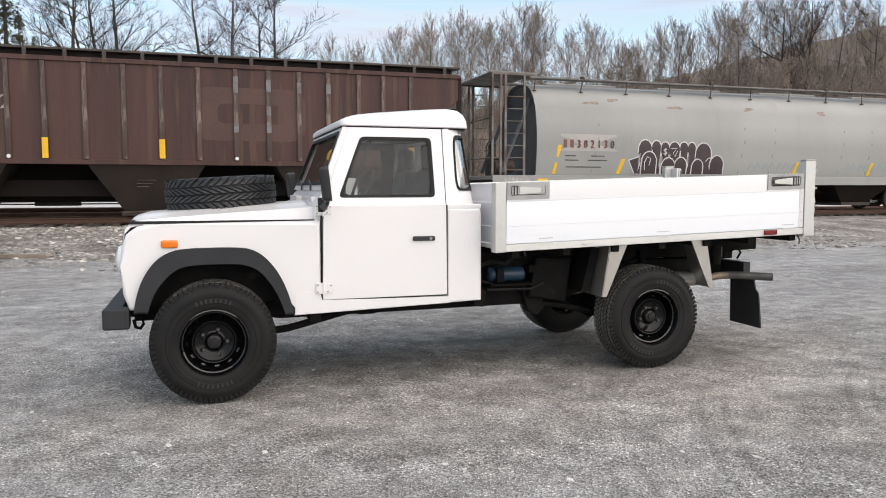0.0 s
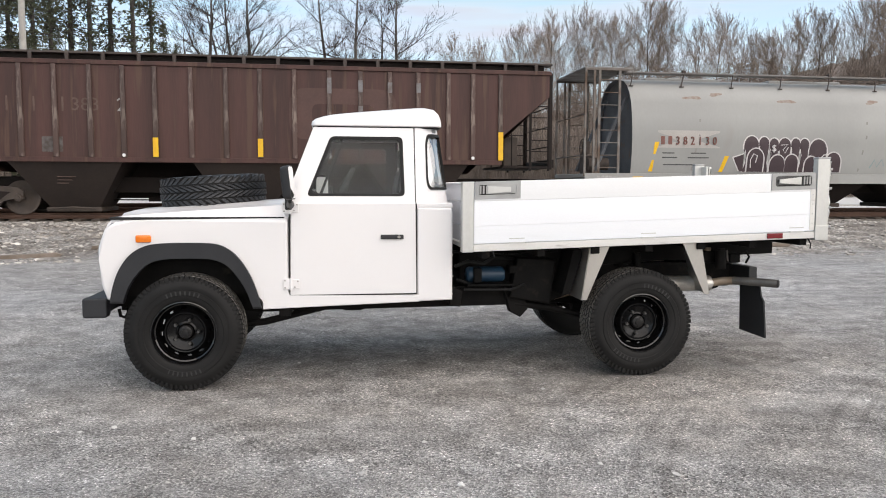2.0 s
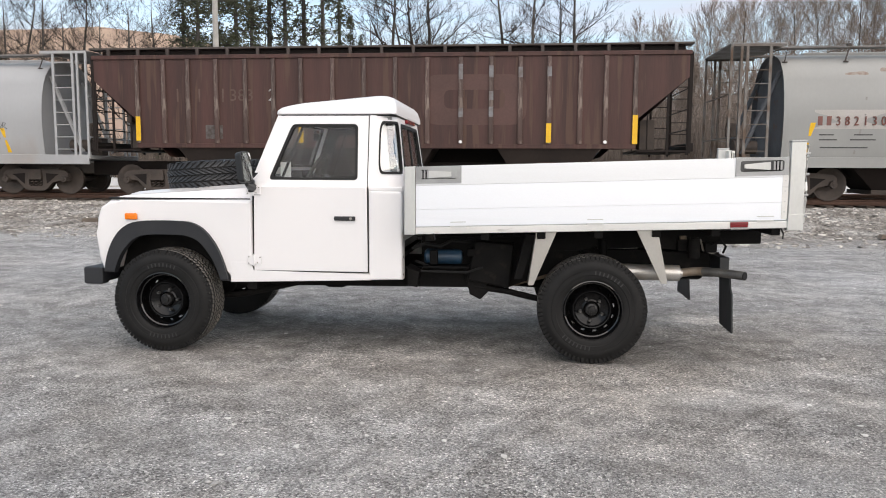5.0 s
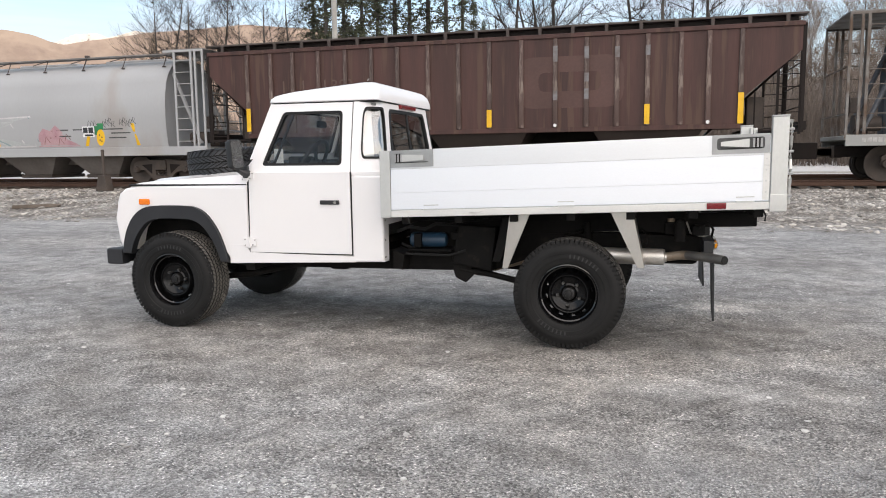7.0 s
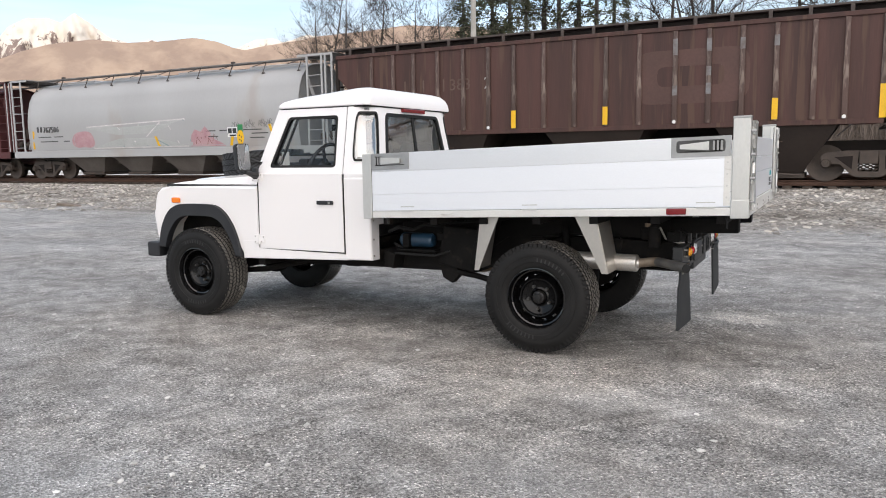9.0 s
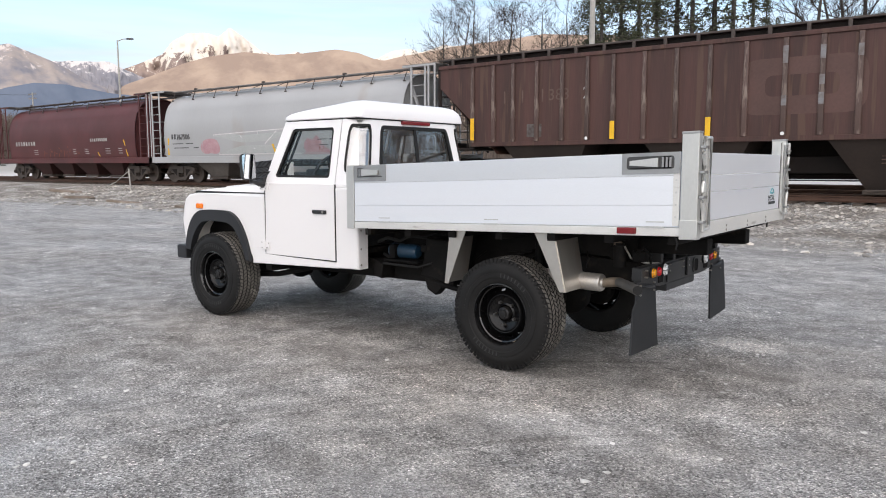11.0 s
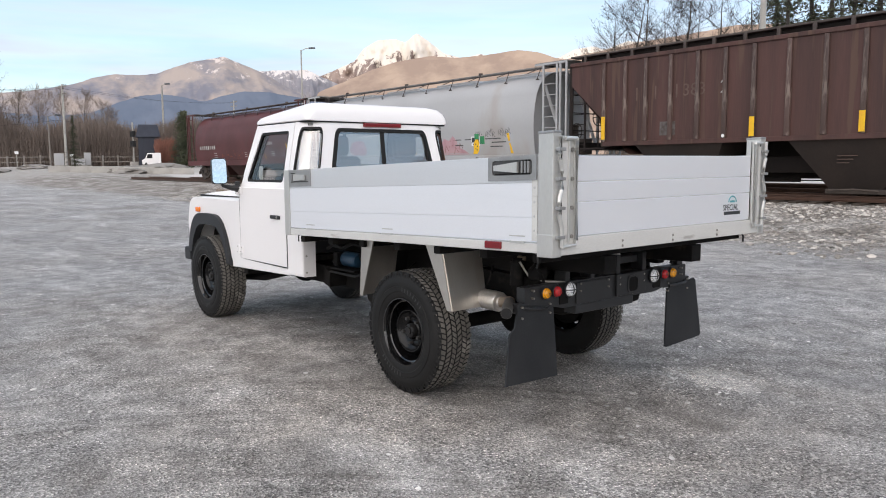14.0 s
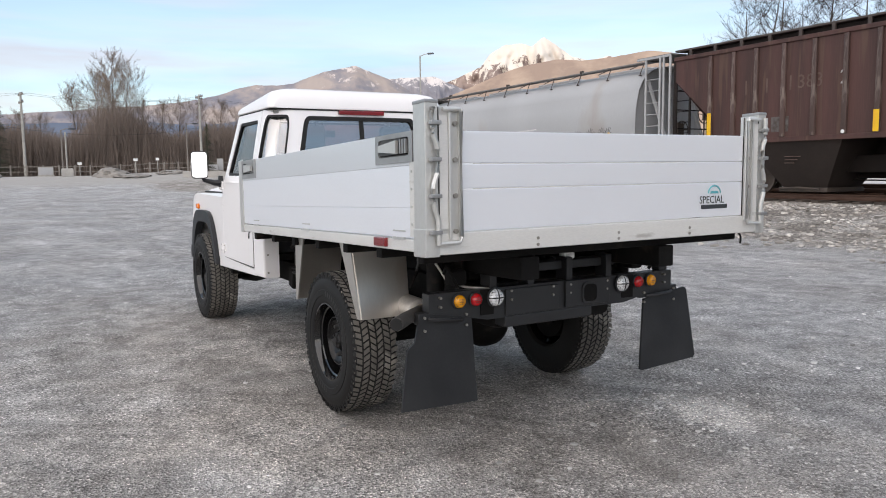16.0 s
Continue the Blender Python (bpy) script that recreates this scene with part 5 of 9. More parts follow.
def build_cab():
    # front wings with their arch openings
    wing = [(-0.50, 0.62), (-0.535, 0.72), (-0.545, 0.90), (-0.535, 1.02), (-0.505, 1.10), (-0.44, 1.145), (-0.30, 1.155), (0.695, 1.165), (0.695, 0.545), (0.515, 0.545),
            (0.47, 0.70), (0.40, 0.84), (0.30, 0.93), (0.18, 0.965), (-0.18, 0.965), (-0.30, 0.92), (-0.40, 0.80), (-0.45, 0.62)]
    for s in (-1, 1):
        part("front_wing", prism(bmesh.new(), wing, s * 0.832, s * 0.60, 0.026), WHITE, TRUCK)
        outer = [(-0.475, 0.60), (-0.46, 0.70), (-0.42, 0.82), (-0.35, 0.925), (-0.26, 0.985), (-0.15, 1.005), (0.15, 1.005), (0.25, 0.99), (0.34, 0.93), (0.42, 0.82), (0.475, 0.69), (0.512, 0.55)]
        inner = [(0.455, 0.55), (0.41, 0.68), (0.35, 0.78), (0.28, 0.86), (0.19, 0.895), (0.10, 0.90), (-0.12, 0.90), (-0.22, 0.875), (-0.30, 0.80), (-0.36, 0.71), (-0.395, 0.60)]
        part("wheel_arch_flare", prism(bmesh.new(), eased(outer) + eased(inner), s * 0.868, s * 0.80, 0.02), ARCH, TRUCK, "black rubber wheel arch flare")
        bm = bmesh.new()
        bx(bm, -0.52, 0.60, s * 0.62, s * 0.30, 0.62, 1.10)
        part("inner_wing", bm, CHASSIS, TRUCK)
        # small amber repeater on the wing
        part("side_indicator", box(-0.305, -0.205, s * 0.832, s * 0.852, 1.008, 1.058, b=0.01), AMBER, TRUCK, "amber side indicator")
    # front panel, grille, lamps
    part("front_panel", box(-0.515, -0.47, -0.60, 0.60, 0.66, 1.12, b=0.012), WHITE, TRUCK)
    grille = part("grille", box(-0.545, -0.512, -0.42, 0.42, 0.74, 1.06, b=0.01), BLACK_STEEL, TRUCK, "black slatted grille")
    for k in range(6):
        part("slat", box(-0.556, -0.54, -0.40, 0.40, 0.765 + k * 0.05, 0.785 + k * 0.05, b=0.004, seg=1), BLACK_STEEL, grille)
    for s in (-1, 1):
        m = Matrix.Translation((-0.542, s * 0.66, 0.93)) @ Euler((0, radians(-90), 0)).to_matrix().to_4x4()
        bm = bmesh.new()
        lathe(bm, [(0.0, 0.045), (0.05, 0.042), (0.085, 0.025), (0.095, 0.0)], 24, m)
        part("headlamp", bm, CLEAR, TRUCK, "round headlamp")
        m2 = Matrix.Translation((-0.512, s * 0.70, 0.78)) @ Euler((0, radians(-90), 0)).to_matrix().to_4x4()
        bm = bmesh.new()
        lathe(bm, [(0.0, 0.028), (0.03, 0.024), (0.038, 0.0)], 18, m2)
        part("front_indicator", bm, AMBER, TRUCK, "amber front indicator")
    # bumper
    bm = bmesh.new()
    bx(bm, -0.655, -0.545, -0.80, 0.80, 0.505, 0.635, 0.014)
    for s in (-1, 1):
        bx(bm, -0.66, -0.50, s * 0.74, s * 0.845, 0.503, 0.638, 0.018)
    part("front_bumper", bm, ARCH, TRUCK, "black front bumper")
    for s in (-1, 1):
        part("bumper_bracket", box(-0.56, -0.30, s * 0.36, s * 0.44, 0.52, 0.62, b=0.01), CHASSIS, TRUCK)
        bm = bmesh.new()
        tube(bm, [(-0.50, s * 0.55, 0.52), (-0.49, s * 0.55, 0.47), (-0.46, s * 0.55, 0.46), (-0.44, s * 0.55, 0.49), (-0.45, s * 0.55, 0.53)], 0.012, 6)
        part("towing_eye", bm, CHASSIS, TRUCK)
    # bonnet, with its raised middle and rolled front
    stations = ((-0.535, 1.075), (-0.525, 1.125), (-0.49, 1.165), (-0.42, 1.185), (-0.28, 1.198), (0.0, 1.218), (0.3, 1.238), (0.55, 1.254), (0.675, 1.262))
    across = ((-0.70, -0.032), (-0.685, -0.006), (-0.62, 0.0), (-0.44, 0.004), (-0.38, 0.024), (0.0, 0.030), (0.38, 0.024), (0.44, 0.004), (0.62, 0.0), (0.685, -0.006), (0.70, -0.032))
    bm = bmesh.new()
    rows = [[bm.verts.new((x, y, z + h if h > -0.03 else min(z + h, 1.172))) for y, h in across] for x, z in stations]
    for a, c in zip(rows, rows[1:]):
        for k in range(len(across) - 1):
            bm.faces.new((a[k], a[k + 1], c[k + 1], c[k]))
    low = [bm.verts.new((0.675, y, 1.16)) for y, h in across]
    for k in range(len(across) - 1):
        bm.faces.new((rows[-1][k], rows[-1][k + 1], low[k + 1], low[k]))
    part("bonnet", bm, WHITE, TRUCK, smooth=35)
    part("bonnet_seal", box(-0.50, 0.685, -0.712, 0.712, 1.155, 1.172, b=0.004, seg=1), GASKET, TRUCK, "dark gap under the bonnet")
    for s in (-1, 1):
        part("wing_top", box(-0.42, 0.695, s * 0.60, s * 0.705, 1.10, 1.158, b=0.01), WHITE, TRUCK)
    # scuttle between bonnet and windscreen
    bm = bmesh.new()
    prism(bm, [(0.665, 1.15), (0.665, 1.285), (0.70, 1.335), (0.735, 1.375), (0.80, 1.375), (0.80, 0.75), (0.70, 0.75)], -0.79, 0.79, 0.012)
    part("scuttle", bm, WHITE, TRUCK)
    bm = bmesh.new()
    bx(bm, 0.655, 0.69, -0.66, -0.22, 1.285, 1.325, 0.006)
    bx(bm, 0.655, 0.69, 0.22, 0.66, 1.285, 1.325, 0.006)
    part("air_vent_flap", bm, WHITE, TRUCK)
    # windscreen frame and glass
    def screen(u, v, d):
        t = (v - 1.37) / (1.80 - 1.37)
        return (0.705 + t * 0.165 + d, u * (0.785 - t * 0.075), v)
    o, i = [(-1, 1.37), (1, 1.37), (1, 1.80), (-1, 1.80)], rounded([(-0.91, 1.415), (0.91, 1.415), (0.91, 1.765), (-0.91, 1.765)], 0.05)
    f = part("windscreen_frame", ring_panel(bmesh.new(), o, i, screen, 0.0, 0.05), WHITE, TRUCK)
    g = rounded([(-0.93, 1.405), (0.93, 1.405), (0.93, 1.775), (-0.93, 1.775)], 0.05)
    part("gasket", ring_panel(bmesh.new(), g, rounded([(-0.885, 1.43), (0.885, 1.43), (0.885, 1.75), (-0.885, 1.75)], 0.05), screen, -0.006, 0.02), GASKET, f)
    p = part("windscreen", filled(bmesh.new(), i, screen, 0.012), GLASS, f)
    p.visible_shadow = False
    for y in (-0.42, 0.1):
        bm = bmesh.new()
        tube(bm, [(0.685, y, 1.37), (0.69, y + 0.03, 1.41), (0.715, y + 0.32, 1.44)], 0.008, 5)
        part("wiper", bm, BLACK_STEEL, TRUCK)
    # doors, with real openings and glass
    for s in (-1, 1):
        fn = cab_side(s)
        low = [(0.702, 0.636), (1.575, 0.636), (1.575, 0.66), (1.570, 1.27), (0.713, 1.27)]
        d = part("door", prism(bmesh.new(), low, s * 0.836, s * 0.77, 0.006), WHITE, TRUCK, "white door with a black pull handle")
        out = [(0.713, 1.262), (1.569, 1.262), (1.566, 1.797), (0.905, 1.797)]
        inn = rounded([(0.818, 1.318), (1.498, 1.318), (1.488, 1.735), (0.985, 1.735)], 0.035)
        part("window_frame", ring_panel(bmesh.new(), out, inn, fn, -0.001, 0.045), WHITE, d)
        inn2 = rounded([(0.848, 1.338), (1.474, 1.338), (1.465, 1.714), (1.000, 1.714)], 0.03)
        part("gasket", ring_panel(bmesh.new(), inn, inn2, fn, 0.006, 0.03), GASKET, d)
        w = part("window_pane", filled(bmesh.new(), inn2, fn, 0.018), GLASS_DARK, d)
        w.visible_shadow = False
        part("sliding_channel", prism(bmesh.new(), [(0.905, 1.33), (0.925, 1.33), (1.075, 1.725), (1.055, 1.725)], 0, 1, 0, lambda x, y, z: fn(x, z, 0.02 + 0.012 * y)), GASKET, d)
        hb = part("handle", box(1.325, 1.485, s * 0.834, s * 0.852, 1.02, 1.052, b=0.006), BLACK_STEEL, d, "black pull handle")
        part("lock_barrel", rod(bmesh.new(), (1.452, s * 0.85, 1.036), (1.452, s * 0.857, 1.036), 0.011, n=10), STEEL, hb)
        part("window_trim", ring_panel(bmesh.new(), out, rounded([(0.845, 1.335), (1.478, 1.335), (1.468, 1.718), (0.998, 1.718)], 0.03), fn, 0.047, 0.055), DASH, d, "black trim inside the door window")
        part("door_card", box(0.74, 1.56, s * 0.768, s * 0.755, 0.74, 1.27, b=0.004), DASH, d)
        # hinges, upper and lower
        for z in (0.715, 1.24):
            bm = bmesh.new()
            bx(bm, 0.655, 0.705, s * 0.834, s * 0.848, z - 0.038, z + 0.038, 0.004)
            bx(bm, 0.712, 0.765, s * 0.834, s * 0.848, z - 0.032, z + 0.032, 0.004)
            rod(bm, (0.708, s * 0.848, z - 0.042), (0.708, s * 0.848, z + 0.042), 0.009, n=8)
            h = part("hinge", bm, WHITE, d)
            bm = bmesh.new()
            for xx, zz in ((0.668, -0.024), (0.668, 0.024), (0.735, -0.02), (0.755, 0.02)):
                rod(bm, (xx, s * 0.846, z + zz), (xx, s * 0.852, z + zz), 0.0055, n=6)
            part("hinge_bolt", bm, STEEL, d)
        # dark shut lines
        bm = bmesh.new()
        bx(bm, 0.698, 0.702, s * 0.832, s * 0.77, 0.63, 1.265)
        bx(bm, 1.5755, 1.580, s * 0.832, s * 0.77, 0.63, 1.265)
        bx(bm, 0.70, 1.578, s * 0.832, s * 0.77, 0.629, 0.6355)
        part("door_seal", bm, GASKET, TRUCK, "dark shut line round the door")
        bm = bmesh.new()
        a = [bm.verts.new(fn(1.556 + 0.016 * (1.79 - z) / 0.52, z, 0.006)) for z in (1.262, 1.79)]
        c = [bm.verts.new(fn(1.566 + 0.016 * (1.79 - z) / 0.52, z, 0.006)) for z in (1.262, 1.79)]
        bm.faces.new((a[0], a[1], c[1], c[0]))
        part("door_seal", bm, GASKET, TRUCK, smooth=0)
        # sill under the door and the lower rear quarter
        part("sill_panel", prism(bmesh.new(), [(0.515, 0.54), (1.60, 0.575), (1.60, 0.628), (0.69, 0.628), (0.69, 0.70), (0.515, 0.70)], s * 0.834, s * 0.74, 0.008), WHITE, TRUCK)
        part("rear_quarter", prism(bmesh.new(), [(1.580, 0.575), (1.835, 0.583), (1.835, 1.20), (1.825, 1.24), (1.580, 1.24)], s * 0.835, s * 0.715, 0.02), WHITE, TRUCK)
        bm = bmesh.new()
        prism(bm, [(1.578, 1.238), (1.838, 1.238), (1.832, 1.272), (1.578, 1.272)], s * 0.822, s * 0.56, 0.008)
        part("waist_ledge", bm, WHITE, TRUCK)
        bm = bmesh.new()
        for z in (0.62, 0.75, 0.9):
            rod(bm, (1.836, s * 0.80, z), (1.842, s * 0.80, z), 0.008, n=6)
        part("rivet", bm, STEEL, TRUCK)
        # upper corner with its bent pane
        cf = cab_corner(s)
        out = [(0.0, 1.268), (0.5, 1.268), (1.0, 1.268), (1.25, 1.268), (1.5, 1.268), (1.75, 1.268), (2.0, 1.268), (2.0, 1.80), (1.75, 1.80), (1.5, 1.80), (1.25, 1.80), (1.0, 1.80), (0.5, 1.80), (0.0, 1.80)]
        inn = rounded([(1.04, 1.372), (1.96, 1.372), (1.96, 1.752), (1.22, 1.752)], 0.12, 6)
        q = part("corner_panel", ring_panel(bmesh.new(), out, inn, cf, 0.0, 0.04), WHITE, TRUCK)
        inn2 = [tuple(centre(inn) + (Vector(p) - centre(inn)) * 0.945) for p in inn]
        big = [tuple(centre(inn) + (Vector(p) - centre(inn)) * 1.035) for p in inn]
        part("gasket", ring_panel(bmesh.new(), big, inn2, cf, -0.007, 0.02), GASKET, q)
        w = part("window_pane", filled(bmesh.new(), inn2, cf, 0.008, 6), GLASS_REAR, q)
        w.visible_shadow = False
        # painted pillar lining behind the bent pane
        lining = bmesh.new()
        cols = [[lining.verts.new(cf(u, z, 0.05)) for z in (1.29, 1.45, 1.6, 1.77)] for u in (0.8, 1.0, 1.12, 1.24, 1.36, 1.46, 1.56)]
        for a, c in zip(cols, cols[1:]):
            for k in range(3):
                lining.faces.new((a[k], a[k + 1], c[k + 1], c[k]))
        ln = part("pillar_lining", lining, WHITE, TRUCK, "white painted pillar lining")
        ln.modifiers.new("thickness", "SOLIDIFY").thickness = 0.012
        # mirror on its arm
        bm = bmesh.new()
        tube(bm, [(0.71, s * 0.835, 1.26), (0.71, s * 0.90, 1.262), (0.715, s * 0.985, 1.285), (0.72, s * 1.01, 1.35)], [0.03, 0.024, 0.016, 0.013], 8)
        bx(bm, 0.675, 0.72, s * 0.825, s * 0.862, 1.225, 1.32, 0.008)
        arm = part("mirror_arm", bm, BLACK_STEEL, TRUCK)
        mm = Matrix.Translation((0.72, s * 1.02, 1.41)) @ Euler((0, radians(-6), radians(s * 10))).to_matrix().to_4x4()
        bm = bmesh.new()
        outline = rounded([(-0.068, -0.112), (0.068, -0.112), (0.068, 0.112), (-0.068, 0.112)], 0.03)
        prof = []
        for x, k in ((-0.05, 0.55), (-0.042, 0.85), (-0.02, 0.98), (0.008, 1.0), (0.012, 0.97)):
            prof.append([bm.verts.new(mm @ Vector((x, u * k, v * (0.5 + k / 2)))) for u, v in outline])
        for a, c in zip(prof, prof[1:]):
            for k in range(len(outline)):
                bm.faces.new((a[k - 1], a[k], c[k], c[k - 1]))
        bm.faces.new(prof[0])
        bm.faces.new(prof[-1])
        mh = part("mirror_housing", bm, BLACK_STEEL, TRUCK, "black door mirror")
        part("mirror_glass", filled(bmesh.new(), [(u * 0.9, v * 0.93) for u, v in outline], lambda u, v, d, mm=mm: mm @ Vector((0.0135, u, v)), 0), MIRROR, mh)
    # rear wall and its sliding window
    o, i = [(-1, 1.268), (1, 1.268), (1, 1.80), (-1, 1.80)], rounded([(-0.83, 1.40), (0.83, 1.40), (0.80, 1.745), (-0.80, 1.745)], 0.07)
    r = part("rear_panel", ring_panel(bmesh.new(), o, i, cab_rear, 0.0, 0.04), WHITE, TRUCK)
    i2 = rounded([(-0.79, 1.418), (0.79, 1.418), (0.765, 1.727), (-0.765, 1.727)], 0.055)
    i3 = rounded([(-0.85, 1.392), (0.85, 1.392), (0.82, 1.753), (-0.82, 1.753)], 0.075)
    part("gasket", ring_panel(bmesh.new(), i3, i2, cab_rear, -0.007, 0.02), GASKET, r)
    for s in (-1, 1):
        half = [(0.0, 1.41), (s * 0.80, 1.41), (s * 0.78, 1.735), (0.0, 1.735)]
        w = part("window_pane", filled(bmesh.new(), half, cab_rear, 0.008 + 0.004 * (s > 0)), GLASS_REAR, r)
        w.visible_shadow = False
        part("window_catch", box(rear_x(1.7) - 0.035, rear_x(1.7) - 0.018, s * 0.36 - 0.012, s * 0.36 + 0.012, 1.68, 1.715, b=0.003, seg=1), BLACK_STEEL, r)
    part("window_bar", prism(bmesh.new(), [(-0.03, 1.41), (0.03, 1.41), (0.03, 1.735), (-0.03, 1.735)], 0, 1, 0, lambda x, y, z: cab_rear(x, z, 0.002 + 0.014 * y)), GASKET, r)
    part("rear_wall", box(1.76, 1.832, -0.714, 0.714, 0.86, 1.268, b=0.01), WHITE, TRUCK)
    b = part("brake_lamp", box(rear_x(1.785) - 0.012, rear_x(1.785) + 0.03, -0.19, 0.19, 1.766, 1.80, b=0.008), RED, TRUCK, "long red high-level brake lamp")
    # gutter and roof
    def rim(x0, x1, w0, w1, z, k):
        return rounded([(x0, -w0), (x1, -w1), (x1, w1), (x0, w0)], k)
    bm = bmesh.new()
    levels = ((0.868, 1.762, 0.712, 0.712, 1.795, 0.05, 0), (0.862, 1.766, 0.716, 0.716, 1.806, 0.05, 0))
    loops = []
    for x0, x1, w0, w1, z, k, _ in levels:
        loops.append([bm.verts.new((x, y, z)) for x, y in rim(x0, x1, w0, w1, z, k)])
    for a, c in zip(loops, loops[1:]):
        for k in range(len(a)):
            bm.faces.new((a[k - 1], a[k], c[k], c[k - 1]))
    bm.faces.new(loops[0])
    bm.faces.new(loops[-1])
    part("roof_gutter", bm, GASKET, TRUCK, "dark seam under the roof")
    bm = bmesh.new()
    loops = []
    for x0, x1, w0, w1, z, k, tilt in ((0.858, 1.768, 0.724, 0.726, 1.806, 0.06, 0), (0.853, 1.772, 0.729, 0.731, 1.815, 0.06, 0.0), (0.858, 1.769, 0.724, 0.727, 1.848, 0.07, 0.02), (0.878, 1.755, 0.705, 0.710, 1.880, 0.08, 0.05),
                               (0.910, 1.728, 0.672, 0.678, 1.904, 0.10, 0.078), (0.96, 1.68, 0.61, 0.62, 1.922, 0.12, 0.088), (1.05, 1.60, 0.48, 0.49, 1.936, 0.14, 0.088), (1.18, 1.50, 0.25, 0.26, 1.944, 0.12, 0.088)):
        loops.append([bm.verts.new((x, y, z + tilt * (x - 1.3))) for x, y in rim(x0, x1, w0, w1, z, k)])
    for a, c in zip(loops, loops[1:]):
        for k in range(len(a)):
            bm.faces.new((a[k - 1], a[k], c[k], c[k - 1]))
    bm.faces.new(loops[0])
    bm.faces.new(loops[-1])
    part("roof", bm, WHITE, TRUCK, smooth=60)
    # inside: floor, dash, wheel, seats, mirror
    part("cab_floor", box(0.70, 1.78, -0.76, 0.76, 0.70, 0.74), CHASSIS, TRUCK)
    part("headlining", box(0.90, 1.73, -0.68, 0.68, 1.77, 1.786), mat("headlining", (0.28, 0.28, 0.27), None, 0.9), TRUCK)
    d = part("dashboard", prism(bmesh.new(), [(0.80, 1.0), (0.80, 1.36), (0.88, 1.35), (0.97, 1.29), (0.99, 1.18), (0.92, 1.0)], -0.74, 0.74, 0.012), DASH, TRUCK)
    part("instrument_binnacle", box(0.90, 1.0, -0.52, -0.20, 1.28, 1.39, b=0.02), DASH, d)
    part("rear_trim", box(1.70, 1.755, -0.72, 0.72, 0.75, 1.30, b=0.015), DASH, TRUCK)
    c = Vector((1.05, -0.36, 1.33))
    q = Euler((0, radians(-62), 0)).to_matrix()
    bm = bmesh.new()
    tube(bm, [c + q @ Vector((0.205 * math.cos(a * math.tau / 32), 0.205 * math.sin(a * math.tau / 32), 0)) for a in range(33)], 0.016, 8)
    for a in (90, 210, 330):
        tube(bm, [c + q @ Vector((0, 0, -0.03)), c + q @ Vector((0.2 * math.cos(radians(a)), 0.2 * math.sin(radians(a)), 0))], 0.014, 6)
    rod(bm, c + q @ Vector((0, 0, -0.05)), c + q @ Vector((0, 0, 0.01)), 0.055, n=16)
    rod(bm, c, c + q @ Vector((0, 0, -0.25)), 0.03, n=10)
    part("steering_wheel", bm, DASH, TRUCK)
    for y in (-0.36, 0.36):
        bm = bmesh.new()
        bx(bm, 1.10, 1.58, y - 0.23, y + 0.23, 0.92, 1.06, 0.04)
        st = part("seat", bm, SEAT, TRUCK)
        bm = prism(bmesh.new(), [(1.46, 1.03), (1.54, 1.50), (1.58, 1.53), (1.64, 1.50), (1.58, 1.03)], y - 0.22, y + 0.22, 0.03)
        part("backrest", bm, SEAT, st)
        part("headrest", box(1.545, 1.635, y - 0.12, y + 0.12, 1.53, 1.70, b=0.035, seg=3), SEAT, st)
        bm = bmesh.new()
        for dy in (-0.05, 0.05):
            rod(bm, (1.59, y + dy, 1.48), (1.59, y + dy, 1.56), 0.007, n=6)
        part("headrest_post", bm, STEEL, st)
        part("seat_belt", prism(bmesh.new(), [(1.60, 1.70), (1.645, 1.70), (1.52, 1.0), (1.48, 1.0)], math.copysign(0.60, y), math.copysign(0.604, y)), GASKET, TRUCK)
    part("cubby_box", box(1.12, 1.55, -0.11, 0.11, 0.92, 1.12, b=0.03), DASH, TRUCK)
    # a white sheet stands in for the mirror's reflection in the glass
    part("paper_sheet", prism(bmesh.new(), [(0.885, 1.325), (0.965, 1.325), (0.965, 1.45), (0.885, 1.45)], -0.72, -0.718), PAPER, TRUCK, "white sheet for the mirror's reflection in the door glass")
    bm = bmesh.new()
    bx(bm, 0.965, 0.985, -0.10, 0.10, 1.635, 1.695, 0.012)
    rod(bm, (0.975, 0, 1.69), (0.935, 0, 1.76), 0.008, n=6)
    part("inside_mirror", bm, BLACK_STEEL, TRUCK)

    # the cab is 1.64 m wide
    for ob in TRUCK.children_recursive:
        for v in ob.data.vertices:
            v.co.y *= 0.982


build_cab()


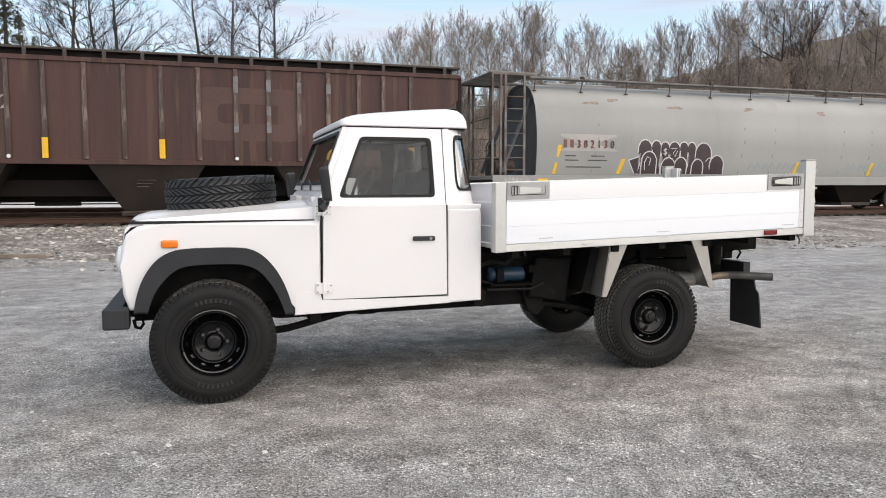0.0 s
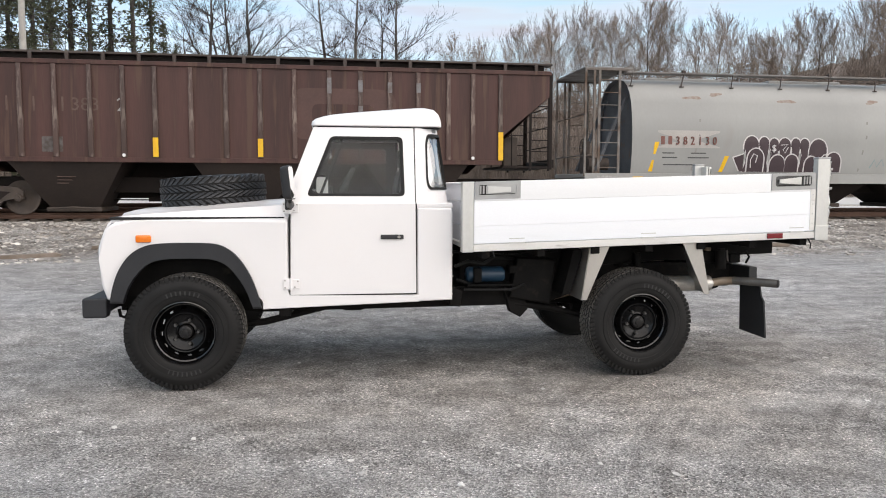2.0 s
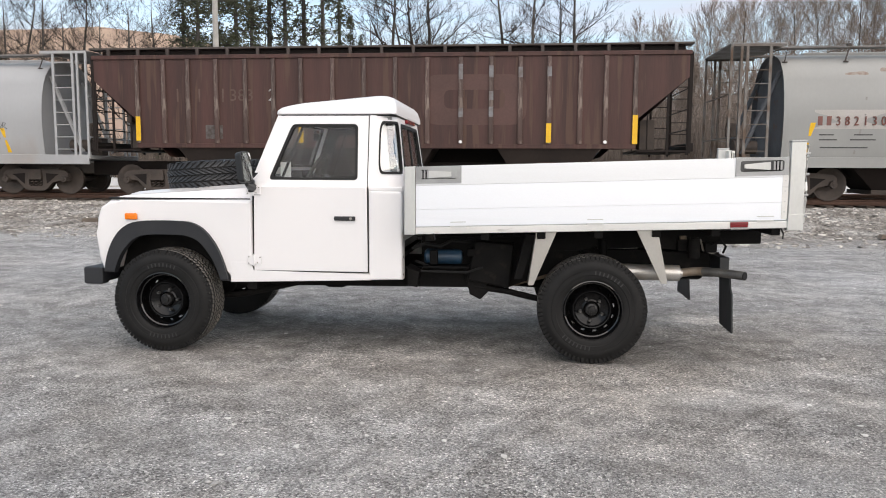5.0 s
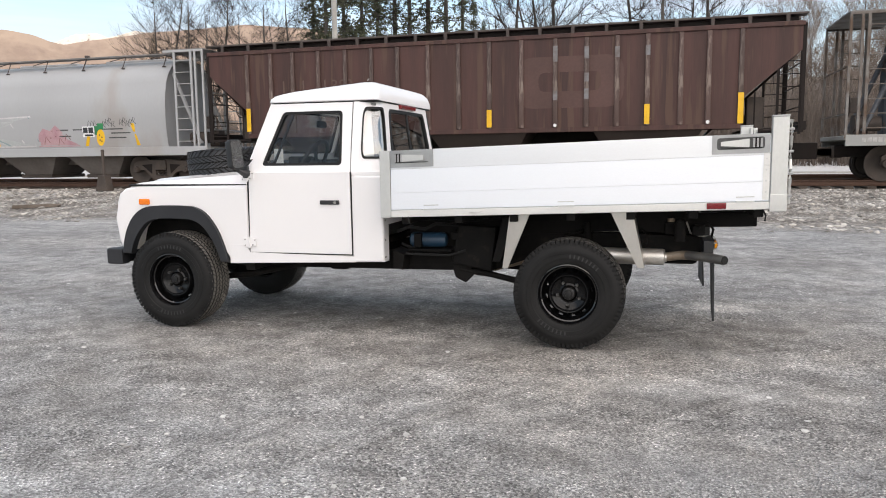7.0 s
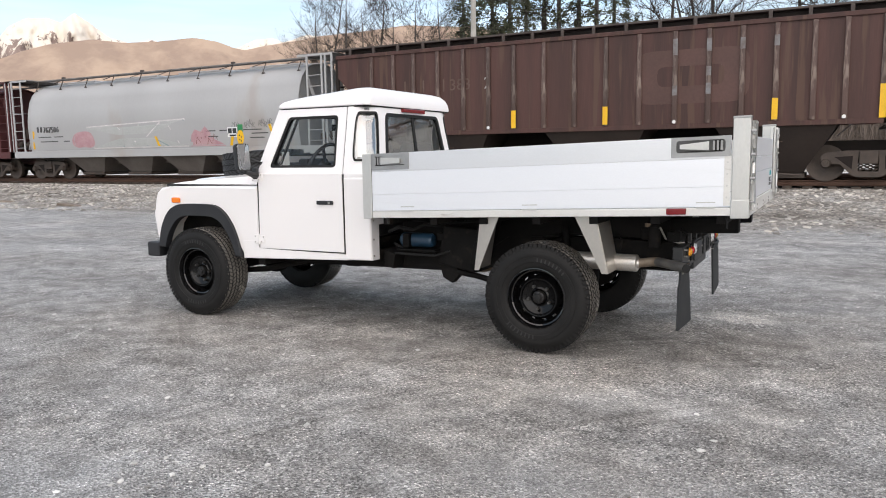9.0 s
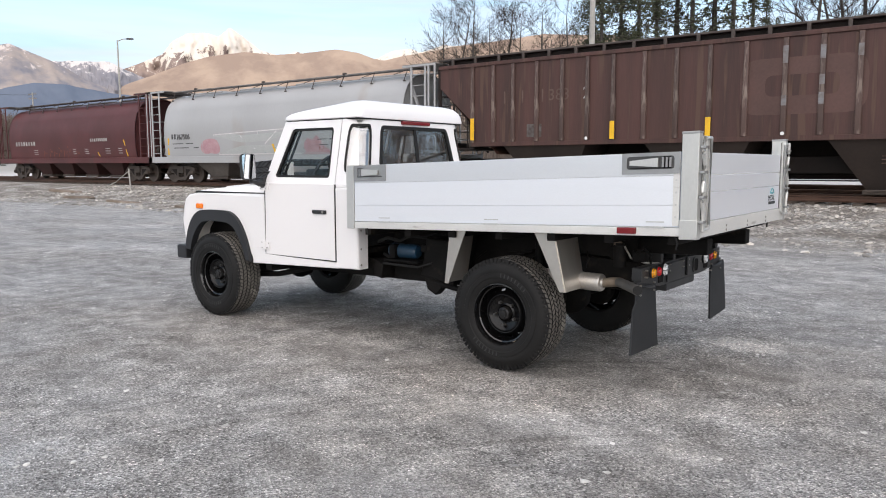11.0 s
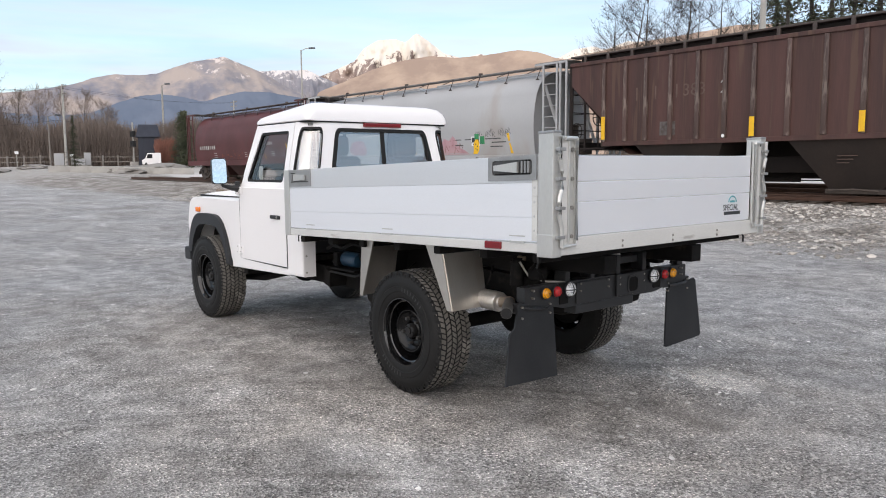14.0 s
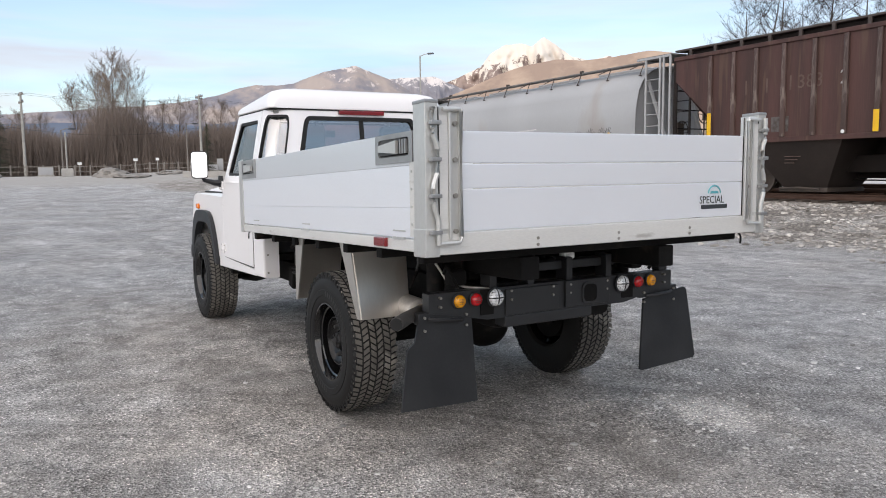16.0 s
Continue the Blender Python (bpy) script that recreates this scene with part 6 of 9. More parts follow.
# ---- wheels ----
def wheel_set():
    """A wheel that faces -y at the origin: rim, tyre, tread blocks, hub and nuts."""
    face = Euler((radians(90), 0, 0)).to_matrix().to_4x4()     # local z towards -y
    bm = bmesh.new()
    w = 0.128
    lathe(bm, [(0.200, -w + 0.02), (0.215, -w), (0.26, -w - 0.004), (0.315, -w - 0.004), (0.366, -w + 0.011), (0.3815, -w + 0.028), (0.3865, -w + 0.05), (0.3875, -0.04), (0.3875, 0.04), (0.3865, w - 0.05), (0.3815, w - 0.028),
               (0.366, w - 0.011), (0.340, w - 0.003), (0.332, w), (0.315, w + 0.004), (0.295, w + 0.001), (0.292, w + 0.005), (0.262, w + 0.005), (0.258, w + 0.001), (0.235, w), (0.215, w - 0.008), (0.203, w - 0.03)], 64, face)
    tyre = bm
    # tread blocks, five rows, with angled lugs on the shoulders
    verts, faces = [], []
    n = 72

    def block(th, dth, h0, h1, skew, r0, r1):
        k = len(verts)
        for r, sh in ((r0, 1.0), (r1, 0.88)):
            for a, h in ((-1, h0), (1, h0), (1, h1), (-1, h1)):
                ang = th + a * dth * sh + skew * (h - (h0 + h1) / 2)
                hh = (h0 + h1) / 2 + (h - (h0 + h1) / 2) * sh
                verts.append(face @ Vector((r * math.cos(ang), r * math.sin(ang), hh)))
        faces.extend([(k + 4, k + 5, k + 6, k + 7), (k, k + 1, k + 5, k + 4), (k + 1, k + 2, k + 6, k + 5), (k + 2, k + 3, k + 7, k + 6), (k + 3, k, k + 4, k + 7)])
    for k in range(n):
        th = k * math.tau / n
        wide = 0.0375 if k % 2 else 0.0335
        block(th, wide, 0.002, 0.037, 1.5, 0.380, 0.395)
        block(th + 0.02, wide, -0.037, -0.002, -1.5, 0.380, 0.395)
        block(th + 0.045, 0.0365, 0.041, 0.078, -1.2, 0.380, 0.394)
        block(th + 0.065, 0.0365, -0.078, -0.041, 1.2, 0.380, 0.394)
        block(th, 0.036, 0.081, 0.121 if k % 2 else 0.115, 0.9, 0.368, 0.390)
        block(th + 0.02, 0.036, -0.121 if k % 2 else -0.115, -0.081, -0.9, 0.368, 0.390)
        for f in (-1, 1):
            block(th + 0.006, 0.026 if k % 2 else 0.02, f * 0.115 - 0.006, f * 0.115 + 0.006, 0.0, 0.343 if k % 2 else 0.350, 0.376)
    road_v, road_f = list(verts), list(faces)
    verts.clear()
    faces.clear()
    for k in range(44):
        th = k * math.tau / 44
        block(th, 0.047, 0.004, 0.055, 4.2, 0.366, 0.397)
        block(th + 0.07, 0.047, -0.055, -0.004, -4.2, 0.366, 0.397)
        block(th + 0.07, 0.049, 0.062, 0.128 if k % 2 else 0.118, -2.4, 0.346, 0.390)
        block(th, 0.049, -0.128 if k % 2 else -0.118, -0.062, 2.4, 0.346, 0.390)
    mud = bpy.data.meshes.new("tread")
    mud.from_pydata(list(verts), [], list(faces))
    mud.materials.append(TREAD)
    verts, faces = road_v, road_f
    tread = bpy.data.meshes.new("tread")
    tread.from_pydata(verts, [], faces)
    tread.materials.append(TREAD_DUSTY)
    tread.materials.append(RUBBER)
    tread.polygons.foreach_set("material_index", [0 if k % 5 == 0 else 1 for k in range(len(faces))])
    base = bmesh.new()
    lathe(base, [(0.383, -0.100), (0.3878, -0.07), (0.3885, 0.0), (0.3878, 0.07), (0.383, 0.100)], 64, face)
    # pressed steel rim with a deep dish and hand holes
    bm = bmesh.new()
    lathe(bm, [(0.198, -0.11), (0.208, -0.10), (0.200, -0.05), (0.198, 0.03), (0.202, 0.075), (0.210, 0.098), (0.2185, 0.112), (0.2185, 0.123), (0.211, 0.124), (0.206, 0.112), (0.201, 0.096), (0.199, 0.085), (0.191, 0.080), (0.188, 0.03), (0.184, 0.008), (0.168, 0.004)], 48, face)
    rim_bm = bm
    disc = bmesh.new()
    n2 = 10
    ring_o, ring_m, ring_i = [], [], []
    prof = [(0.184, 0.010), (0.173, 0.018), (0.157, 0.034), (0.147, 0.056), (0.141, 0.068), (0.136, 0.072), (0.130, 0.071), (0.126, 0.062), (0.116, 0.050), (0.070, 0.038), (0.058, 0.044), (0.0, 0.044)]
    rows = []
    seg = 72
    for r, h in prof:
        rows.append([disc.verts.new(face @ Vector((r * math.cos(a * math.tau / seg), r * math.sin(a * math.tau / seg), h))) for a in range(seg)])
    for j, (a, c) in enumerate(zip(rows, rows[1:])):
        for k in range(seg):
            if j == 1 and k % 6 < 2:
                continue                                     # hand holes
            if r == 0.0 and j == len(prof) - 2:
                continue
            disc.faces.new((a[k], a[(k + 1) % seg], c[(k + 1) % seg], c[k]))
    bmesh.ops.remove_doubles(disc, verts=disc.verts, dist=1e-5)
    hub = bmesh.new()
    lathe(hub, [(0.047, 0.038), (0.046, 0.060), (0.042, 0.069), (0.036, 0.071), (0.025, 0.072), (0.023, 0.081), (0.0, 0.082)], 28, face)
    for k in range(5):
        a = k * math.tau / 5 + 0.3
        rod(hub, face @ Vector((0.037 * math.cos(a), 0.037 * math.sin(a), 0.066)), face @ Vector((0.037 * math.cos(a), 0.037 * math.sin(a), 0.077)), 0.006, n=6)
    nut = bmesh.new()
    rod(nut, face @ Vector((0.0825, 0, 0.038)), face @ Vector((0.0825, 0, 0.066)), 0.0135, 0.0105, n=6)
    drum = bmesh.new()
    lathe(drum, [(0.0, 0.0), (0.15, 0.0), (0.155, -0.01), (0.155, -0.09), (0.06, -0.11), (0.0, -0.11)], 28, face)
    bars = bmesh.new()
    for c0, k0 in ((90, 8),):
        for k in range(k0):
            a = radians(c0 + (k - (k0 - 1) / 2) * 6.2)
            for r0, r1, da in ((0.262, 0.29, 0.036),):
                p = [face @ Vector((r * math.cos(a + s * da / 2), r * math.sin(a + s * da / 2), w + 0.0065)) for r, s in ((r0, -1), (r0, 1), (r1, 1), (r1, -1))]
                bars.faces.new([bars.verts.new(x) for x in p])
    return tyre, tread, mud, base, rim_bm, disc, hub, nut, drum, bars


ty, tread, mud_tread, treadb, rimb, disc, hubb, nutb, drumb, barsb = wheel_set()
DISC_BLACK = mat("satin_black_disc", (0.004, 0.004, 0.0045), (0.006, 0.006, 0.0065), 0.22, spec=0.28, scale=5, fine=140, bump=0.02, rough_var=0.04)
HUB_BLACK = mat("greasy_black_hub", (0.009, 0.009, 0.0095), (0.016, 0.015, 0.015), 0.35, spec=0.4, scale=30, fine=160, bump=0.2, depth=0.001)
DUST_RUBBER = mat("groove_rubber", (0.012, 0.0115, 0.011), (0.02, 0.019, 0.018), 0.9, scale=7, fine=60, bump=0.1)
LETTER_RUBBER = mat("raised_sidewall_rubber", (0.024, 0.024, 0.0245), None, 0.6, bump=0.0)
first = part("wheel", rimb, BLACK, TRUCK, "black pressed steel wheel with an all-terrain tyre")
first.location = (0, -HALF_TRACK, TR)
kids = [part("tyre", ty, RUBBER, first), piece("tread", tread, first), part("tread_groove", treadb, DUST_RUBBER, first, "dark tread grooves"), part("wheel_disc", disc, DISC_BLACK, first), part("hub", hubb, HUB_BLACK, first), part("brake_drum", drumb, CHASSIS, first), part("sidewall_marking", barsb, LETTER_RUBBER, first, smooth=0)]
kids.append(piece("sidewall_marking", kids[-1].data, first, Matrix.Rotation(math.pi, 4, "Y")))
nuts = part("wheel_nut", nutb, NUT, first)
for k in range(1, 5):
    kids.append(piece("wheel_nut", nuts.data, first, Matrix.Rotation(k * math.tau / 5, 4, "Y")))
kids.append(nuts)
for x, y, turn, spin in ((0.0, HALF_TRACK, 180, 40), (3.226, -HALF_TRACK, 0, 25), (3.226, HALF_TRACK, 180, 70)):
    w = piece("wheel", first.data, TRUCK, pose(x, y, TR, 0, 0, turn) @ Matrix.Rotation(radians(spin), 4, "Y"))
    tagged(w, "black pressed steel wheel with an all-terrain tyre")
    for k in kids:
        piece(k.name.split(".")[0], k.data, w, k.matrix_basis)

# the spare lies on the bonnet, and could be lifted off
SPARE = thing("spare_wheel", "spare wheel with a chunky black tyre lying on the white bonnet", "spare wheel", at=(0.085, 0.0, 1.345))
SPARE.rotation_euler = (0, radians(-3.6), 0)
for k in (first, *kids):
    if k.name.startswith(("hub", "brake_drum", "tread_groove")):
        continue
    o = piece("rim" if k is first else k.name.split(".")[0], mud_tread if k.data is tread else k.data, SPARE, Euler((radians(90), 0, 0)).to_matrix().to_4x4() @ Matrix.Diagonal((1, 0.9, 1, 1)) @ (k.matrix_basis if k is not first else Matrix()))
part("carrier_plate", box(-0.14, 0.14, -0.14, 0.14, -0.125, -0.02, b=0.02), BLACK_STEEL, SPARE)


# ---- chassis ----
def rake(x, z):
    """The bed stands a little nose-down on the chassis."""
    return z + 0.031 * (x - 1.95)


def build_chassis():
    for s in (-1, 1):
        part("chassis_rail", prism(bmesh.new(), [(-0.5, 0.50), (0.25, 0.50), (0.45, 0.47), (2.6, 0.49), (2.9, 0.60), (3.55, 0.62), (4.20, 0.66), (4.20, 0.78), (3.5, 0.80), (2.8, 0.78), (2.5, 0.64), (0.5, 0.62), (0.2, 0.66), (-0.5, 0.66)], s * 0.40, s * 0.48, 0.01), CHASSIS, TRUCK)
        part("outrigger", prism(bmesh.new(), [(1.84, 0.52), (1.92, 0.50), (1.94, 0.62), (1.84, 0.66)], s * 0.64, s * 0.42, 0.01), CHASSIS, TRUCK)
        part("bulkhead_outrigger", box(0.62, 0.70, s * 0.76, s * 0.42, 0.48, 0.62, b=0.01), CHASSIS, TRUCK)
        bm = bmesh.new()
        tube(bm, [(2.36, s * 0.52, 0.50), (2.6, s * 0.52, 0.47), (3.0, s * 0.52, 0.38), (3.2, s * 0.52, 0.36)], 0.024, 8)
        part("trailing_arm", bm, CHASSIS, TRUCK)
        part("arm_bracket", prism(bmesh.new(), [(2.26, 0.66), (2.42, 0.66), (2.46, 0.46), (2.40, 0.40), (2.32, 0.44)], s * 0.54, s * 0.46, 0.008), CHASSIS, TRUCK)
        bm = bmesh.new()
        tube(bm, [(0.05, s * 0.50, 0.36), (0.5, s * 0.50, 0.40), (0.95, s * 0.46, 0.50)], 0.026, 8)
        part("radius_arm", bm, CHASSIS, TRUCK)
        for xa in (0.0, 3.226):
            bm = bmesh.new()
            tube(bm, [(xa + 0.06 * math.cos(a * 0.7), s * 0.50 + 0.06 * math.sin(a * 0.7), 0.45 + a * 0.0068) for a in range(56)], 0.012, 5)
            part("coil_spring", bm, CHASSIS, TRUCK)
            rodm = rod(bmesh.new(), (xa + 0.14, s * 0.56, 0.36), (xa + 0.10, s * 0.52, 0.88), 0.028, n=10)
            part("damper", rodm, CHASSIS, TRUCK)
    for xa, off in ((0.0, 0.22), (3.226, 0.16)):
        bm = bmesh.new()
        rod(bm, (xa, -0.66, TR), (xa, 0.66, TR), 0.048, n=14)
        ax = part("axle", bm, CHASSIS, TRUCK)
        m = Matrix.Translation((xa, off, TR)) @ Euler((0, radians(90), 0)).to_matrix().to_4x4()
        bm = bmesh.new()
        lathe(bm, [(0.0, 0.15), (0.08, 0.14), (0.13, 0.09), (0.155, 0.02), (0.155, -0.02), (0.12, -0.08), (0.06, -0.2), (0.0, -0.2)], 22, m)
        part("differential", bm, CHASSIS, ax)
    bm = bmesh.new()
    rod(bm, (1.35, 0.10, 0.55), (3.05, 0.14, 0.42), 0.038, n=12)
    rod(bm, (0.15, 0.20, 0.42), (0.95, 0.12, 0.52), 0.03, n=12)
    part("propshaft", bm, CHASSIS, TRUCK)
    bm = bmesh.new()
    bx(bm, 0.75, 1.45, -0.20, 0.22, 0.46, 0.78, 0.05)
    bx(bm, 1.05, 1.25, -0.12, 0.34, 0.40, 0.6, 0.04)
    part("gearbox", bm, CHASSIS, TRUCK)
    part("engine", box(-0.35, 0.62, -0.28, 0.28, 0.52, 1.08, b=0.05), CHASSIS, TRUCK)
    part("fuel_tank", box(3.72, 4.12, -0.36, 0.40, 0.56, 0.80, b=0.04), CHASSIS, TRUCK)
    part("battery_box", box(1.98, 2.55, 0.48, 0.80, 0.56, 0.82, b=0.02), CHASSIS, TRUCK)
    for x in (1.95, 2.75, 3.6):
        part("crossmember", box(x, x + 0.09, -0.42, 0.42, 0.56, 0.68, b=0.01), CHASSIS, TRUCK)
    # blue canister, hoses and brackets behind the cab
    bm = bmesh.new()
    m = Matrix.Translation((1.97, -0.57, 0.735)) @ Euler((0, radians(90), 0)).to_matrix().to_4x4()
    lathe(bm, [(0.0, 0.0), (0.044, 0.004), (0.058, 0.02), (0.058, 0.27), (0.046, 0.29), (0.0, 0.295)], 20, m)
    part("canister", bm, BLUE, TRUCK, "blue pump canister under the bed")
    for pts, r in (([(1.88, -0.62, 0.80), (1.98, -0.63, 0.84), (2.10, -0.62, 0.82), (2.18, -0.58, 0.86), (2.4, -0.5, 0.84)], 0.014), ([(1.9, -0.58, 0.70), (2.02, -0.60, 0.66), (2.2, -0.60, 0.65), (2.45, -0.52, 0.68)], 0.011),
                   ([(1.88, -0.5, 0.9), (2.3, -0.52, 0.87), (2.7, -0.5, 0.9)], 0.012), ([(1.95, -0.64, 0.63), (2.3, -0.64, 0.625), (2.42, -0.6, 0.66)], 0.010)):
        part("hose", tube(bmesh.new(), pts, r, 6), GASKET, TRUCK)
    bm = bmesh.new()
    bx(bm, 2.02, 2.08, -0.655, -0.56, 0.68, 0.79, 0.01)
    bx(bm, 1.97, 2.32, -0.66, -0.46, 0.655, 0.672, 0.004)
    bx(bm, 2.30, 2.38, -0.60, -0.5, 0.74, 0.80, 0.012)
    part("pump_bracket", bm, CHASSIS, TRUCK)
    part("side_box", prism(bmesh.new(), [(2.30, 0.56), (2.62, 0.50), (2.66, 0.84), (2.36, 0.86)], -0.60, -0.36, 0.02), CHASSIS, TRUCK)
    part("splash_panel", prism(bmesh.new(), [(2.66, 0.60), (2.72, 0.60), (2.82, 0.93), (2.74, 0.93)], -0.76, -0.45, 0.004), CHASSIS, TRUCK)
    # air tanks, brake lines, wiring and brackets in the dark under the bed
    for x, y, r, l in ((2.75, 0.30, 0.09, 0.42), (3.62, 0.52, 0.08, 0.36)):
        part("air_tank", rod(bmesh.new(), (x, y, 0.74), (x + l, y, 0.74), r, n=16), CHASSIS, TRUCK)
    for pts in ([(1.95, -0.40, 0.66), (2.5, -0.43, 0.655), (2.9, -0.41, 0.79), (3.6, -0.41, 0.81)], [(3.0, -0.38, 0.5), (3.15, -0.2, 0.52), (3.2, 0.1, 0.5)], [(4.02, -0.62, 0.90), (4.05, -0.58, 0.82), (4.12, -0.52, 0.79), (4.18, -0.42, 0.78)]):
        part("brake_line", tube(bmesh.new(), pts, 0.007, 5), STEEL, TRUCK)
    for x, y in ((3.92, -0.50), (3.98, -0.40), (3.90, 0.46)):
        v = part("valve_block", box(x - 0.045, x + 0.045, y - 0.04, y + 0.04, 0.80, 0.89, b=0.012), CHASSIS, TRUCK)
        part("valve_cap", rod(bmesh.new(), (x, y, 0.89), (x, y, 0.915), 0.028, n=10), PIPE_RUST, v)
    # added dark sheets that stand for the black shade beneath the bed
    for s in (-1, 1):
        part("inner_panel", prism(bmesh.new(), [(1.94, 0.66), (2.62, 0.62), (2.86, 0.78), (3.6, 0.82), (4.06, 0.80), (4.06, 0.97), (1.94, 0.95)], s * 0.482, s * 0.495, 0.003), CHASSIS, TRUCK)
    # exhaust: box, cone and tail pipe
    bm = bmesh.new()
    m = Matrix.Translation((3.37, -0.60, 0.65)) @ Euler((0, radians(90), radians(-4))).to_matrix().to_4x4()
    lathe(bm, [(0.0, 0.0), (0.036, 0.0), (0.059, 0.02), (0.059, 0.50), (0.055, 0.507), (0.034, 0.512), (0.032, 0.525)], 24, m)
    part("exhaust_box", bm, mat("silencer_steel", (0.66, 0.64, 0.61), (0.52, 0.49, 0.45), 0.38, 0.75, scale=6, fine=90, bump=0.05), TRUCK, "dull steel exhaust silencer")
    part("exhaust_joint", tube(bmesh.new(), [(3.875, -0.632, 0.65), (3.98, -0.655, 0.668), (4.04, -0.72, 0.678)], 0.031, 12), PIPE_RUST, TRUCK, "rusty exhaust joint")
    part("tail_pipe", tube(bmesh.new(), [(4.03, -0.71, 0.677), (4.14, -0.83, 0.68), (4.25, -0.945, 0.678)], 0.031, 14), PIPE_DARK, TRUCK)
    # dark disc painted in for the shade inside the pipe
    part("pipe_mouth", rod(bmesh.new(), (4.249, -0.944, 0.678), (4.254, -0.9495, 0.678), 0.0285, n=14), GASKET, TRUCK)
    part("exhaust_hanger", tube(bmesh.new(), [(3.75, -0.62, 0.74), (3.76, -0.6, 0.80), (3.72, -0.55, 0.84)], 0.008, 5), CHASSIS, TRUCK)
    part("front_pipe", tube(bmesh.new(), [(0.6, -0.30, 0.5), (1.6, -0.34, 0.50), (2.6, -0.36, 0.50), (3.0, -0.45, 0.62), (3.25, -0.56, 0.70), (3.45, -0.60, 0.651)], 0.028, 8), PIPE_RUST, TRUCK)


build_chassis()


# ---- dropside bed ----
def rk(x, y, z):
    return (x, y, rake(x, z))


def rbox(bm, x0, x1, y0, y1, z0, z1, b=0.0):
    t = bx(bmesh.new(), x0, x1, y0, y1, z0, z1, b)
    for v in t.verts:
        v.co.z = rake(v.co.x, v.co.z)
    me = bpy.data.meshes.new("tmp")
    t.to_mesh(me)
    t.free()
    bm.from_mesh(me)
    bpy.data.meshes.remove(me)
    return bm


def build_bed():
    bed = part("bed_floor", rbox(bmesh.new(), 1.90, 4.56, -0.955, 0.955, 0.955, 0.985, 0.004), ALU_SILL, TRUCK)
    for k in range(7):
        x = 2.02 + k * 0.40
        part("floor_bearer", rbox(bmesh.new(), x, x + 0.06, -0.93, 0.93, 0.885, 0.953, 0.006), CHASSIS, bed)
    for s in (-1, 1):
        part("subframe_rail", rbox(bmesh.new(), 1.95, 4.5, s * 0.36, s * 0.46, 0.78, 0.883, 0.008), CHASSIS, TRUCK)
        # outer rail below the dropside
        part("edge_rail", rbox(bmesh.new(), 1.955, 4.53, s * 0.945, s * 0.978, 0.938, 0.988, 0.006), ALU_SILL, TRUCK)
        # dropside of three planks
        planks = ((0.994, 1.1144), (1.1148, 1.2849), (1.2853, 1.42))
        sd = None
        for j, (za, zb) in enumerate(planks):
            p = part("dropside" if sd is None else "plank", rbox(bmesh.new(), 1.958, 4.498, s * 0.952, s * 0.976, za, zb, 0.0025), ALU_TOP if j == 2 else ALU, sd or TRUCK, "aluminium dropside of three planks" if sd is None else "")
            sd = sd or p
        part("backing_strip", rbox(bmesh.new(), 1.96, 4.495, s * 0.946, s * 0.9515, 1.0, 1.415), ALU_FRAME, sd)
        part("end_cap", rbox(bmesh.new(), 4.462, 4.500, s * 0.9765, s * 0.979, 1.0, 1.30), ALU_SILL, sd)
        bm = bmesh.new()
        for z in (1.05, 1.12, 1.19, 1.26):
            rod(bm, (4.48, s * 0.978, rake(4.48, z)), (4.48, s * 0.982, rake(4.48, z)), 0.006, n=6)
        part("rivet", bm, ALU_FRAME, sd)
        # latch recesses and levers
        for xa, xb, flip in ((1.960, 2.282, 1), (4.150, 4.496, -1)):
            out = [(xa, 1.298), (xb, 1.298), (xb, 1.4195), (xa, 1.4195)]
            inn = rounded([(xa + 0.03, 1.325), (xb - 0.03, 1.325), (xb - 0.03, 1.40), (xa + 0.03, 1.40)], 0.02)
            fn = lambda u, v, d, s=s: (u, s * (0.977 - d), rake(u, v))
            l = part("latch_frame", ring_panel(bmesh.new(), out, inn, fn, -0.006, 0.0), LATCH_STEEL, sd, "galvanised latch recess")
            # the rear pockets are painted dark for the shade of a recess
            part("latch_pocket", filled(bmesh.new(), inn, lambda u, v, d, s=s: (u, s * 0.9775, rake(u, v)), 0, 2), LATCH_STEEL if flip > 0 else LATCH_SHADE, sd)
            mid = (xa + xb) / 2
            bm = bmesh.new()
            prism(bm, [(mid - 0.12, 1.350), (mid + 0.05, 1.336), (mid + 0.05, 1.390), (mid - 0.12, 1.376)] if flip < 0 else [(mid - 0.07, 1.338), (mid + 0.09, 1.345), (mid + 0.09, 1.378), (mid - 0.07, 1.388)], s * 0.980, s * 0.996, 0.004, rk)
            part("latch_lever", bm, ALU_FRAME, sd)
            # a dark strip below the lever stands for its shadow
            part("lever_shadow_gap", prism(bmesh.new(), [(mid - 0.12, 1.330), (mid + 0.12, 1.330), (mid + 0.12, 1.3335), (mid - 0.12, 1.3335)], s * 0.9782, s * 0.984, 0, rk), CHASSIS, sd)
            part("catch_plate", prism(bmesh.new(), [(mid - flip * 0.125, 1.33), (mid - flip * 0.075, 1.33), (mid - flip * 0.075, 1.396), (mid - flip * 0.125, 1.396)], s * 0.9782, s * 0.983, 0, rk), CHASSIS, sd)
            bm = bmesh.new()
            ex = mid + (0.10 if flip < 0 else -0.10)
            for dx in (-0.022, 0.0, 0.022):
                rbox(bm, ex + dx - 0.006, ex + dx + 0.006, s * 0.979, s * 0.990, 1.335, 1.392)
            part("latch_catch", bm, LATCH_STEEL, sd)
        # hinges along the foot
        for x in (2.26, 3.22, 4.36):
            bm = bmesh.new()
            rbox(bm, x - 0.055, x + 0.055, s * 0.976, s * 0.980, 1.018, 1.024)
            rbox(bm, x - 0.055, x + 0.055, s * 0.977, s * 0.983, 0.986, 0.995)
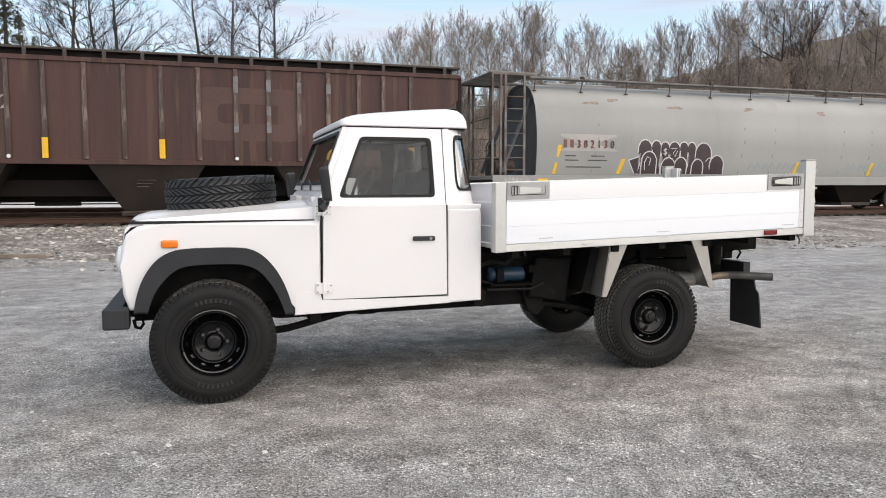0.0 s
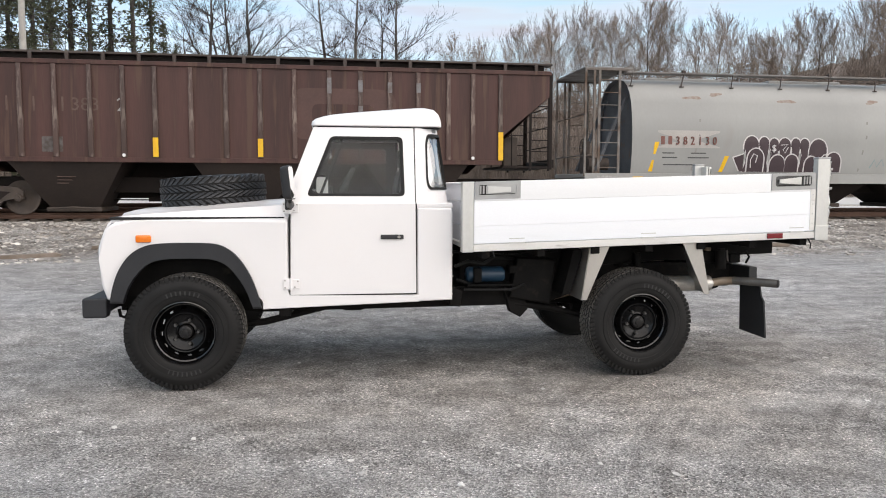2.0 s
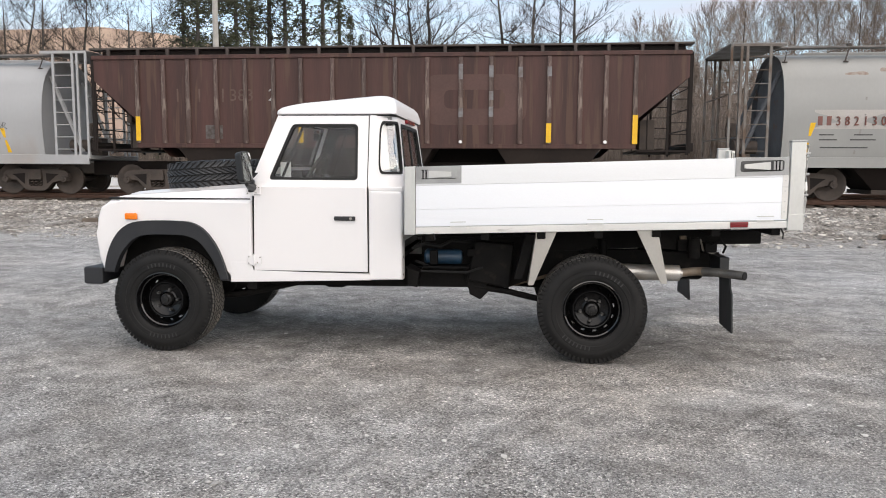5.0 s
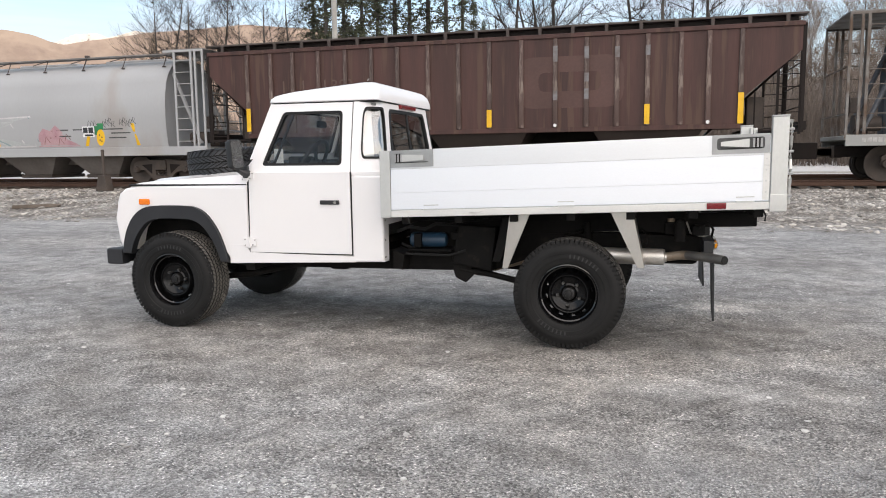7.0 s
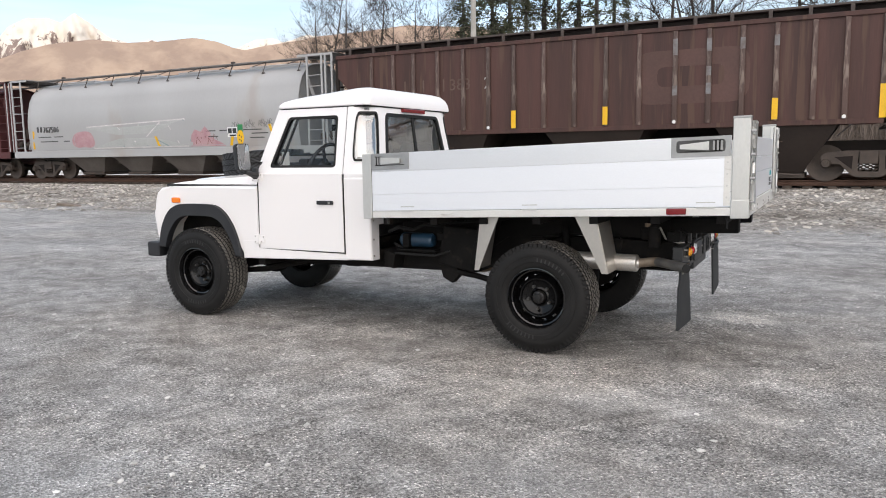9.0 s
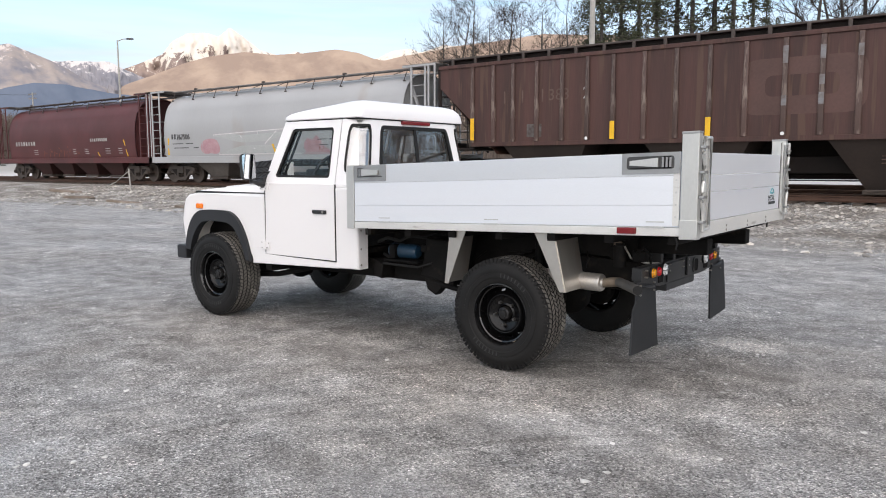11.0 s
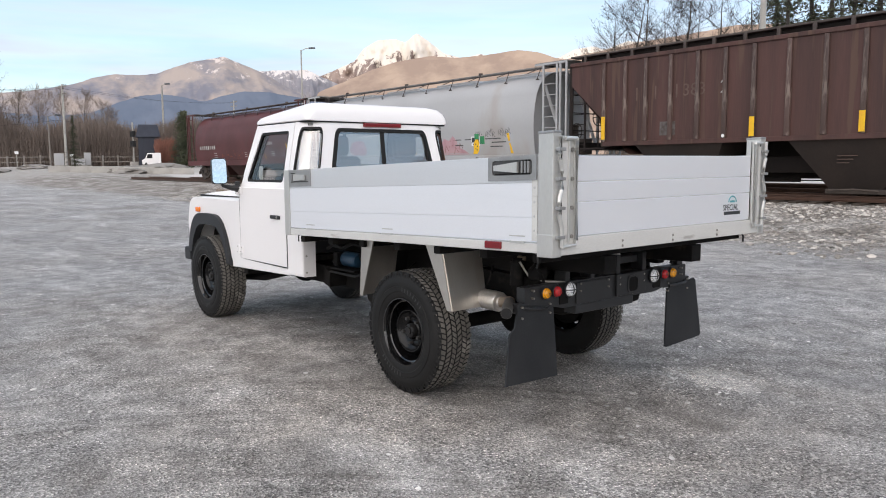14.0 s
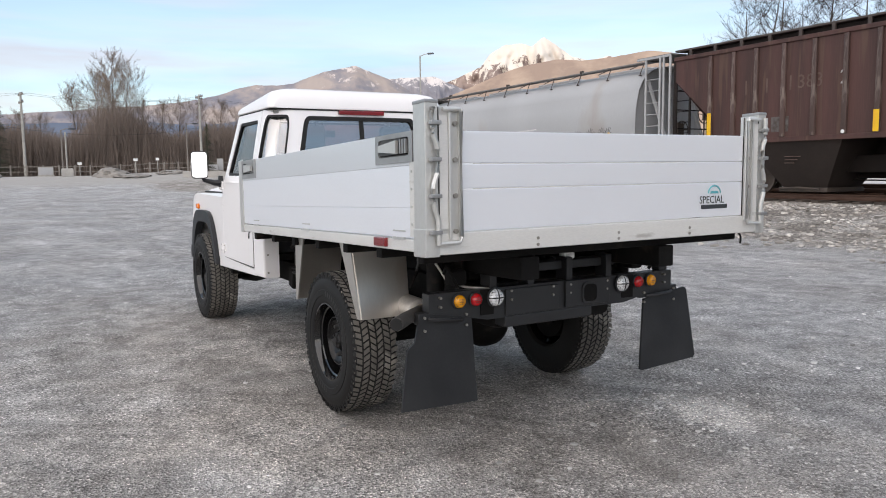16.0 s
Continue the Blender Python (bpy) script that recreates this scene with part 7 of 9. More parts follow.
            part("dropside_hinge", bm, ALU_FRAME, sd)
        # tail and marker lamps under the edge
        part("side_lamp", rbox(bmesh.new(), 4.128, 4.248, s * 0.972, s * 0.992, 0.948, 0.988, 0.006), RED, TRUCK, "red side marker lamp")
        part("lamp_wire", tube(bmesh.new(), [(4.47, s * 0.95, 0.99 + 0.03), (4.49, s * 0.96, 0.975), (4.485, s * 0.965, 0.94)], 0.006, 5), GASKET, TRUCK)
        part("lamp_wire", tube(bmesh.new(), [(2.08, s * 0.96, 0.95), (2.09, s * 0.985, 0.94), (2.10, s * 0.99, 0.90)], 0.005, 5), GASKET, TRUCK)
        # front and rear corner posts
        part("front_post", rbox(bmesh.new(), 1.875, 1.955, s * 0.90, s * 0.982, 0.935, 1.422, 0.006), ALU_FRAME, TRUCK, "galvanised front corner post")
        bm = bmesh.new()
        rbox(bm, 4.507, 4.605, s * 0.925, s * 0.985, 0.925, 1.525, 0.006)
        rp = part("rear_post", bm, ALU_FRAME, TRUCK, "galvanised rear corner post with locking rods")
        bm = bmesh.new()
        rbox(bm, 4.575, 4.603, s * 0.828, s * 0.925, 0.99, 1.505, 0.004)
        rbox(bm, 4.603, 4.617, s * 0.872, s * 0.884, 0.99, 1.50, 0.003)
        rbox(bm, 4.603, 4.615, s * 0.829, s * 0.838, 0.99, 1.50, 0.003)
        part("post_channel", bm, ALU_FRAME, rp)
        zz = lambda z: rake(4.59, z)
        part("post_foot", rbox(bmesh.new(), 4.504, 4.608, s * 0.922, s * 0.988, 0.922, 1.035, 0.005), ALU_FRAME, rp)
        part("post_cap", rbox(bmesh.new(), 4.505, 4.607, s * 0.923, s * 0.987, 1.515, 1.530, 0.004), LATCH_STEEL, rp)
        part("cover_plate", rbox(bmesh.new(), 4.6035, 4.6085, s * 0.885, s * 0.923, 1.03, 1.47, 0.001), ALU_SILL, rp)
        part("channel_gap", rbox(bmesh.new(), 4.6032, 4.6062, s * 0.9235, s * 0.9265, 0.99, 1.50), GASKET, rp)
        part("channel_gap", rbox(bmesh.new(), 4.5975, 4.6005, s * 0.8245, s * 0.8280, 1.015, 1.50), GASKET, rp)
        bm = bmesh.new()
        tube(bm, [(4.622, s * (0.958 + dy), zz(z)) for dy, z in ((0.0, 1.50), (0.0, 1.42), (0.002, 1.395), (-0.014, 1.365), (-0.018, 1.34), (-0.018, 1.25), (-0.004, 1.215), (0.0, 1.19), (0.0, 1.13), (-0.010, 1.095), (-0.020, 1.07), (-0.022, 0.97))], 0.0105, 8)
        tube(bm, [(4.622, s * 0.915, zz(1.492)), (4.622, s * 0.835, zz(1.494)), (4.622, s * 0.833, zz(1.485)), (4.622, s * 0.833, zz(1.0)), (4.622, s * 0.842, zz(0.978)), (4.622, s * 0.93, zz(0.975))], 0.009, 8)
        part("locking_rod", bm, ALU_FRAME, rp)
        for z in (1.02, 1.16, 1.30, 1.44):
            part("post_bolt", rod(bmesh.new(), (4.603, s * 0.852, zz(z)), (4.613, s * 0.852, zz(z)), 0.010, n=8), STEEL, rp)
            part("rod_keeper", rbox(bmesh.new(), 4.606, 4.636, s * 0.926, s * 0.972, z - 0.008, z + 0.008, 0.003), LATCH_STEEL, rp)
    # headboard
    hb = None
    for za, zb in ((0.994, 1.112), (1.116, 1.283), (1.287, 1.415)):
        p = part("headboard" if hb is None else "plank", rbox(bmesh.new(), 1.905, 1.932, -0.90, 0.90, za, zb, 0.004), ALU, hb or TRUCK)
        hb = hb or p
    # tailgate of three planks and its sill
    tg = None
    for za, zb in ((1.018, 1.183), (1.187, 1.283), (1.287, 1.412)):
        p = part("tailgate" if tg is None else "plank", rbox(bmesh.new(), 4.570, 4.597, -0.826, 0.826, za, zb, 0.004), ALU, tg or TRUCK, "aluminium tailgate of three planks" if tg is None else "")
        tg = tg or p
    part("rear_sill", rbox(bmesh.new(), 4.555, 4.605, -0.925, 0.925, 0.928, 1.014, 0.006), ALU_SILL, TRUCK)
    bm = bmesh.new()
    for y in (-0.45, 0.0, 0.45):
        for z in (0.945, 0.972):
            rod(bm, (4.604, y, rake(4.604, z)), (4.609, y, rake(4.604, z)), 0.007, n=6)
    part("rivet", bm, STEEL, TRUCK)
    # sticker on the tailgate: an arc, a word and a bar
    z0, xs = rake(4.598, 1.055), 4.5985
    bm = bmesh.new()
    filled(bm, [(0.533, z0 + 0.002), (0.717, z0 + 0.002), (0.717, z0 + 0.022), (0.533, z0 + 0.022)], lambda u, v, d: (xs, u, v), 0, 1)
    part("sticker", bm, STICKER, tg, "small dark and teal sticker", smooth=0)
    lettering("sticker_word", "SPECIAL", 0.052, pose(xs, 0.521, z0 + 0.029, 90, 0, 90) @ Matrix.Diagonal((0.93, 1, 1, 1)), STICKER, tg, 0.0005, "small dark lettering")
    arc = [(0.625 + 0.042 * math.cos(k * math.pi / 10), z0 + 0.078 + 0.036 * math.sin(k * math.pi / 10)) for k in range(11)]
    part("sticker_arc", tube(bmesh.new(), [(xs, u, v) for u, v in arc], 0.004, 4), CLOTH_BLUE, tg, smooth=0)
    bm = bmesh.new()
    filled(bm, [(0.595, z0 + 0.076), (0.655, z0 + 0.076), (0.65, z0 + 0.088), (0.60, z0 + 0.088)], lambda u, v, d: (xs, u, v), 0, 1)
    part("sticker_top", bm, CLOTH_BLUE, tg, smooth=0)
    # wheel guards: folded sheet before and behind each rear wheel
    for s in (-1, 1):
        for top, foot in (((2.822, 2.96), (2.767, 2.80)), ((3.516, 3.656), (3.70, 3.738))):
            g = part("wheel_guard", prism(bmesh.new(), [(top[0], 0.935), (top[1], 0.935), (foot[1], 0.55), (foot[0], 0.55)], 0.965, 0.955, 0, lambda x, y, z: rk(x, s * (y - 0.058 - (0.905 - z) * 0.03), z)), GUARD, TRUCK, "dulled aluminium wheel guard")
            out = 0 if top[0] < 3 else 1
            xa, xb = (top[0], foot[0]) if out == 0 else (top[1], foot[1])
            bm = bmesh.new()
            v = [bm.verts.new(rk(*p)) for p in ((xa, s * 0.899, 0.935), (xb, s * 0.888, 0.55), (xb, s * 0.62, 0.55), (xa, s * 0.60, 0.935))]
            v2 = [bm.verts.new((p.co.x + (0.006 if out else -0.006), p.co.y, p.co.z)) for p in v]
            bm.faces.new(v)
            bm.faces.new(v2[::-1])
            for k in range(4):
                bm.faces.new((v[k - 1], v[k], v2[k], v2[k - 1]))
            part("guard_face", bm, GUARD, g)
    # rear bar with lamps and mud flaps
    bar = part("rear_bar", prism(bmesh.new(), [(-0.755, 0.70), (-0.755, 0.783), (0.765, 0.783), (0.765, 0.70), (0.42, 0.635), (-0.44, 0.635)], 4.13, 4.195, 0.006, lambda x, y, z: (y, x, z)), BLACK_STEEL, TRUCK, "black steel rear bar with round lamps")
    bm = bmesh.new()
    bx(bm, 4.06, 4.20, -0.34, 0.20, 0.585, 0.64, 0.01)
    bx(bm, 4.196, 4.206, -0.34, -0.02, 0.645, 0.772, 0.004)
    bx(bm, 4.196, 4.212, 0.02, 0.31, 0.65, 0.783, 0.004)
    part("bar_plate", bm, BLACK_STEEL, bar)
    part("upper_beam", box(4.06, 4.15, -0.40, 0.40, 0.835, 0.88, b=0.008), BLACK_STEEL, bar)
    for y in (-0.40, -0.18, 0.06, 0.32):
        part("bar_bracket", box(4.10, 4.19, y - 0.02, y + 0.02, 0.77, 0.90, b=0.006), BLACK_STEEL, bar)
    # no hole is cut; a dark plate gives the opening's shade
    part("recovery_hole", prism(bmesh.new(), rounded([(0.13, 0.668), (0.215, 0.668), (0.215, 0.758), (0.13, 0.758)], 0.03), 4.2125, 4.215, 0, lambda x, y, z: (y, x, z)), CHASSIS, bar, "dark plate standing for the shaded recovery opening")
    part("recovery_flange", ring_panel(bmesh.new(), rounded([(0.12, 0.658), (0.225, 0.658), (0.225, 0.768), (0.12, 0.768)], 0.035), rounded([(0.13, 0.668), (0.215, 0.668), (0.215, 0.758), (0.13, 0.758)], 0.03), lambda u, v, d: (4.212 + d, u, v), 0.0, 0.007), BLACK_STEEL, bar)
    for y in (-0.70, -0.31, -0.06, 0.05, 0.29, 0.70):
        for z in (0.722, 0.764):
            part("bar_bolt", rod(bmesh.new(), (4.195, y, z), (4.215, y, z), 0.006, n=6), STEEL, bar)
    part("end_lug", box(4.13, 4.19, 0.68, 0.74, 0.783, 0.83, b=0.006), BLACK_STEEL, bar)
    part("white_plug", box(4.11, 4.16, 0.05, 0.12, 0.885, 0.92, b=0.01), PAPER, TRUCK)
    for s in (-1, 1):
        for y, r, mm, lab in ((0.600, 0.0305, AMBER_LAMP, "amber round lamp"), (0.510, 0.030, RED_BRIGHT, "red round lamp"), (0.398, 0.041, CLEAR, "clear reversing lamp with a wire guard")):
            m = Matrix.Translation((4.197, s * y, 0.740)) @ Euler((0, radians(90), 0)).to_matrix().to_4x4()
            bm = bmesh.new()
            lathe(bm, [(r * 1.02, 0.0), (r * 1.02, 0.010), (r * 0.93, 0.022), (r * 0.7, 0.030), (r * 0.35, 0.034), (0.0, 0.035)], 22, m)
            l = part("lamp", bm, mm, bar, lab)
            bm = bmesh.new()
            lathe(bm, [(r * 1.03, 0.001), (r * 1.18, 0.001), (r * 1.18, 0.012), (r * 1.03, 0.014)], 22, m)
            part("lamp_bezel", bm, BLACK_STEEL, l)
            bm = bmesh.new()
            if mm is CLEAR:
                for a in (0.0, math.pi / 2):
                    tube(bm, [m @ Vector((t * r * 1.1 * math.cos(a), t * r * 1.1 * math.sin(a), 0.040 - 0.028 * t * t)) for t in (-1, -0.5, 0, 0.5, 1)], 0.0035, 5)
            for k in range(-2, 3):
                w = math.sqrt(max(0.0, 1 - (k / 3) ** 2))
                for turn in (0, 1):
                    line = [(t * r * w, k * r / 3) for t in (-1, -0.5, 0, 0.5, 1)]
                    tube(bm, [m @ Vector(((a, c) if turn == 0 else (c, a)) + (0.0365 - 0.016 * (a * a + c * c) / (r * r),)) for a, c in line], 0.0010, 4)
            part("lamp_guard", bm, BLACK_STEEL, l)
        fl = [(0.53, 0.66), (0.80, 0.70), (0.83, 0.57), (0.868, 0.54), (0.902, 0.262), (0.512, 0.26)] if s < 0 else [(0.56, 0.64), (0.865, 0.68), (0.884, 0.665), (0.955, 0.285), (0.943, 0.270), (0.535, 0.255), (0.522, 0.262)]
        bm = bmesh.new()
        swing = lambda x, y, z: (4.185 + y + 0.03 * (0.69 - z) - 0.02 * math.sin(x * 9) * (0.69 - z), s * x, z)
        prism(bm, fl, 0.0, 0.012, 0.0, swing)
        part("mud_flap", bm, FLAP, TRUCK, "black rubber mud flap")
        bm = bmesh.new()
        bx(bm, 4.15, 4.196, s * 0.53, s * 0.81, 0.645, 0.70, 0.006)
        tube(bm, [(4.20, s * 0.58, 0.655), (4.22, s * 0.61, 0.66), (4.22, s * 0.73, 0.668), (4.20, s * 0.76, 0.672)], 0.009, 6)
        part("flap_bracket", bm, BLACK_STEEL, TRUCK)
        bm = bmesh.new()
        for y, z in ((0.56, 0.625), (0.56, 0.675), (0.78, 0.62), (0.78, 0.68)):
            rod(bm, (4.19, s * y, z), (4.208, s * y, z), 0.0065, n=6)
        part("flap_bolt", bm, STEEL, TRUCK)
        bm = bmesh.new()
        bx(bm, 4.06, 4.15, s * 0.52, s * 0.60, 0.80, 0.875, 0.015)
        rod(bm, (3.98, s * 0.60, 0.76), (3.98, s * 0.60, 0.90), 0.042, n=14)
        rod(bm, (3.98, s * 0.60, 0.90), (3.98, s * 0.60, 0.915), 0.03, n=10)
        tube(bm, [(4.1, s * 0.62, 0.86), (4.16, s * 0.64, 0.90), (4.2, s * 0.63, 0.85), (4.19, s * 0.6, 0.80)], 0.009, 6)
        part("wiring_box", bm, CHASSIS, TRUCK)


build_bed()


# ---- mountains, far off ----
def polar(az, r, z=0.0):
    a = radians(az)
    return (2 + r * math.sin(a), -4 + r * math.cos(a), z)


def rock_mat(name, low, high, snow=None, snow_at=0.0, haze=(0.45, 0.5, 0.6), haze_mix=0.2, ragged=260.0):
    """Wooded slopes paling into bare rock, with snow lying above a height where it is given; haze is mixed into the
    colour.
    """
    m = bpy.data.materials.new(name)
    m.use_nodes = True
    nt = m.node_tree
    b = nt.nodes["Principled BSDF"]
    b.inputs["Roughness"].default_value, b.inputs["Specular IOR Level"].default_value = 1.0, 0.0
    tc = nt.nodes.new("ShaderNodeTexCoord")
    n1 = nt.nodes.new("ShaderNodeTexNoise")
    n1.inputs["Scale"].default_value, n1.inputs["Detail"].default_value, n1.inputs["Roughness"].default_value = 0.006, 9.0, 0.62
    nt.links.new(tc.outputs["Object"], n1.inputs["Vector"])
    r1 = nt.nodes.new("ShaderNodeValToRGB")
    r1.color_ramp.elements[0].position, r1.color_ramp.elements[1].position = 0.42, 0.60
    r1.color_ramp.elements[0].color, r1.color_ramp.elements[1].color = (*low, 1), (*high, 1)
    nt.links.new(n1.outputs["Fac"], r1.inputs["Fac"])
    col = r1.outputs["Color"]
    if snow:
        sx = nt.nodes.new("ShaderNodeSeparateXYZ")
        nt.links.new(tc.outputs["Object"], sx.inputs["Vector"])
        n2 = nt.nodes.new("ShaderNodeTexNoise")
        n2.inputs["Scale"].default_value, n2.inputs["Detail"].default_value, n2.inputs["Roughness"].default_value = 0.02, 12.0, 0.72
        steep = nt.nodes.new("ShaderNodeMapping")
        steep.inputs["Scale"].default_value = (1, 1, 0.5)
        nt.links.new(tc.outputs["Object"], steep.inputs["Vector"])
        nt.links.new(steep.outputs["Vector"], n2.inputs["Vector"])
        ma = nt.nodes.new("ShaderNodeMath")
        ma.operation, ma.inputs[1].default_value = "MULTIPLY_ADD", ragged
        nt.links.new(n2.outputs["Fac"], ma.inputs[0])
        nt.links.new(sx.outputs["Z"], ma.inputs[2])
        mr = nt.nodes.new("ShaderNodeMapRange")
        mr.inputs["From Min"].default_value, mr.inputs["From Max"].default_value = snow_at + ragged / 2 - 12, snow_at + ragged / 2 + 12
        nt.links.new(ma.outputs[0], mr.inputs["Value"])
        mx = nt.nodes.new("ShaderNodeMix")
        mx.data_type = "RGBA"
        mx.inputs[7].default_value = (*snow, 1)
        nt.links.new(mr.outputs["Result"], mx.inputs[0])
        nt.links.new(col, mx.inputs[6])
        col = mx.outputs[2]
    # distance haze, laid over the slope as a colour
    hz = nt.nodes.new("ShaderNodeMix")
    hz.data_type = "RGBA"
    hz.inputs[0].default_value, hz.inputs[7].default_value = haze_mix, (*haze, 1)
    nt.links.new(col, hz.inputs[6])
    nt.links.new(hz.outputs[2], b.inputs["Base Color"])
    return m


def ridge(name, label, r, line, m, seed, jag=0.1, depth=0.22, relief=0.03, detail=0.5):
    """A range seen from the yard: its skyline runs through (bearing, rise) in degrees."""
    n, rows = 420, 56
    az0, az1 = line[0][0], line[-1][0]
    ba, be = [p[0] for p in line], [p[1] for p in line]
    verts, faces = [], []
    for i in range(n + 1):
        az = az0 + (az1 - az0) * i / n
        e = sum(float(np.interp(az + d, ba, be)) * w for d, w in ((-0.18, 0.2), (0, 0.6), (0.18, 0.2)))
        e += jag * (noise.noise(Vector((az * 0.9, seed, 0))) + 0.6 * noise.noise(Vector((az * 2.3, seed, 5))) + 0.4 * noise.noise(Vector((az * 6.0, seed, 9))))
        end = min(1.0, (az - az0) / 3, (az1 - az) / 3)
        h = r * math.tan(radians(max(0.2, e * max(0.05, end))))
        for k in range(rows + 1):
            f = k / rows
            g = noise.fractal(Vector((az * detail + 2.0 * f, f * 7.0 * detail, seed)), 0.8, 2.1, 6)
            rr = r * (1 - depth * (1 - f)) + r * relief * g * math.sin(math.pi * min(1, f * 0.96)) ** 0.6
            x, y, _ = polar(az, rr)
            verts.append((x, y, -5 + (h + 5) * f ** 1.12 * rr / r))
    w = rows + 1
    for i in range(n):
        for k in range(rows):
            faces.append((i * w + k, (i + 1) * w + k, (i + 1) * w + k + 1, i * w + k + 1))
    me = bpy.data.meshes.new(name)
    me.from_pydata(verts, [], faces)
    me.shade_smooth()
    me.materials.append(m)
    return tagged(new(name, me), label, "mountain", kind="structure")


# evening light and blue shade are put into these ridges' colours
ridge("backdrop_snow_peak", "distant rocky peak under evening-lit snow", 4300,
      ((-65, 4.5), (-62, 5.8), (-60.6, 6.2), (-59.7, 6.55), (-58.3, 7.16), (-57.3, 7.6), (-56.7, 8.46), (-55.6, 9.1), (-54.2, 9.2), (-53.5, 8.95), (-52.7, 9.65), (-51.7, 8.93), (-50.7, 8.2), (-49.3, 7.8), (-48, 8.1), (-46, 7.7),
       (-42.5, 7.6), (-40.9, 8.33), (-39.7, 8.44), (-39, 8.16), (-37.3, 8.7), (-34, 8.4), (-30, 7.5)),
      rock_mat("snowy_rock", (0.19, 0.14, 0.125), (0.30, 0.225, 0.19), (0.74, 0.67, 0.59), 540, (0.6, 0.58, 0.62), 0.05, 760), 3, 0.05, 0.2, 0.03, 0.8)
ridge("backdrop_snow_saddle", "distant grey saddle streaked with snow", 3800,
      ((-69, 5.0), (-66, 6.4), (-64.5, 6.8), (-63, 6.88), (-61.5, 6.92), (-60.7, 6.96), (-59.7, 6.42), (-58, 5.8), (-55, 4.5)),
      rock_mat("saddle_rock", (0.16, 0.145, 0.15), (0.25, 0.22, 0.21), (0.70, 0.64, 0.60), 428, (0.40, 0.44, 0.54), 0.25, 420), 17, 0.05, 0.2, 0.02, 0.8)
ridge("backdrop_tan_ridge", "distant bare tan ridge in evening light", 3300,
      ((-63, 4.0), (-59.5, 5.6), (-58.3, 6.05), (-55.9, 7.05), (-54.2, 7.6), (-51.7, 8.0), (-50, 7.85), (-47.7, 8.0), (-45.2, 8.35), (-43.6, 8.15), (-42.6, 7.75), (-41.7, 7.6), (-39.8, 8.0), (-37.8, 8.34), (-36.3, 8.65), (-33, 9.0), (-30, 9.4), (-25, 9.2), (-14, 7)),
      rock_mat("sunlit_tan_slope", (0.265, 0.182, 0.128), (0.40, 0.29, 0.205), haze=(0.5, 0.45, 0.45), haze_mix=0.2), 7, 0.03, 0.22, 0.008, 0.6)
# the paler tone holds the painted sunlit patches of this mountain
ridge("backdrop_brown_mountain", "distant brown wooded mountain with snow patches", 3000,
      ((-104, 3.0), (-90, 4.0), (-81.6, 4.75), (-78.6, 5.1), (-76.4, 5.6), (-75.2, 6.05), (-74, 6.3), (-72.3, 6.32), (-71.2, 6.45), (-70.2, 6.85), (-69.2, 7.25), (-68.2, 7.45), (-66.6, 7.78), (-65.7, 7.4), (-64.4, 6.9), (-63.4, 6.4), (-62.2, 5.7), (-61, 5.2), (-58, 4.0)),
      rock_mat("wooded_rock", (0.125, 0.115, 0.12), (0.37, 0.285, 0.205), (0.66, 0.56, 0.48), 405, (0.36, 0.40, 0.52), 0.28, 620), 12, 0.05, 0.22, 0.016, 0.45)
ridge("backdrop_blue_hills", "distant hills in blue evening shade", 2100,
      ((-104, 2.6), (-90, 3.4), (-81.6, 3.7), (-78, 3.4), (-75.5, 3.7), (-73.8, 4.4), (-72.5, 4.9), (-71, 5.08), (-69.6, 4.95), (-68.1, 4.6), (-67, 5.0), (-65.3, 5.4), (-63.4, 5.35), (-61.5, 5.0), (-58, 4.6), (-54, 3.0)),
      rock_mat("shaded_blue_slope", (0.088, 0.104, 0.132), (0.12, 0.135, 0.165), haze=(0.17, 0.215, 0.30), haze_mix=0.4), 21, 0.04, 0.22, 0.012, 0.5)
# unseen ridge added behind the camera to darken what the glass reflects
ridge("backdrop_shaded_ridge", "unseen dark ridge added for reflections in the glass", 2600,
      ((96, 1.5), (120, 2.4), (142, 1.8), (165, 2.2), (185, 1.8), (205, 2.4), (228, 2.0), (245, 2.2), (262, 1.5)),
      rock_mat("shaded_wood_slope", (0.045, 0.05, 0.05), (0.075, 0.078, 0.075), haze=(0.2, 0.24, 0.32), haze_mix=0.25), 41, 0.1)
ridge("backdrop_wooded_hill", "brown wooded hillside behind the trees", 420,
      ((2, 4.5), (18, 5.8), (30, 7.4), (38, 8.8), (44, 10.0), (50, 11.0), (56, 10.8), (64, 9.6), (72, 7.0)),
      rock_mat("bare_wood_slope", (0.14, 0.113, 0.096), (0.20, 0.165, 0.142), haze=(0.3, 0.3, 0.33), haze_mix=0.12), 31, 0.2, 0.5)


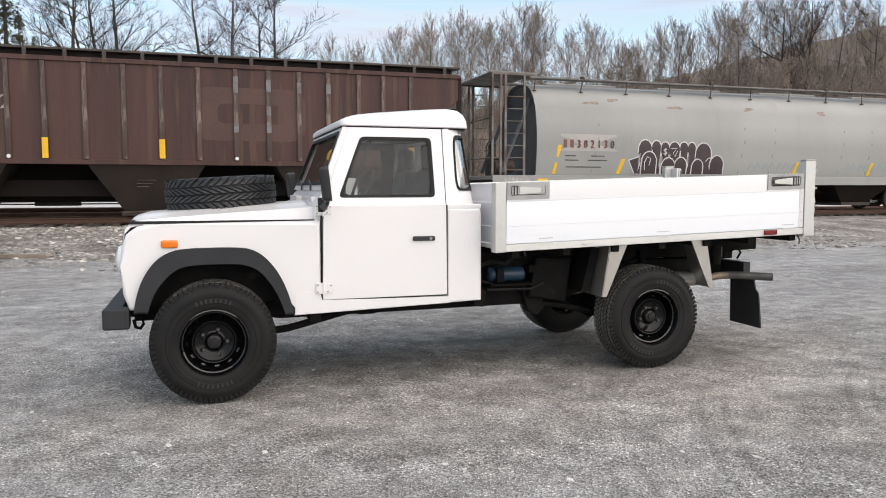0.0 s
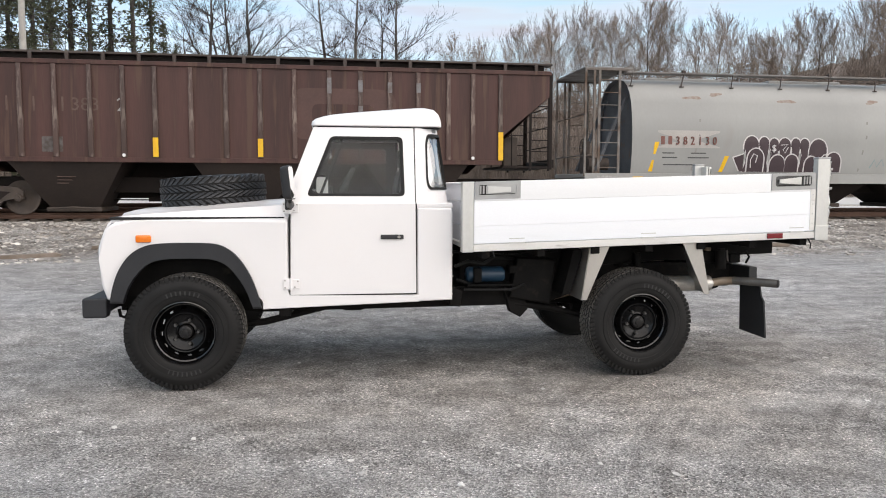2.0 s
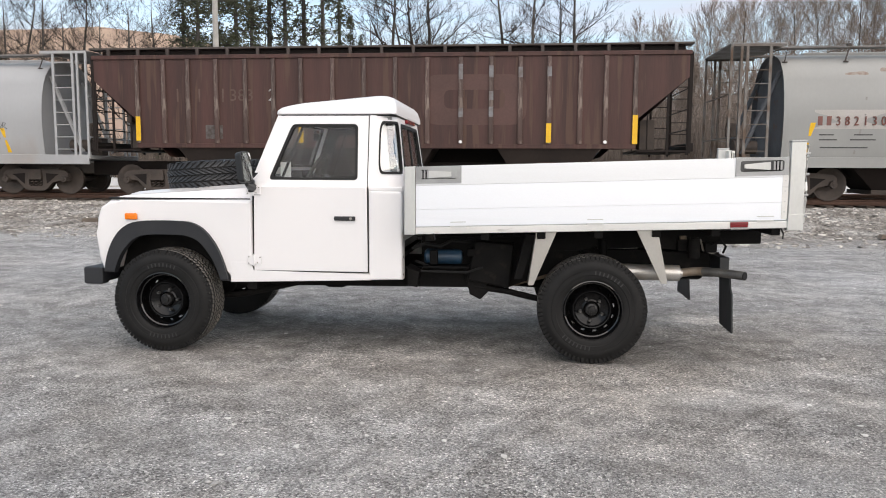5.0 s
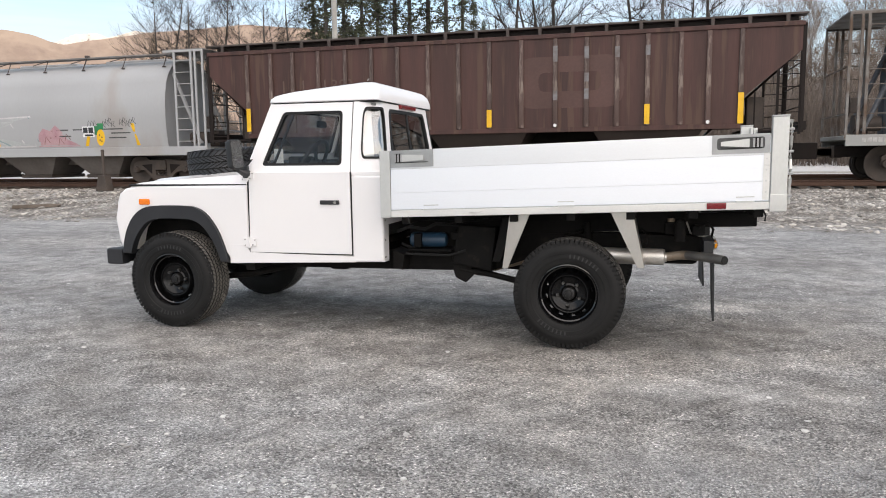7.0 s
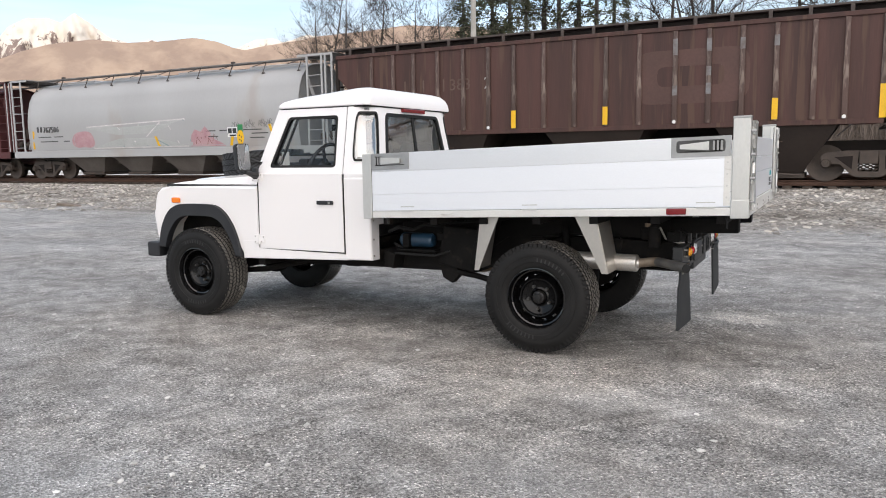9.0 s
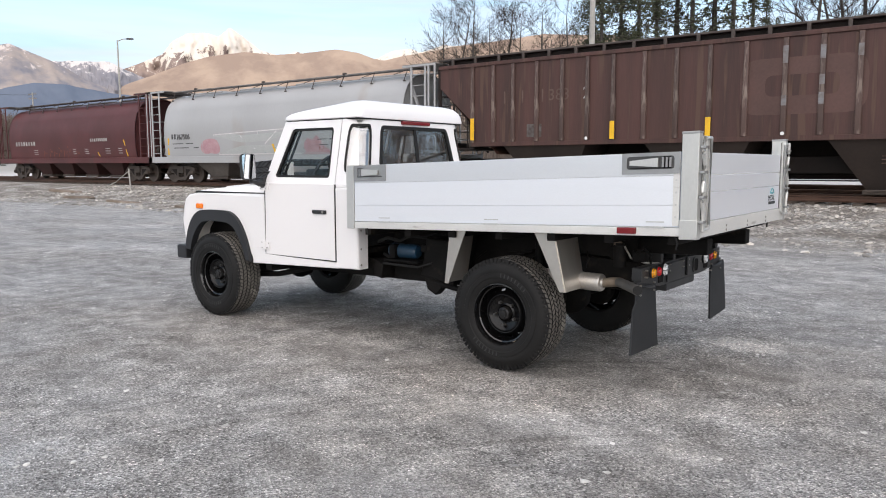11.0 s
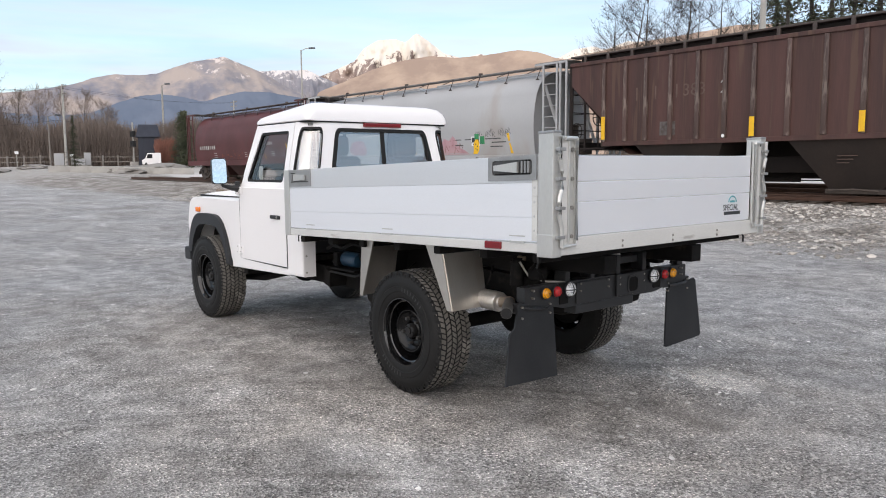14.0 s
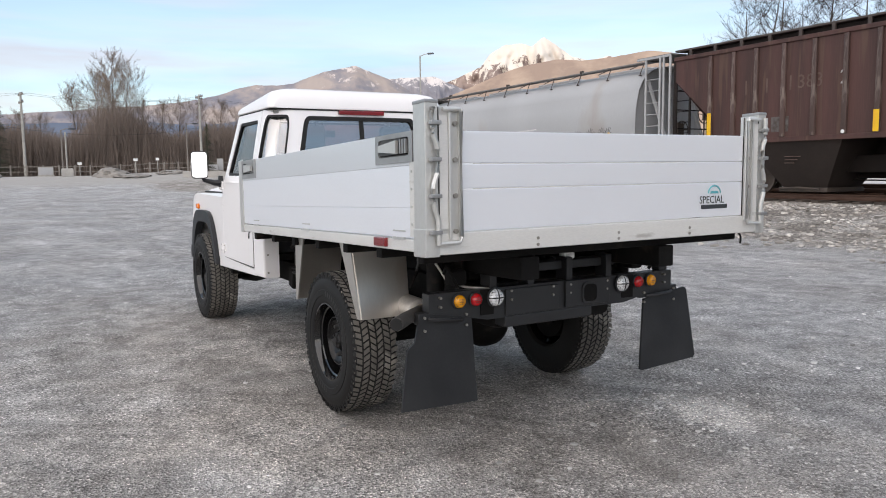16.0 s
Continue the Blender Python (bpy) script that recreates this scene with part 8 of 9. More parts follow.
# ---- trees ----
class Sticks:
    """Tapered twigs gathered into one mesh."""

    def __init__(self, sides=3):
        self.v, self.f, self.n = [], [], sides

    def add(self, p, q, r0, r1):
        d = (q - p).normalized()
        a = d.orthogonal().normalized()
        b = d.cross(a)
        k, n = len(self.v), self.n
        for c, r in ((p, r0), (q, r1)):
            for i in range(n):
                t = i * math.tau / n
                self.v.append(c + a * (r * math.cos(t)) + b * (r * math.sin(t)))
        self.f += [(k + i, k + (i + 1) % n, k + n + (i + 1) % n, k + n + i) for i in range(n)]

    def blade(self, p, q, r0, r1):
        """The finest twigs: a narrow strip."""
        d = (q - p).normalized()
        a = d.orthogonal().normalized() + d.cross(d.orthogonal()).normalized() * (len(self.v) % 7 - 3) * 0.4
        a.normalize()
        k = len(self.v)
        self.v += [p - a * r0, p + a * r0, q + a * r1, q - a * r1]
        self.f.append((k, k + 1, k + 2, k + 3))

    def mesh(self, name, m):
        me = bpy.data.meshes.new(name)
        me.from_pydata(self.v, [], self.f)
        me.materials.append(m)
        return me


def bare_tree(seed, height, lean_up=0.55, spread_deg=38, first=0.25, limbs=16, twigs=5, r0=None, m=TWIG, thick=1.0, limb=0.36, oval=False, buds=0):
    """Trunk and crown meshes of a leafless tree; an oval crown is fullest in the middle, and buds dot its twigs."""
    rng = random.Random(seed)
    trunk, crown = Sticks(6), Sticks(3)
    r0 = r0 or height * 0.0095
    pts, p = [], Vector((0, 0, -0.3))
    d = Vector((rng.uniform(-0.05, 0.05), rng.uniform(-0.05, 0.05), 1)).normalized()
    n = 12
    for k in range(n + 1):
        pts.append(p.copy())
        d = (d + Vector((rng.uniform(-0.06, 0.06), rng.uniform(-0.06, 0.06), 0.05))).normalized()
        p = p + d * height * 0.92 / n
    rad = lambda t: r0 * (1 - t) ** 0.8 + 0.015
    for k in range(n):
        trunk.add(pts[k], pts[k + 1], rad(k / n), rad((k + 1) / n))

    def grow(p, d, length, r, level):
        seg = (4, 3, 2)[level]
        put = crown.blade if level == 2 else crown.add
        for k in range(seg):
            d2 = (d + Vector((rng.uniform(-0.2, 0.2), rng.uniform(-0.2, 0.2), rng.uniform(-0.05, 0.28) * lean_up))).normalized()
            q = p + d2 * length / seg
            ra, rb = r * (1 - 0.75 * k / seg), r * (1 - 0.75 * (k + 1) / seg)
            put(p, q, max(ra, 0.012 * thick), max(rb, 0.009 * thick))
            if level == 2:
                for _ in range(buds):
                    c = p.lerp(q, rng.random()) + Vector((rng.uniform(-0.12, 0.12), rng.uniform(-0.12, 0.12), rng.uniform(-0.1, 0.1)))
                    e = Vector((rng.uniform(-1, 1), rng.uniform(-1, 1), rng.uniform(-1, 1))).normalized() * rng.uniform(0.05, 0.10)
                    crown.blade(c, c + e, 0.026, 0.022)
            if level < 2:
                for _ in range(twigs if level == 1 else 3):
                    ax = Vector((rng.uniform(-1, 1), rng.uniform(-1, 1), rng.uniform(-0.4, 1))).normalized()
                    side = (d2 + ax * rng.uniform(0.55, 1.0)).normalized()
                    grow(q, side, length * rng.uniform(0.32, 0.55), rb * 0.6, level + 1)
            p, d = q, d2

    for k in range(limbs):
        t = first + (1 - first) * (k + rng.random() * 0.7) / limbs
        i = min(n - 1, int(t * n))
        p = pts[i].lerp(pts[i + 1], t * n - i)
        a = rng.uniform(0, math.tau)
        up = math.tan(radians(90 - spread_deg))
        d = Vector((math.cos(a), math.sin(a), up * rng.uniform(0.7, 1.2))).normalized()
        reach = 0.25 + 0.85 * math.sin(math.pi * min(1.0, 0.12 + 0.84 * (t - first) / (1 - first))) if oval else 1.15 - 0.62 * t
        grow(p, d, height * rng.uniform(0.20, 0.32) * reach * (0.78 if oval else 1.0), rad(t) * limb, 0)
    return trunk.mesh("trunk", BARK), crown.mesh("crown", m)


def conifer(seed, height, width, density=26, bare=0.15):
    """Trunk and needle clumps on drooping boughs."""
    rng = random.Random(seed)
    trunk = Sticks(6)
    trunk.add(Vector((0, 0, -0.3)), Vector((0.1, 0, height)), height * 0.013, 0.03)
    v, f = [], []
    for k in range(int(density * height / 4)):
        t = bare + (1 - bare) * rng.random()
        z, a = t * height, rng.uniform(0, math.tau)
        reach = width * (1 - t) ** 0.8 * rng.uniform(0.55, 1.1) + 0.25
        trunk.add(Vector((0, 0, z)), Vector((reach * math.cos(a), reach * math.sin(a), z - reach * 0.16)), 0.03, 0.01)
        for j in range(14):
            q = (j + rng.random()) / 14
            c = Vector((reach * q * math.cos(a), reach * q * math.sin(a), z - reach * 0.22 * q * q + rng.uniform(-0.45, 0.3)))
            c += Vector((rng.uniform(-0.35, 0.35), rng.uniform(-0.35, 0.35), 0))
            size = 0.24 * (1.1 - 0.4 * q) * rng.uniform(0.5, 1.25)
            for _ in range(7):
                u = Vector((rng.uniform(-1, 1), rng.uniform(-1, 1), rng.uniform(-1.1, 0.2))).normalized() * size
                w = Vector((rng.uniform(-1, 1), rng.uniform(-1, 1), rng.uniform(-0.6, 0.6))).normalized() * size * 0.22
                i = len(v)
                v.extend([c - u * 0.3, c + w, c + u, c - w])
                f.append((i, i + 1, i + 2, i + 3))
    me = bpy.data.meshes.new("crown")
    me.from_pydata(v, [], f)
    me.materials.append(NEEDLE)
    return trunk.mesh("trunk", BARK), me


def plant(meshes, label, az, r, scale, group, seed, name="tree", wide=1.0):
    rng = random.Random(seed)
    x, y, _ = polar(az, r)
    t = thing(name, label, "tree", group, at=(x, y, ground_z(x, y)))
    t.rotation_euler = (0, 0, rng.uniform(0, 6.28))
    t.scale = (wide * scale * rng.uniform(0.9, 1.1), wide * scale * rng.uniform(0.9, 1.1), scale)
    piece("trunk", meshes[0], t)
    piece("crown", meshes[1], t)
    return t


ALDERS = [bare_tree(s, 27, 0.30, 60, 0.30, 15, 3, r0=0.34, thick=1.15, limb=0.5) for s in (11, 12, 13)]
POPLARS = [bare_tree(s, 24, 0.6, 38, 0.20, 36, 3, r0=0.21, m=TWIG_RED, thick=0.9, oval=True, buds=1) for s in (21, 22, 23)]
SMALL = [bare_tree(s, 14, 0.6, 40, 0.12, 26, 3, r0=0.12, m=TWIG_RED, thick=1.0, oval=True, buds=1) for s in (31, 32)]
PINES = [conifer(s, 22, w, d, b) for s, w, d, b in ((41, 2.6, 26, 0.05), (42, 4.4, 46, 0.02), (43, 2.4, 14, 0.3))]

for k, (az, r, s) in enumerate(((-9.6, 100, 1.18), (-8.2, 108, 1.1), (-7.4, 104, 1.15), (-6.4, 100, 1.2), (-0.9, 106, 1.2), (1.1, 100, 1.22), (2.9, 108, 1.1), (4.1, 104, 1.2), (-11.2, 118, 1.0), (-4.0, 130, 0.85))):
    plant(ALDERS[k % 3], "tall leafless alder with grey spreading limbs", az, r, s, "leafless trees behind the train", k)
for k in range(38):
    rng = random.Random(100 + k)
    az = 9.0 + k * 1.15 + rng.uniform(-0.4, 0.4)
    el = 12.2 + 0.8 * math.sin(az * 0.35) + rng.uniform(-1.3, 1.1) - (1.0 if az < 13 else 0)
    r = rng.uniform(122, 160)
    plant(POPLARS[k % 3], "leafless poplar with fine upright twigs", az, r, r * math.tan(radians(el)) / 23.0, "wood behind the grey car", 200 + k, wide=0.78)
for k in range(44):
    rng = random.Random(300 + k)
    az = 5.5 + k * 1.0 + rng.uniform(-0.5, 0.5)
    r = rng.uniform(95, 118)
    plant(SMALL[k % 2], "small leafless tree with reddish twigs", az, r, r * math.tan(radians(rng.uniform(7.0, 9.4))) / 13.0, "wood behind the grey car", 400 + k)
for k, (az, r, s) in enumerate(((41.3, 118, 1.12), (43.0, 116, 1.22), (47.0, 120, 1.08))):
    plant(ALDERS[k], "tall leafless tree standing over the wood", az, r, s, "wood behind the grey car", 480 + k, wide=0.8)
for k, (az, r, s, j) in enumerate(((-24.6, 92, 1.25, 1), (-23.6, 84, 1.35, 1), (-22.3, 88, 1.5, 1), (-21.0, 84, 1.45, 1), (-19.8, 90, 1.4, 1), (-18.6, 96, 1.75, 2), (-17.4, 92, 1.6, 2), (-16.0, 98, 1.8, 2), (-14.6, 92, 1.6, 2), (-13.4, 95, 1.5, 2),
                                   (-12.6, 98, 0.95, 0), (-11.8, 94, 0.8, 2), (18.8, 118, 0.72, 0), (9.2, 128, 0.6, 0))):
    plant(PINES[j], "tall dark green conifer" if j < 2 else "thin conifer with sparse boughs", az, r, s, "conifers behind the train", 500 + k, "conifer_tree")
for k in range(16):
    rng = random.Random(600 + k)
    az = -36.0 + k * 1.25 + rng.uniform(-0.3, 0.3)
    if -24.5 < az < -19:
        continue
    r = rng.uniform(92, 112)
    plant(ALDERS[k % 3], "slender leafless tree with grey bark", az, r, r * math.tan(radians(rng.uniform(10.5, 14.5) if az < -30 else rng.uniform(11, 13.5))) / 26, "leafless trees behind the train", 700 + k)

# the far side of the yard
for k, (az, el, r, j) in enumerate(((-82.6, 8.4, 112, 0), (-83.5, 7.2, 118, 1), (-81.8, 7.5, 120, 2), (-84.9, 6.2, 116, 0), (-79.4, 5.2, 125, 1), (-78.3, 5.3, 128, 2), (-76.6, 5.3, 130, 0), (-75.4, 5.3, 126, 1), (-74.4, 4.6, 128, 2), (-88.4, 4.4, 125, 1),
                                    (-87.2, 4.2, 130, 2), (-73.4, 4.0, 130, 0), (-80.4, 5.2, 122, 0), (-82.2, 6.8, 110, 1))):
    plant(POPLARS[j], "leafless tree standing in brown brush", az, r, r * math.tan(radians(el)) / 23, "trees across the yard", 800 + k)
for k, (az, el, r, j) in enumerate(((-89.6, 5.6, 100, 1), (-90.8, 5.2, 104, 1), (-75.8, 3.6, 94, 1))):
    plant(PINES[j], "dark green conifer across the yard", az, r, r * math.tan(radians(el)) / 22, "trees across the yard", 850 + k, "conifer_tree")
plant(conifer(44, 7, 2.3, 110, 0.0), "broad dark green conifer beside the maroon car", -68.3, 92, 0.95, "trees across the yard", 860, "conifer_tree")


def brush(name, label, count, az0, az1, r0, r1, hgt, m, seed):
    """Leafless thicket, too dense to count: thin upright stems and a haze of short twigs."""
    rng = random.Random(seed)
    s = Sticks(3)
    for k in range(count):
        az, r = rng.uniform(az0, az1), rng.uniform(r0, r1)
        x, y, _ = polar(az, r)
        p = Vector((x, y, ground_z(x, y) - 0.2))
        h = hgt(az) * (1 - 0.55 * rng.random() ** 2)
        d = Vector((rng.uniform(-0.14, 0.14), rng.uniform(-0.14, 0.14), 1)).normalized()
        q = p + d * h * 0.8
        s.blade(p, q, 0.028, 0.012)
        for _ in range(14):
            t = (d + Vector((rng.uniform(-0.6, 0.6), rng.uniform(-0.6, 0.6), rng.uniform(-0.1, 0.4)))).normalized()
            a = p.lerp(q, rng.uniform(0.1, 1.0))
            s.blade(a, a + t * h * rng.uniform(0.06, 0.16), 0.020, 0.008)
    ob = new(name, s.mesh(name, m))
    return tagged(ob, label, "brush", kind="stuff")


brush("thicket", "brown leafless thicket behind the railway cars", 11000, 4, 56, 84, 122, lambda az: 8.6 + 1.2 * math.sin(az * 0.5) + 2.6 * smooth01(10, 28, az), LIT_BRUSH, 5)
brush("thicket", "dark leafless thicket seen between the railway cars", 2600, 1, 20, 56, 84, lambda az: 7.6, BRUSH, 15)
brush("thicket", "brown leafless thicket behind the hopper car", 5500, -36, 5, 78, 120, lambda az: 8 + 2 * math.sin(az * 0.7), BRUSH, 6)
# BRUSH once more, brightened in its colour for the far thicket
brush("thicket", "brown leafless thicket across the yard", 19000, -94, -66, 106, 138, lambda az: 7.6 + 0.8 * math.sin(az * 0.9) + 3.4 * math.exp(-((az + 82.4) / 1.9) ** 2), mat("hazy_brown_brush", (0.135, 0.108, 0.094), (0.20, 0.162, 0.14), 0.95, spec=0.2, scale=0.10, fine=3, bump=0.0), 7)


# ---- poles, wires and small things across the yard ----
def light_pole(az, r, top, label, m=POLE_PALE, arm=1.6, toward=-60, rad=0.14):
    x, y, _ = polar(az, r)
    t = thing("street_lamp", label, "street lamp", "lamps across the yard", at=(x, y, ground_z(x, y)))
    part("pole", rod(bmesh.new(), (0, 0, 0), (0, 0, top), rad, rad * 0.6, 10), m, t)
    if arm:
        a = radians(toward)
        e = (arm * math.cos(a), arm * math.sin(a))
        part("arm", tube(bmesh.new(), [(0, 0, top - 0.1), (e[0] * 0.5, e[1] * 0.5, top + 0.15), (e[0], e[1], top + 0.2)], 0.05, 6), m, t)
        h = part("lamp_head", box(-0.4, 0.4, -0.16, 0.16, -0.1, 0.1, b=0.05), GREY_DARK, t)
        h.matrix_basis = pose(e[0] * 1.15, e[1] * 1.15, top + 0.18, 0, 0, toward)


light_pole(-59.6, 97, 15.0, "tall pale lamp pole behind the maroon car", toward=40, arm=1.3)
light_pole(-69.95, 116, 11.8, "pale lamp pole beside the far road", toward=30, arm=0.9, rad=0.2)
light_pole(-77.4, 104, 6.4, "thin curved lamp post beside the far road", POLE_WOOD, toward=120, arm=1.3, rad=0.12)
light_pole(-85.8, 104, 5.9, "thin curved lamp post beside the far road", POLE_WOOD, toward=120, arm=1.3, rad=0.12)
t = thing("utility_pole", "pale bare pole standing behind the hopper car", "utility pole", at=(-15.4, 37.9, 0.2))
part("pole", rod(bmesh.new(), (0, 0, 0), (0, 0, 17), 0.20, 0.14, 12), POLE_PALE, t)


def utility_pole(x, y, top, turn):
    t = thing("utility_pole", "wooden utility pole with crossarms", "utility pole", "utility poles across the yard", at=(x, y, ground_z(x, y)))
    t.rotation_euler = (0, 0, radians(turn))
    part("pole", rod(bmesh.new(), (0, 0, 0), (0, 0, top), 0.19, 0.12, 10), POLE_PALE, t)
    for z in (top - 0.3, top - 1.2):
        part("crossarm", box(-1.2, 1.2, -0.07, 0.07, z - 0.08, z + 0.08, b=0.01), POLE_WOOD, t)
        for k in (-1.1, -0.6, 0.6, 1.1):
            part("insulator", rod(bmesh.new(), (k, 0, z + 0.08), (k, 0, z + 0.26), 0.05, 0.03, 8), GREY_DARK, t)


POLES = [polar(az, r) for az, r in ((-100, 112), (-88.1, 100), (-76.4, 104), (-65.3, 170))]
for (x, y, _), top in zip(POLES, (10.1, 10.1, 10.4, 14.2)):
    utility_pole(x, y, top, 10)
for (a, b), tops in zip(zip(POLES, POLES[1:]), ((11.3, 11.3), (11.3, 11.6), (11.6, 15.4))):
    for dz, sag in ((-0.1, 0.7), (-0.1, 0.75), (-4.2, 0.9)):
        off = 0.9 if sag == 0.75 else -0.9
        pts = [(a[0] + (b[0] - a[0]) * k / 10 + off * 0.3, a[1] + (b[1] - a[1]) * k / 10 + off, tops[0] + (tops[1] - tops[0]) * k / 10 + dz - sag * 4 * (k / 10) * (1 - k / 10)) for k in range(11)]
        w = tagged(part("overhead_wire", tube(bmesh.new(), pts, 0.013, 4), GASKET), "dark overhead wire strung between utility poles", "wire", "overhead wires")

# signal mast, cabinets, signs, barrier and kerb line along the far edge
x, y, _ = polar(-71.9, 98)
t = thing("signal_mast", "railway crossing signal mast with dark lamps", "signal", at=(x, y, ground_z(x, y)))
part("mast", rod(bmesh.new(), (0, 0, 0), (0, 0, 5.4), 0.10, n=8), POLE_PALE, t)
part("base", box(-0.4, 0.4, -0.4, 0.4, 0, 0.5, b=0.04), CONCRETE, t)
for z in (2.4, 3.6):
    part("signal_head", box(-0.45, 0.45, -0.25, 0.2, z, z + 0.75, b=0.05), BLACK_STEEL, t)
x, y, _ = polar(-85.4, 92)
t = thing("signal_mast", "lattice crossing signal with white boards", "signal", at=(x, y, ground_z(x, y)))
part("mast", rod(bmesh.new(), (0, 0, 0), (0, 0, 5.0), 0.09, n=8), POLE_PALE, t)
for k in range(6):
    part("rung", rod(bmesh.new(), (-0.25, 0, 0.8 + k * 0.7), (0.25, 0, 1.2 + k * 0.7), 0.04, n=6), POLE_PALE, t)
part("base", box(-0.7, 0.7, -0.6, 0.6, 0, 0.9, b=0.05), CONCRETE, t)
for az, r, w, h, z, mm, lab in ((-84.6, 93, 0.45, 0.3, 1.3, PAPER, "small white sign board on a post"), (-80.9, 95, 0.5, 0.3, 1.6, PAPER, "small white sign board on a post"),
                                (-79.4, 96, 0.4, 0.3, 1.5, PAPER, "small white sign board on a post"), (-76.0, 97, 0.4, 0.3, 1.2, PAPER, "small white sign board on a post")):
    x, y, _ = polar(az, r)
    t = thing("sign", lab, "sign", "small signs across the yard", at=(x, y, ground_z(x, y)))
    t.rotation_euler = (0, 0, radians(-az))
    part("post", rod(bmesh.new(), (0, 0.05, 0), (0, 0.05, z + h), 0.05, n=6), POLE_PALE, t)
    part("board", box(-w / 2, w / 2, -0.03, 0.0, z, z + h, b=0.01), mm, t)
for az, r, w, h, d in ((-76.8, 97, 1.1, 1.6, 0.8), (-75.6, 98, 1.6, 1.0, 0.8), (-75.0, 99, 0.8, 1.7, 0.7), (-86.8, 95, 1.6, 1.1, 1.0)):
    x, y, _ = polar(az, r)
    t = thing("equipment_cabinet", "pale metal trackside cabinet", "cabinet", "trackside cabinets", at=(x, y, ground_z(x, y)))
    t.rotation_euler = (0, 0, radians(-az))
    b = part("body", box(-w / 2, w / 2, -d / 2, d / 2, 0.1, h, b=0.03), POLE_PALE, t)
    part("door", box(-w / 2 + 0.06, w / 2 - 0.06, -d / 2 - 0.02, -d / 2 - 0.002, 0.2, h - 0.1, b=0.01), GREY_LIGHT, t)
    part("plinth", box(-w / 2 - 0.1, w / 2 + 0.1, -d / 2 - 0.1, d / 2 + 0.1, 0, 0.1, b=0.01), CONCRETE, t)


def far_fence(az0, az1, r, n):
    t = thing("fence", "low wooden rail fence along the far road", "fence")
    pts = [polar(az0 + (az1 - az0) * k / n, r) for k in range(n + 1)]
    for x, y, _ in pts:
        g = ground_z(x, y)
        part("post", box(x - 0.09, x + 0.09, y - 0.09, y + 0.09, g - 0.1, g + 1.35, b=0.01, seg=1), POLE_WOOD, t)
    for (x0, y0, _), (x1, y1, _) in zip(pts, pts[1:]):
        for z in (0.55, 1.15):
            part("rail", rod(bmesh.new(), (x0, y0, ground_z(x0, y0) + z), (x1, y1, ground_z(x1, y1) + z), 0.05, n=5), POLE_WOOD, t)


far_fence(-92, -70, 99, 22)


def far_kerb():
    t = thing("low_wall", "pale low concrete wall along the far road", "low wall", kind="structure")
    for k in range(11, 18):
        x, y, _ = polar(-92 + k * 1.4, 84 - 0.4 * k)
        b = part("wall_block", box(-1.05, 1.05, -0.2, 0.2, 0, 0.72, b=0.04), CONCRETE, t)
        b.matrix_basis = pose(x, y, ground_z(x, y) - 0.1, 0, 0, -(-92 + k * 1.4))


far_kerb()


EARTH = mat("heaped_earth", (0.17, 0.158, 0.145), (0.26, 0.245, 0.225), 0.95, scale=0.8, fine=9, bump=0.5, depth=0.05)


def dirt_pile(az, r, w, h, seed, m=EARTH):
    x, y, _ = polar(az, r)
    bm = bmesh.new()
    bmesh.ops.create_icosphere(bm, subdivisions=4, radius=1.0)
    for v in bm.verts:
        q = v.co.copy()
        f = 1 + 0.3 * noise.noise(q * 1.8 + Vector((seed, 0, 0))) + 0.12 * noise.noise(q * 5)
        v.co = Vector((q.x * w * f, q.y * w * 0.7 * f, max(-0.2, q.z) * h * f))
    ob = part("mound", bm, m)
    ob.location = (x, y, ground_z(x, y))
    tagged(ob, "low mound of grey earth across the yard", "mound", "mounds across the yard")


for k, (az, r, w, h) in enumerate(((-82.4, 88, 2.6, 1.0), (-81.0, 86, 2.6, 0.35), (-78.2, 88, 2.4, 0.4), (-90.5, 90, 2.4, 0.5), (-72.2, 80, 3.0, 0.6), (-69.8, 86, 4.0, 0.7))):
    dirt_pile(az, r, w, h, k)


def far_van(az, r, turn):
    x, y, _ = polar(az, r)
    t = thing("van", "white camper van parked across the yard", "van", at=(x, y, ground_z(x, y)))
    t.scale = (0.45, 0.8, 0.85)
    t.rotation_euler = (0, 0, radians(turn))
    part("body", prism(bmesh.new(), [(-2.3, 0.4), (-2.35, 1.0), (-1.5, 1.2), (-1.0, 1.95), (2.2, 2.0), (2.3, 0.4)], -0.9, 0.9, 0.08), WHITE, t)
    part("side_window", prism(bmesh.new(), [(-1.3, 1.25), (-0.9, 1.8), (0.2, 1.82), (0.2, 1.25)], -0.915, -0.905), GASKET, t)
    for xx in (-1.4, 1.4):
        for yy in (-0.8, 0.8):
            part("wheel", rod(bmesh.new(), (xx, yy - 0.1, 0.34), (xx, yy + 0.1, 0.34), 0.34, n=16), RUBBER, t)


far_van(-70.6, 91, 70)
t = thing("trackside_post", "thin pale marker stake leaning beside the track", "stake", at=(-24.5, 12.6, 0.2))
part("stake", rod(bmesh.new(), (0, 0, 0), (-0.1, 0, 1.05), 0.035, 0.03, 6), POLE_PALE, t)
part("stay_wire", tube(bmesh.new(), [(-0.1, 0, 0.95), (-1.2, 0, 0.45), (-3.2, 0.2, 0.05)], 0.02, 4), POLE_PALE, t)
t = thing("switch_stand", "yellow round switch target on a rusty stand", "switch stand", at=(-13.75, 14.9, 0.36))
part("stand", rod(bmesh.new(), (0, 0, 0), (0, 0, 1.35), 0.05, n=8), RUST_STEEL, t)
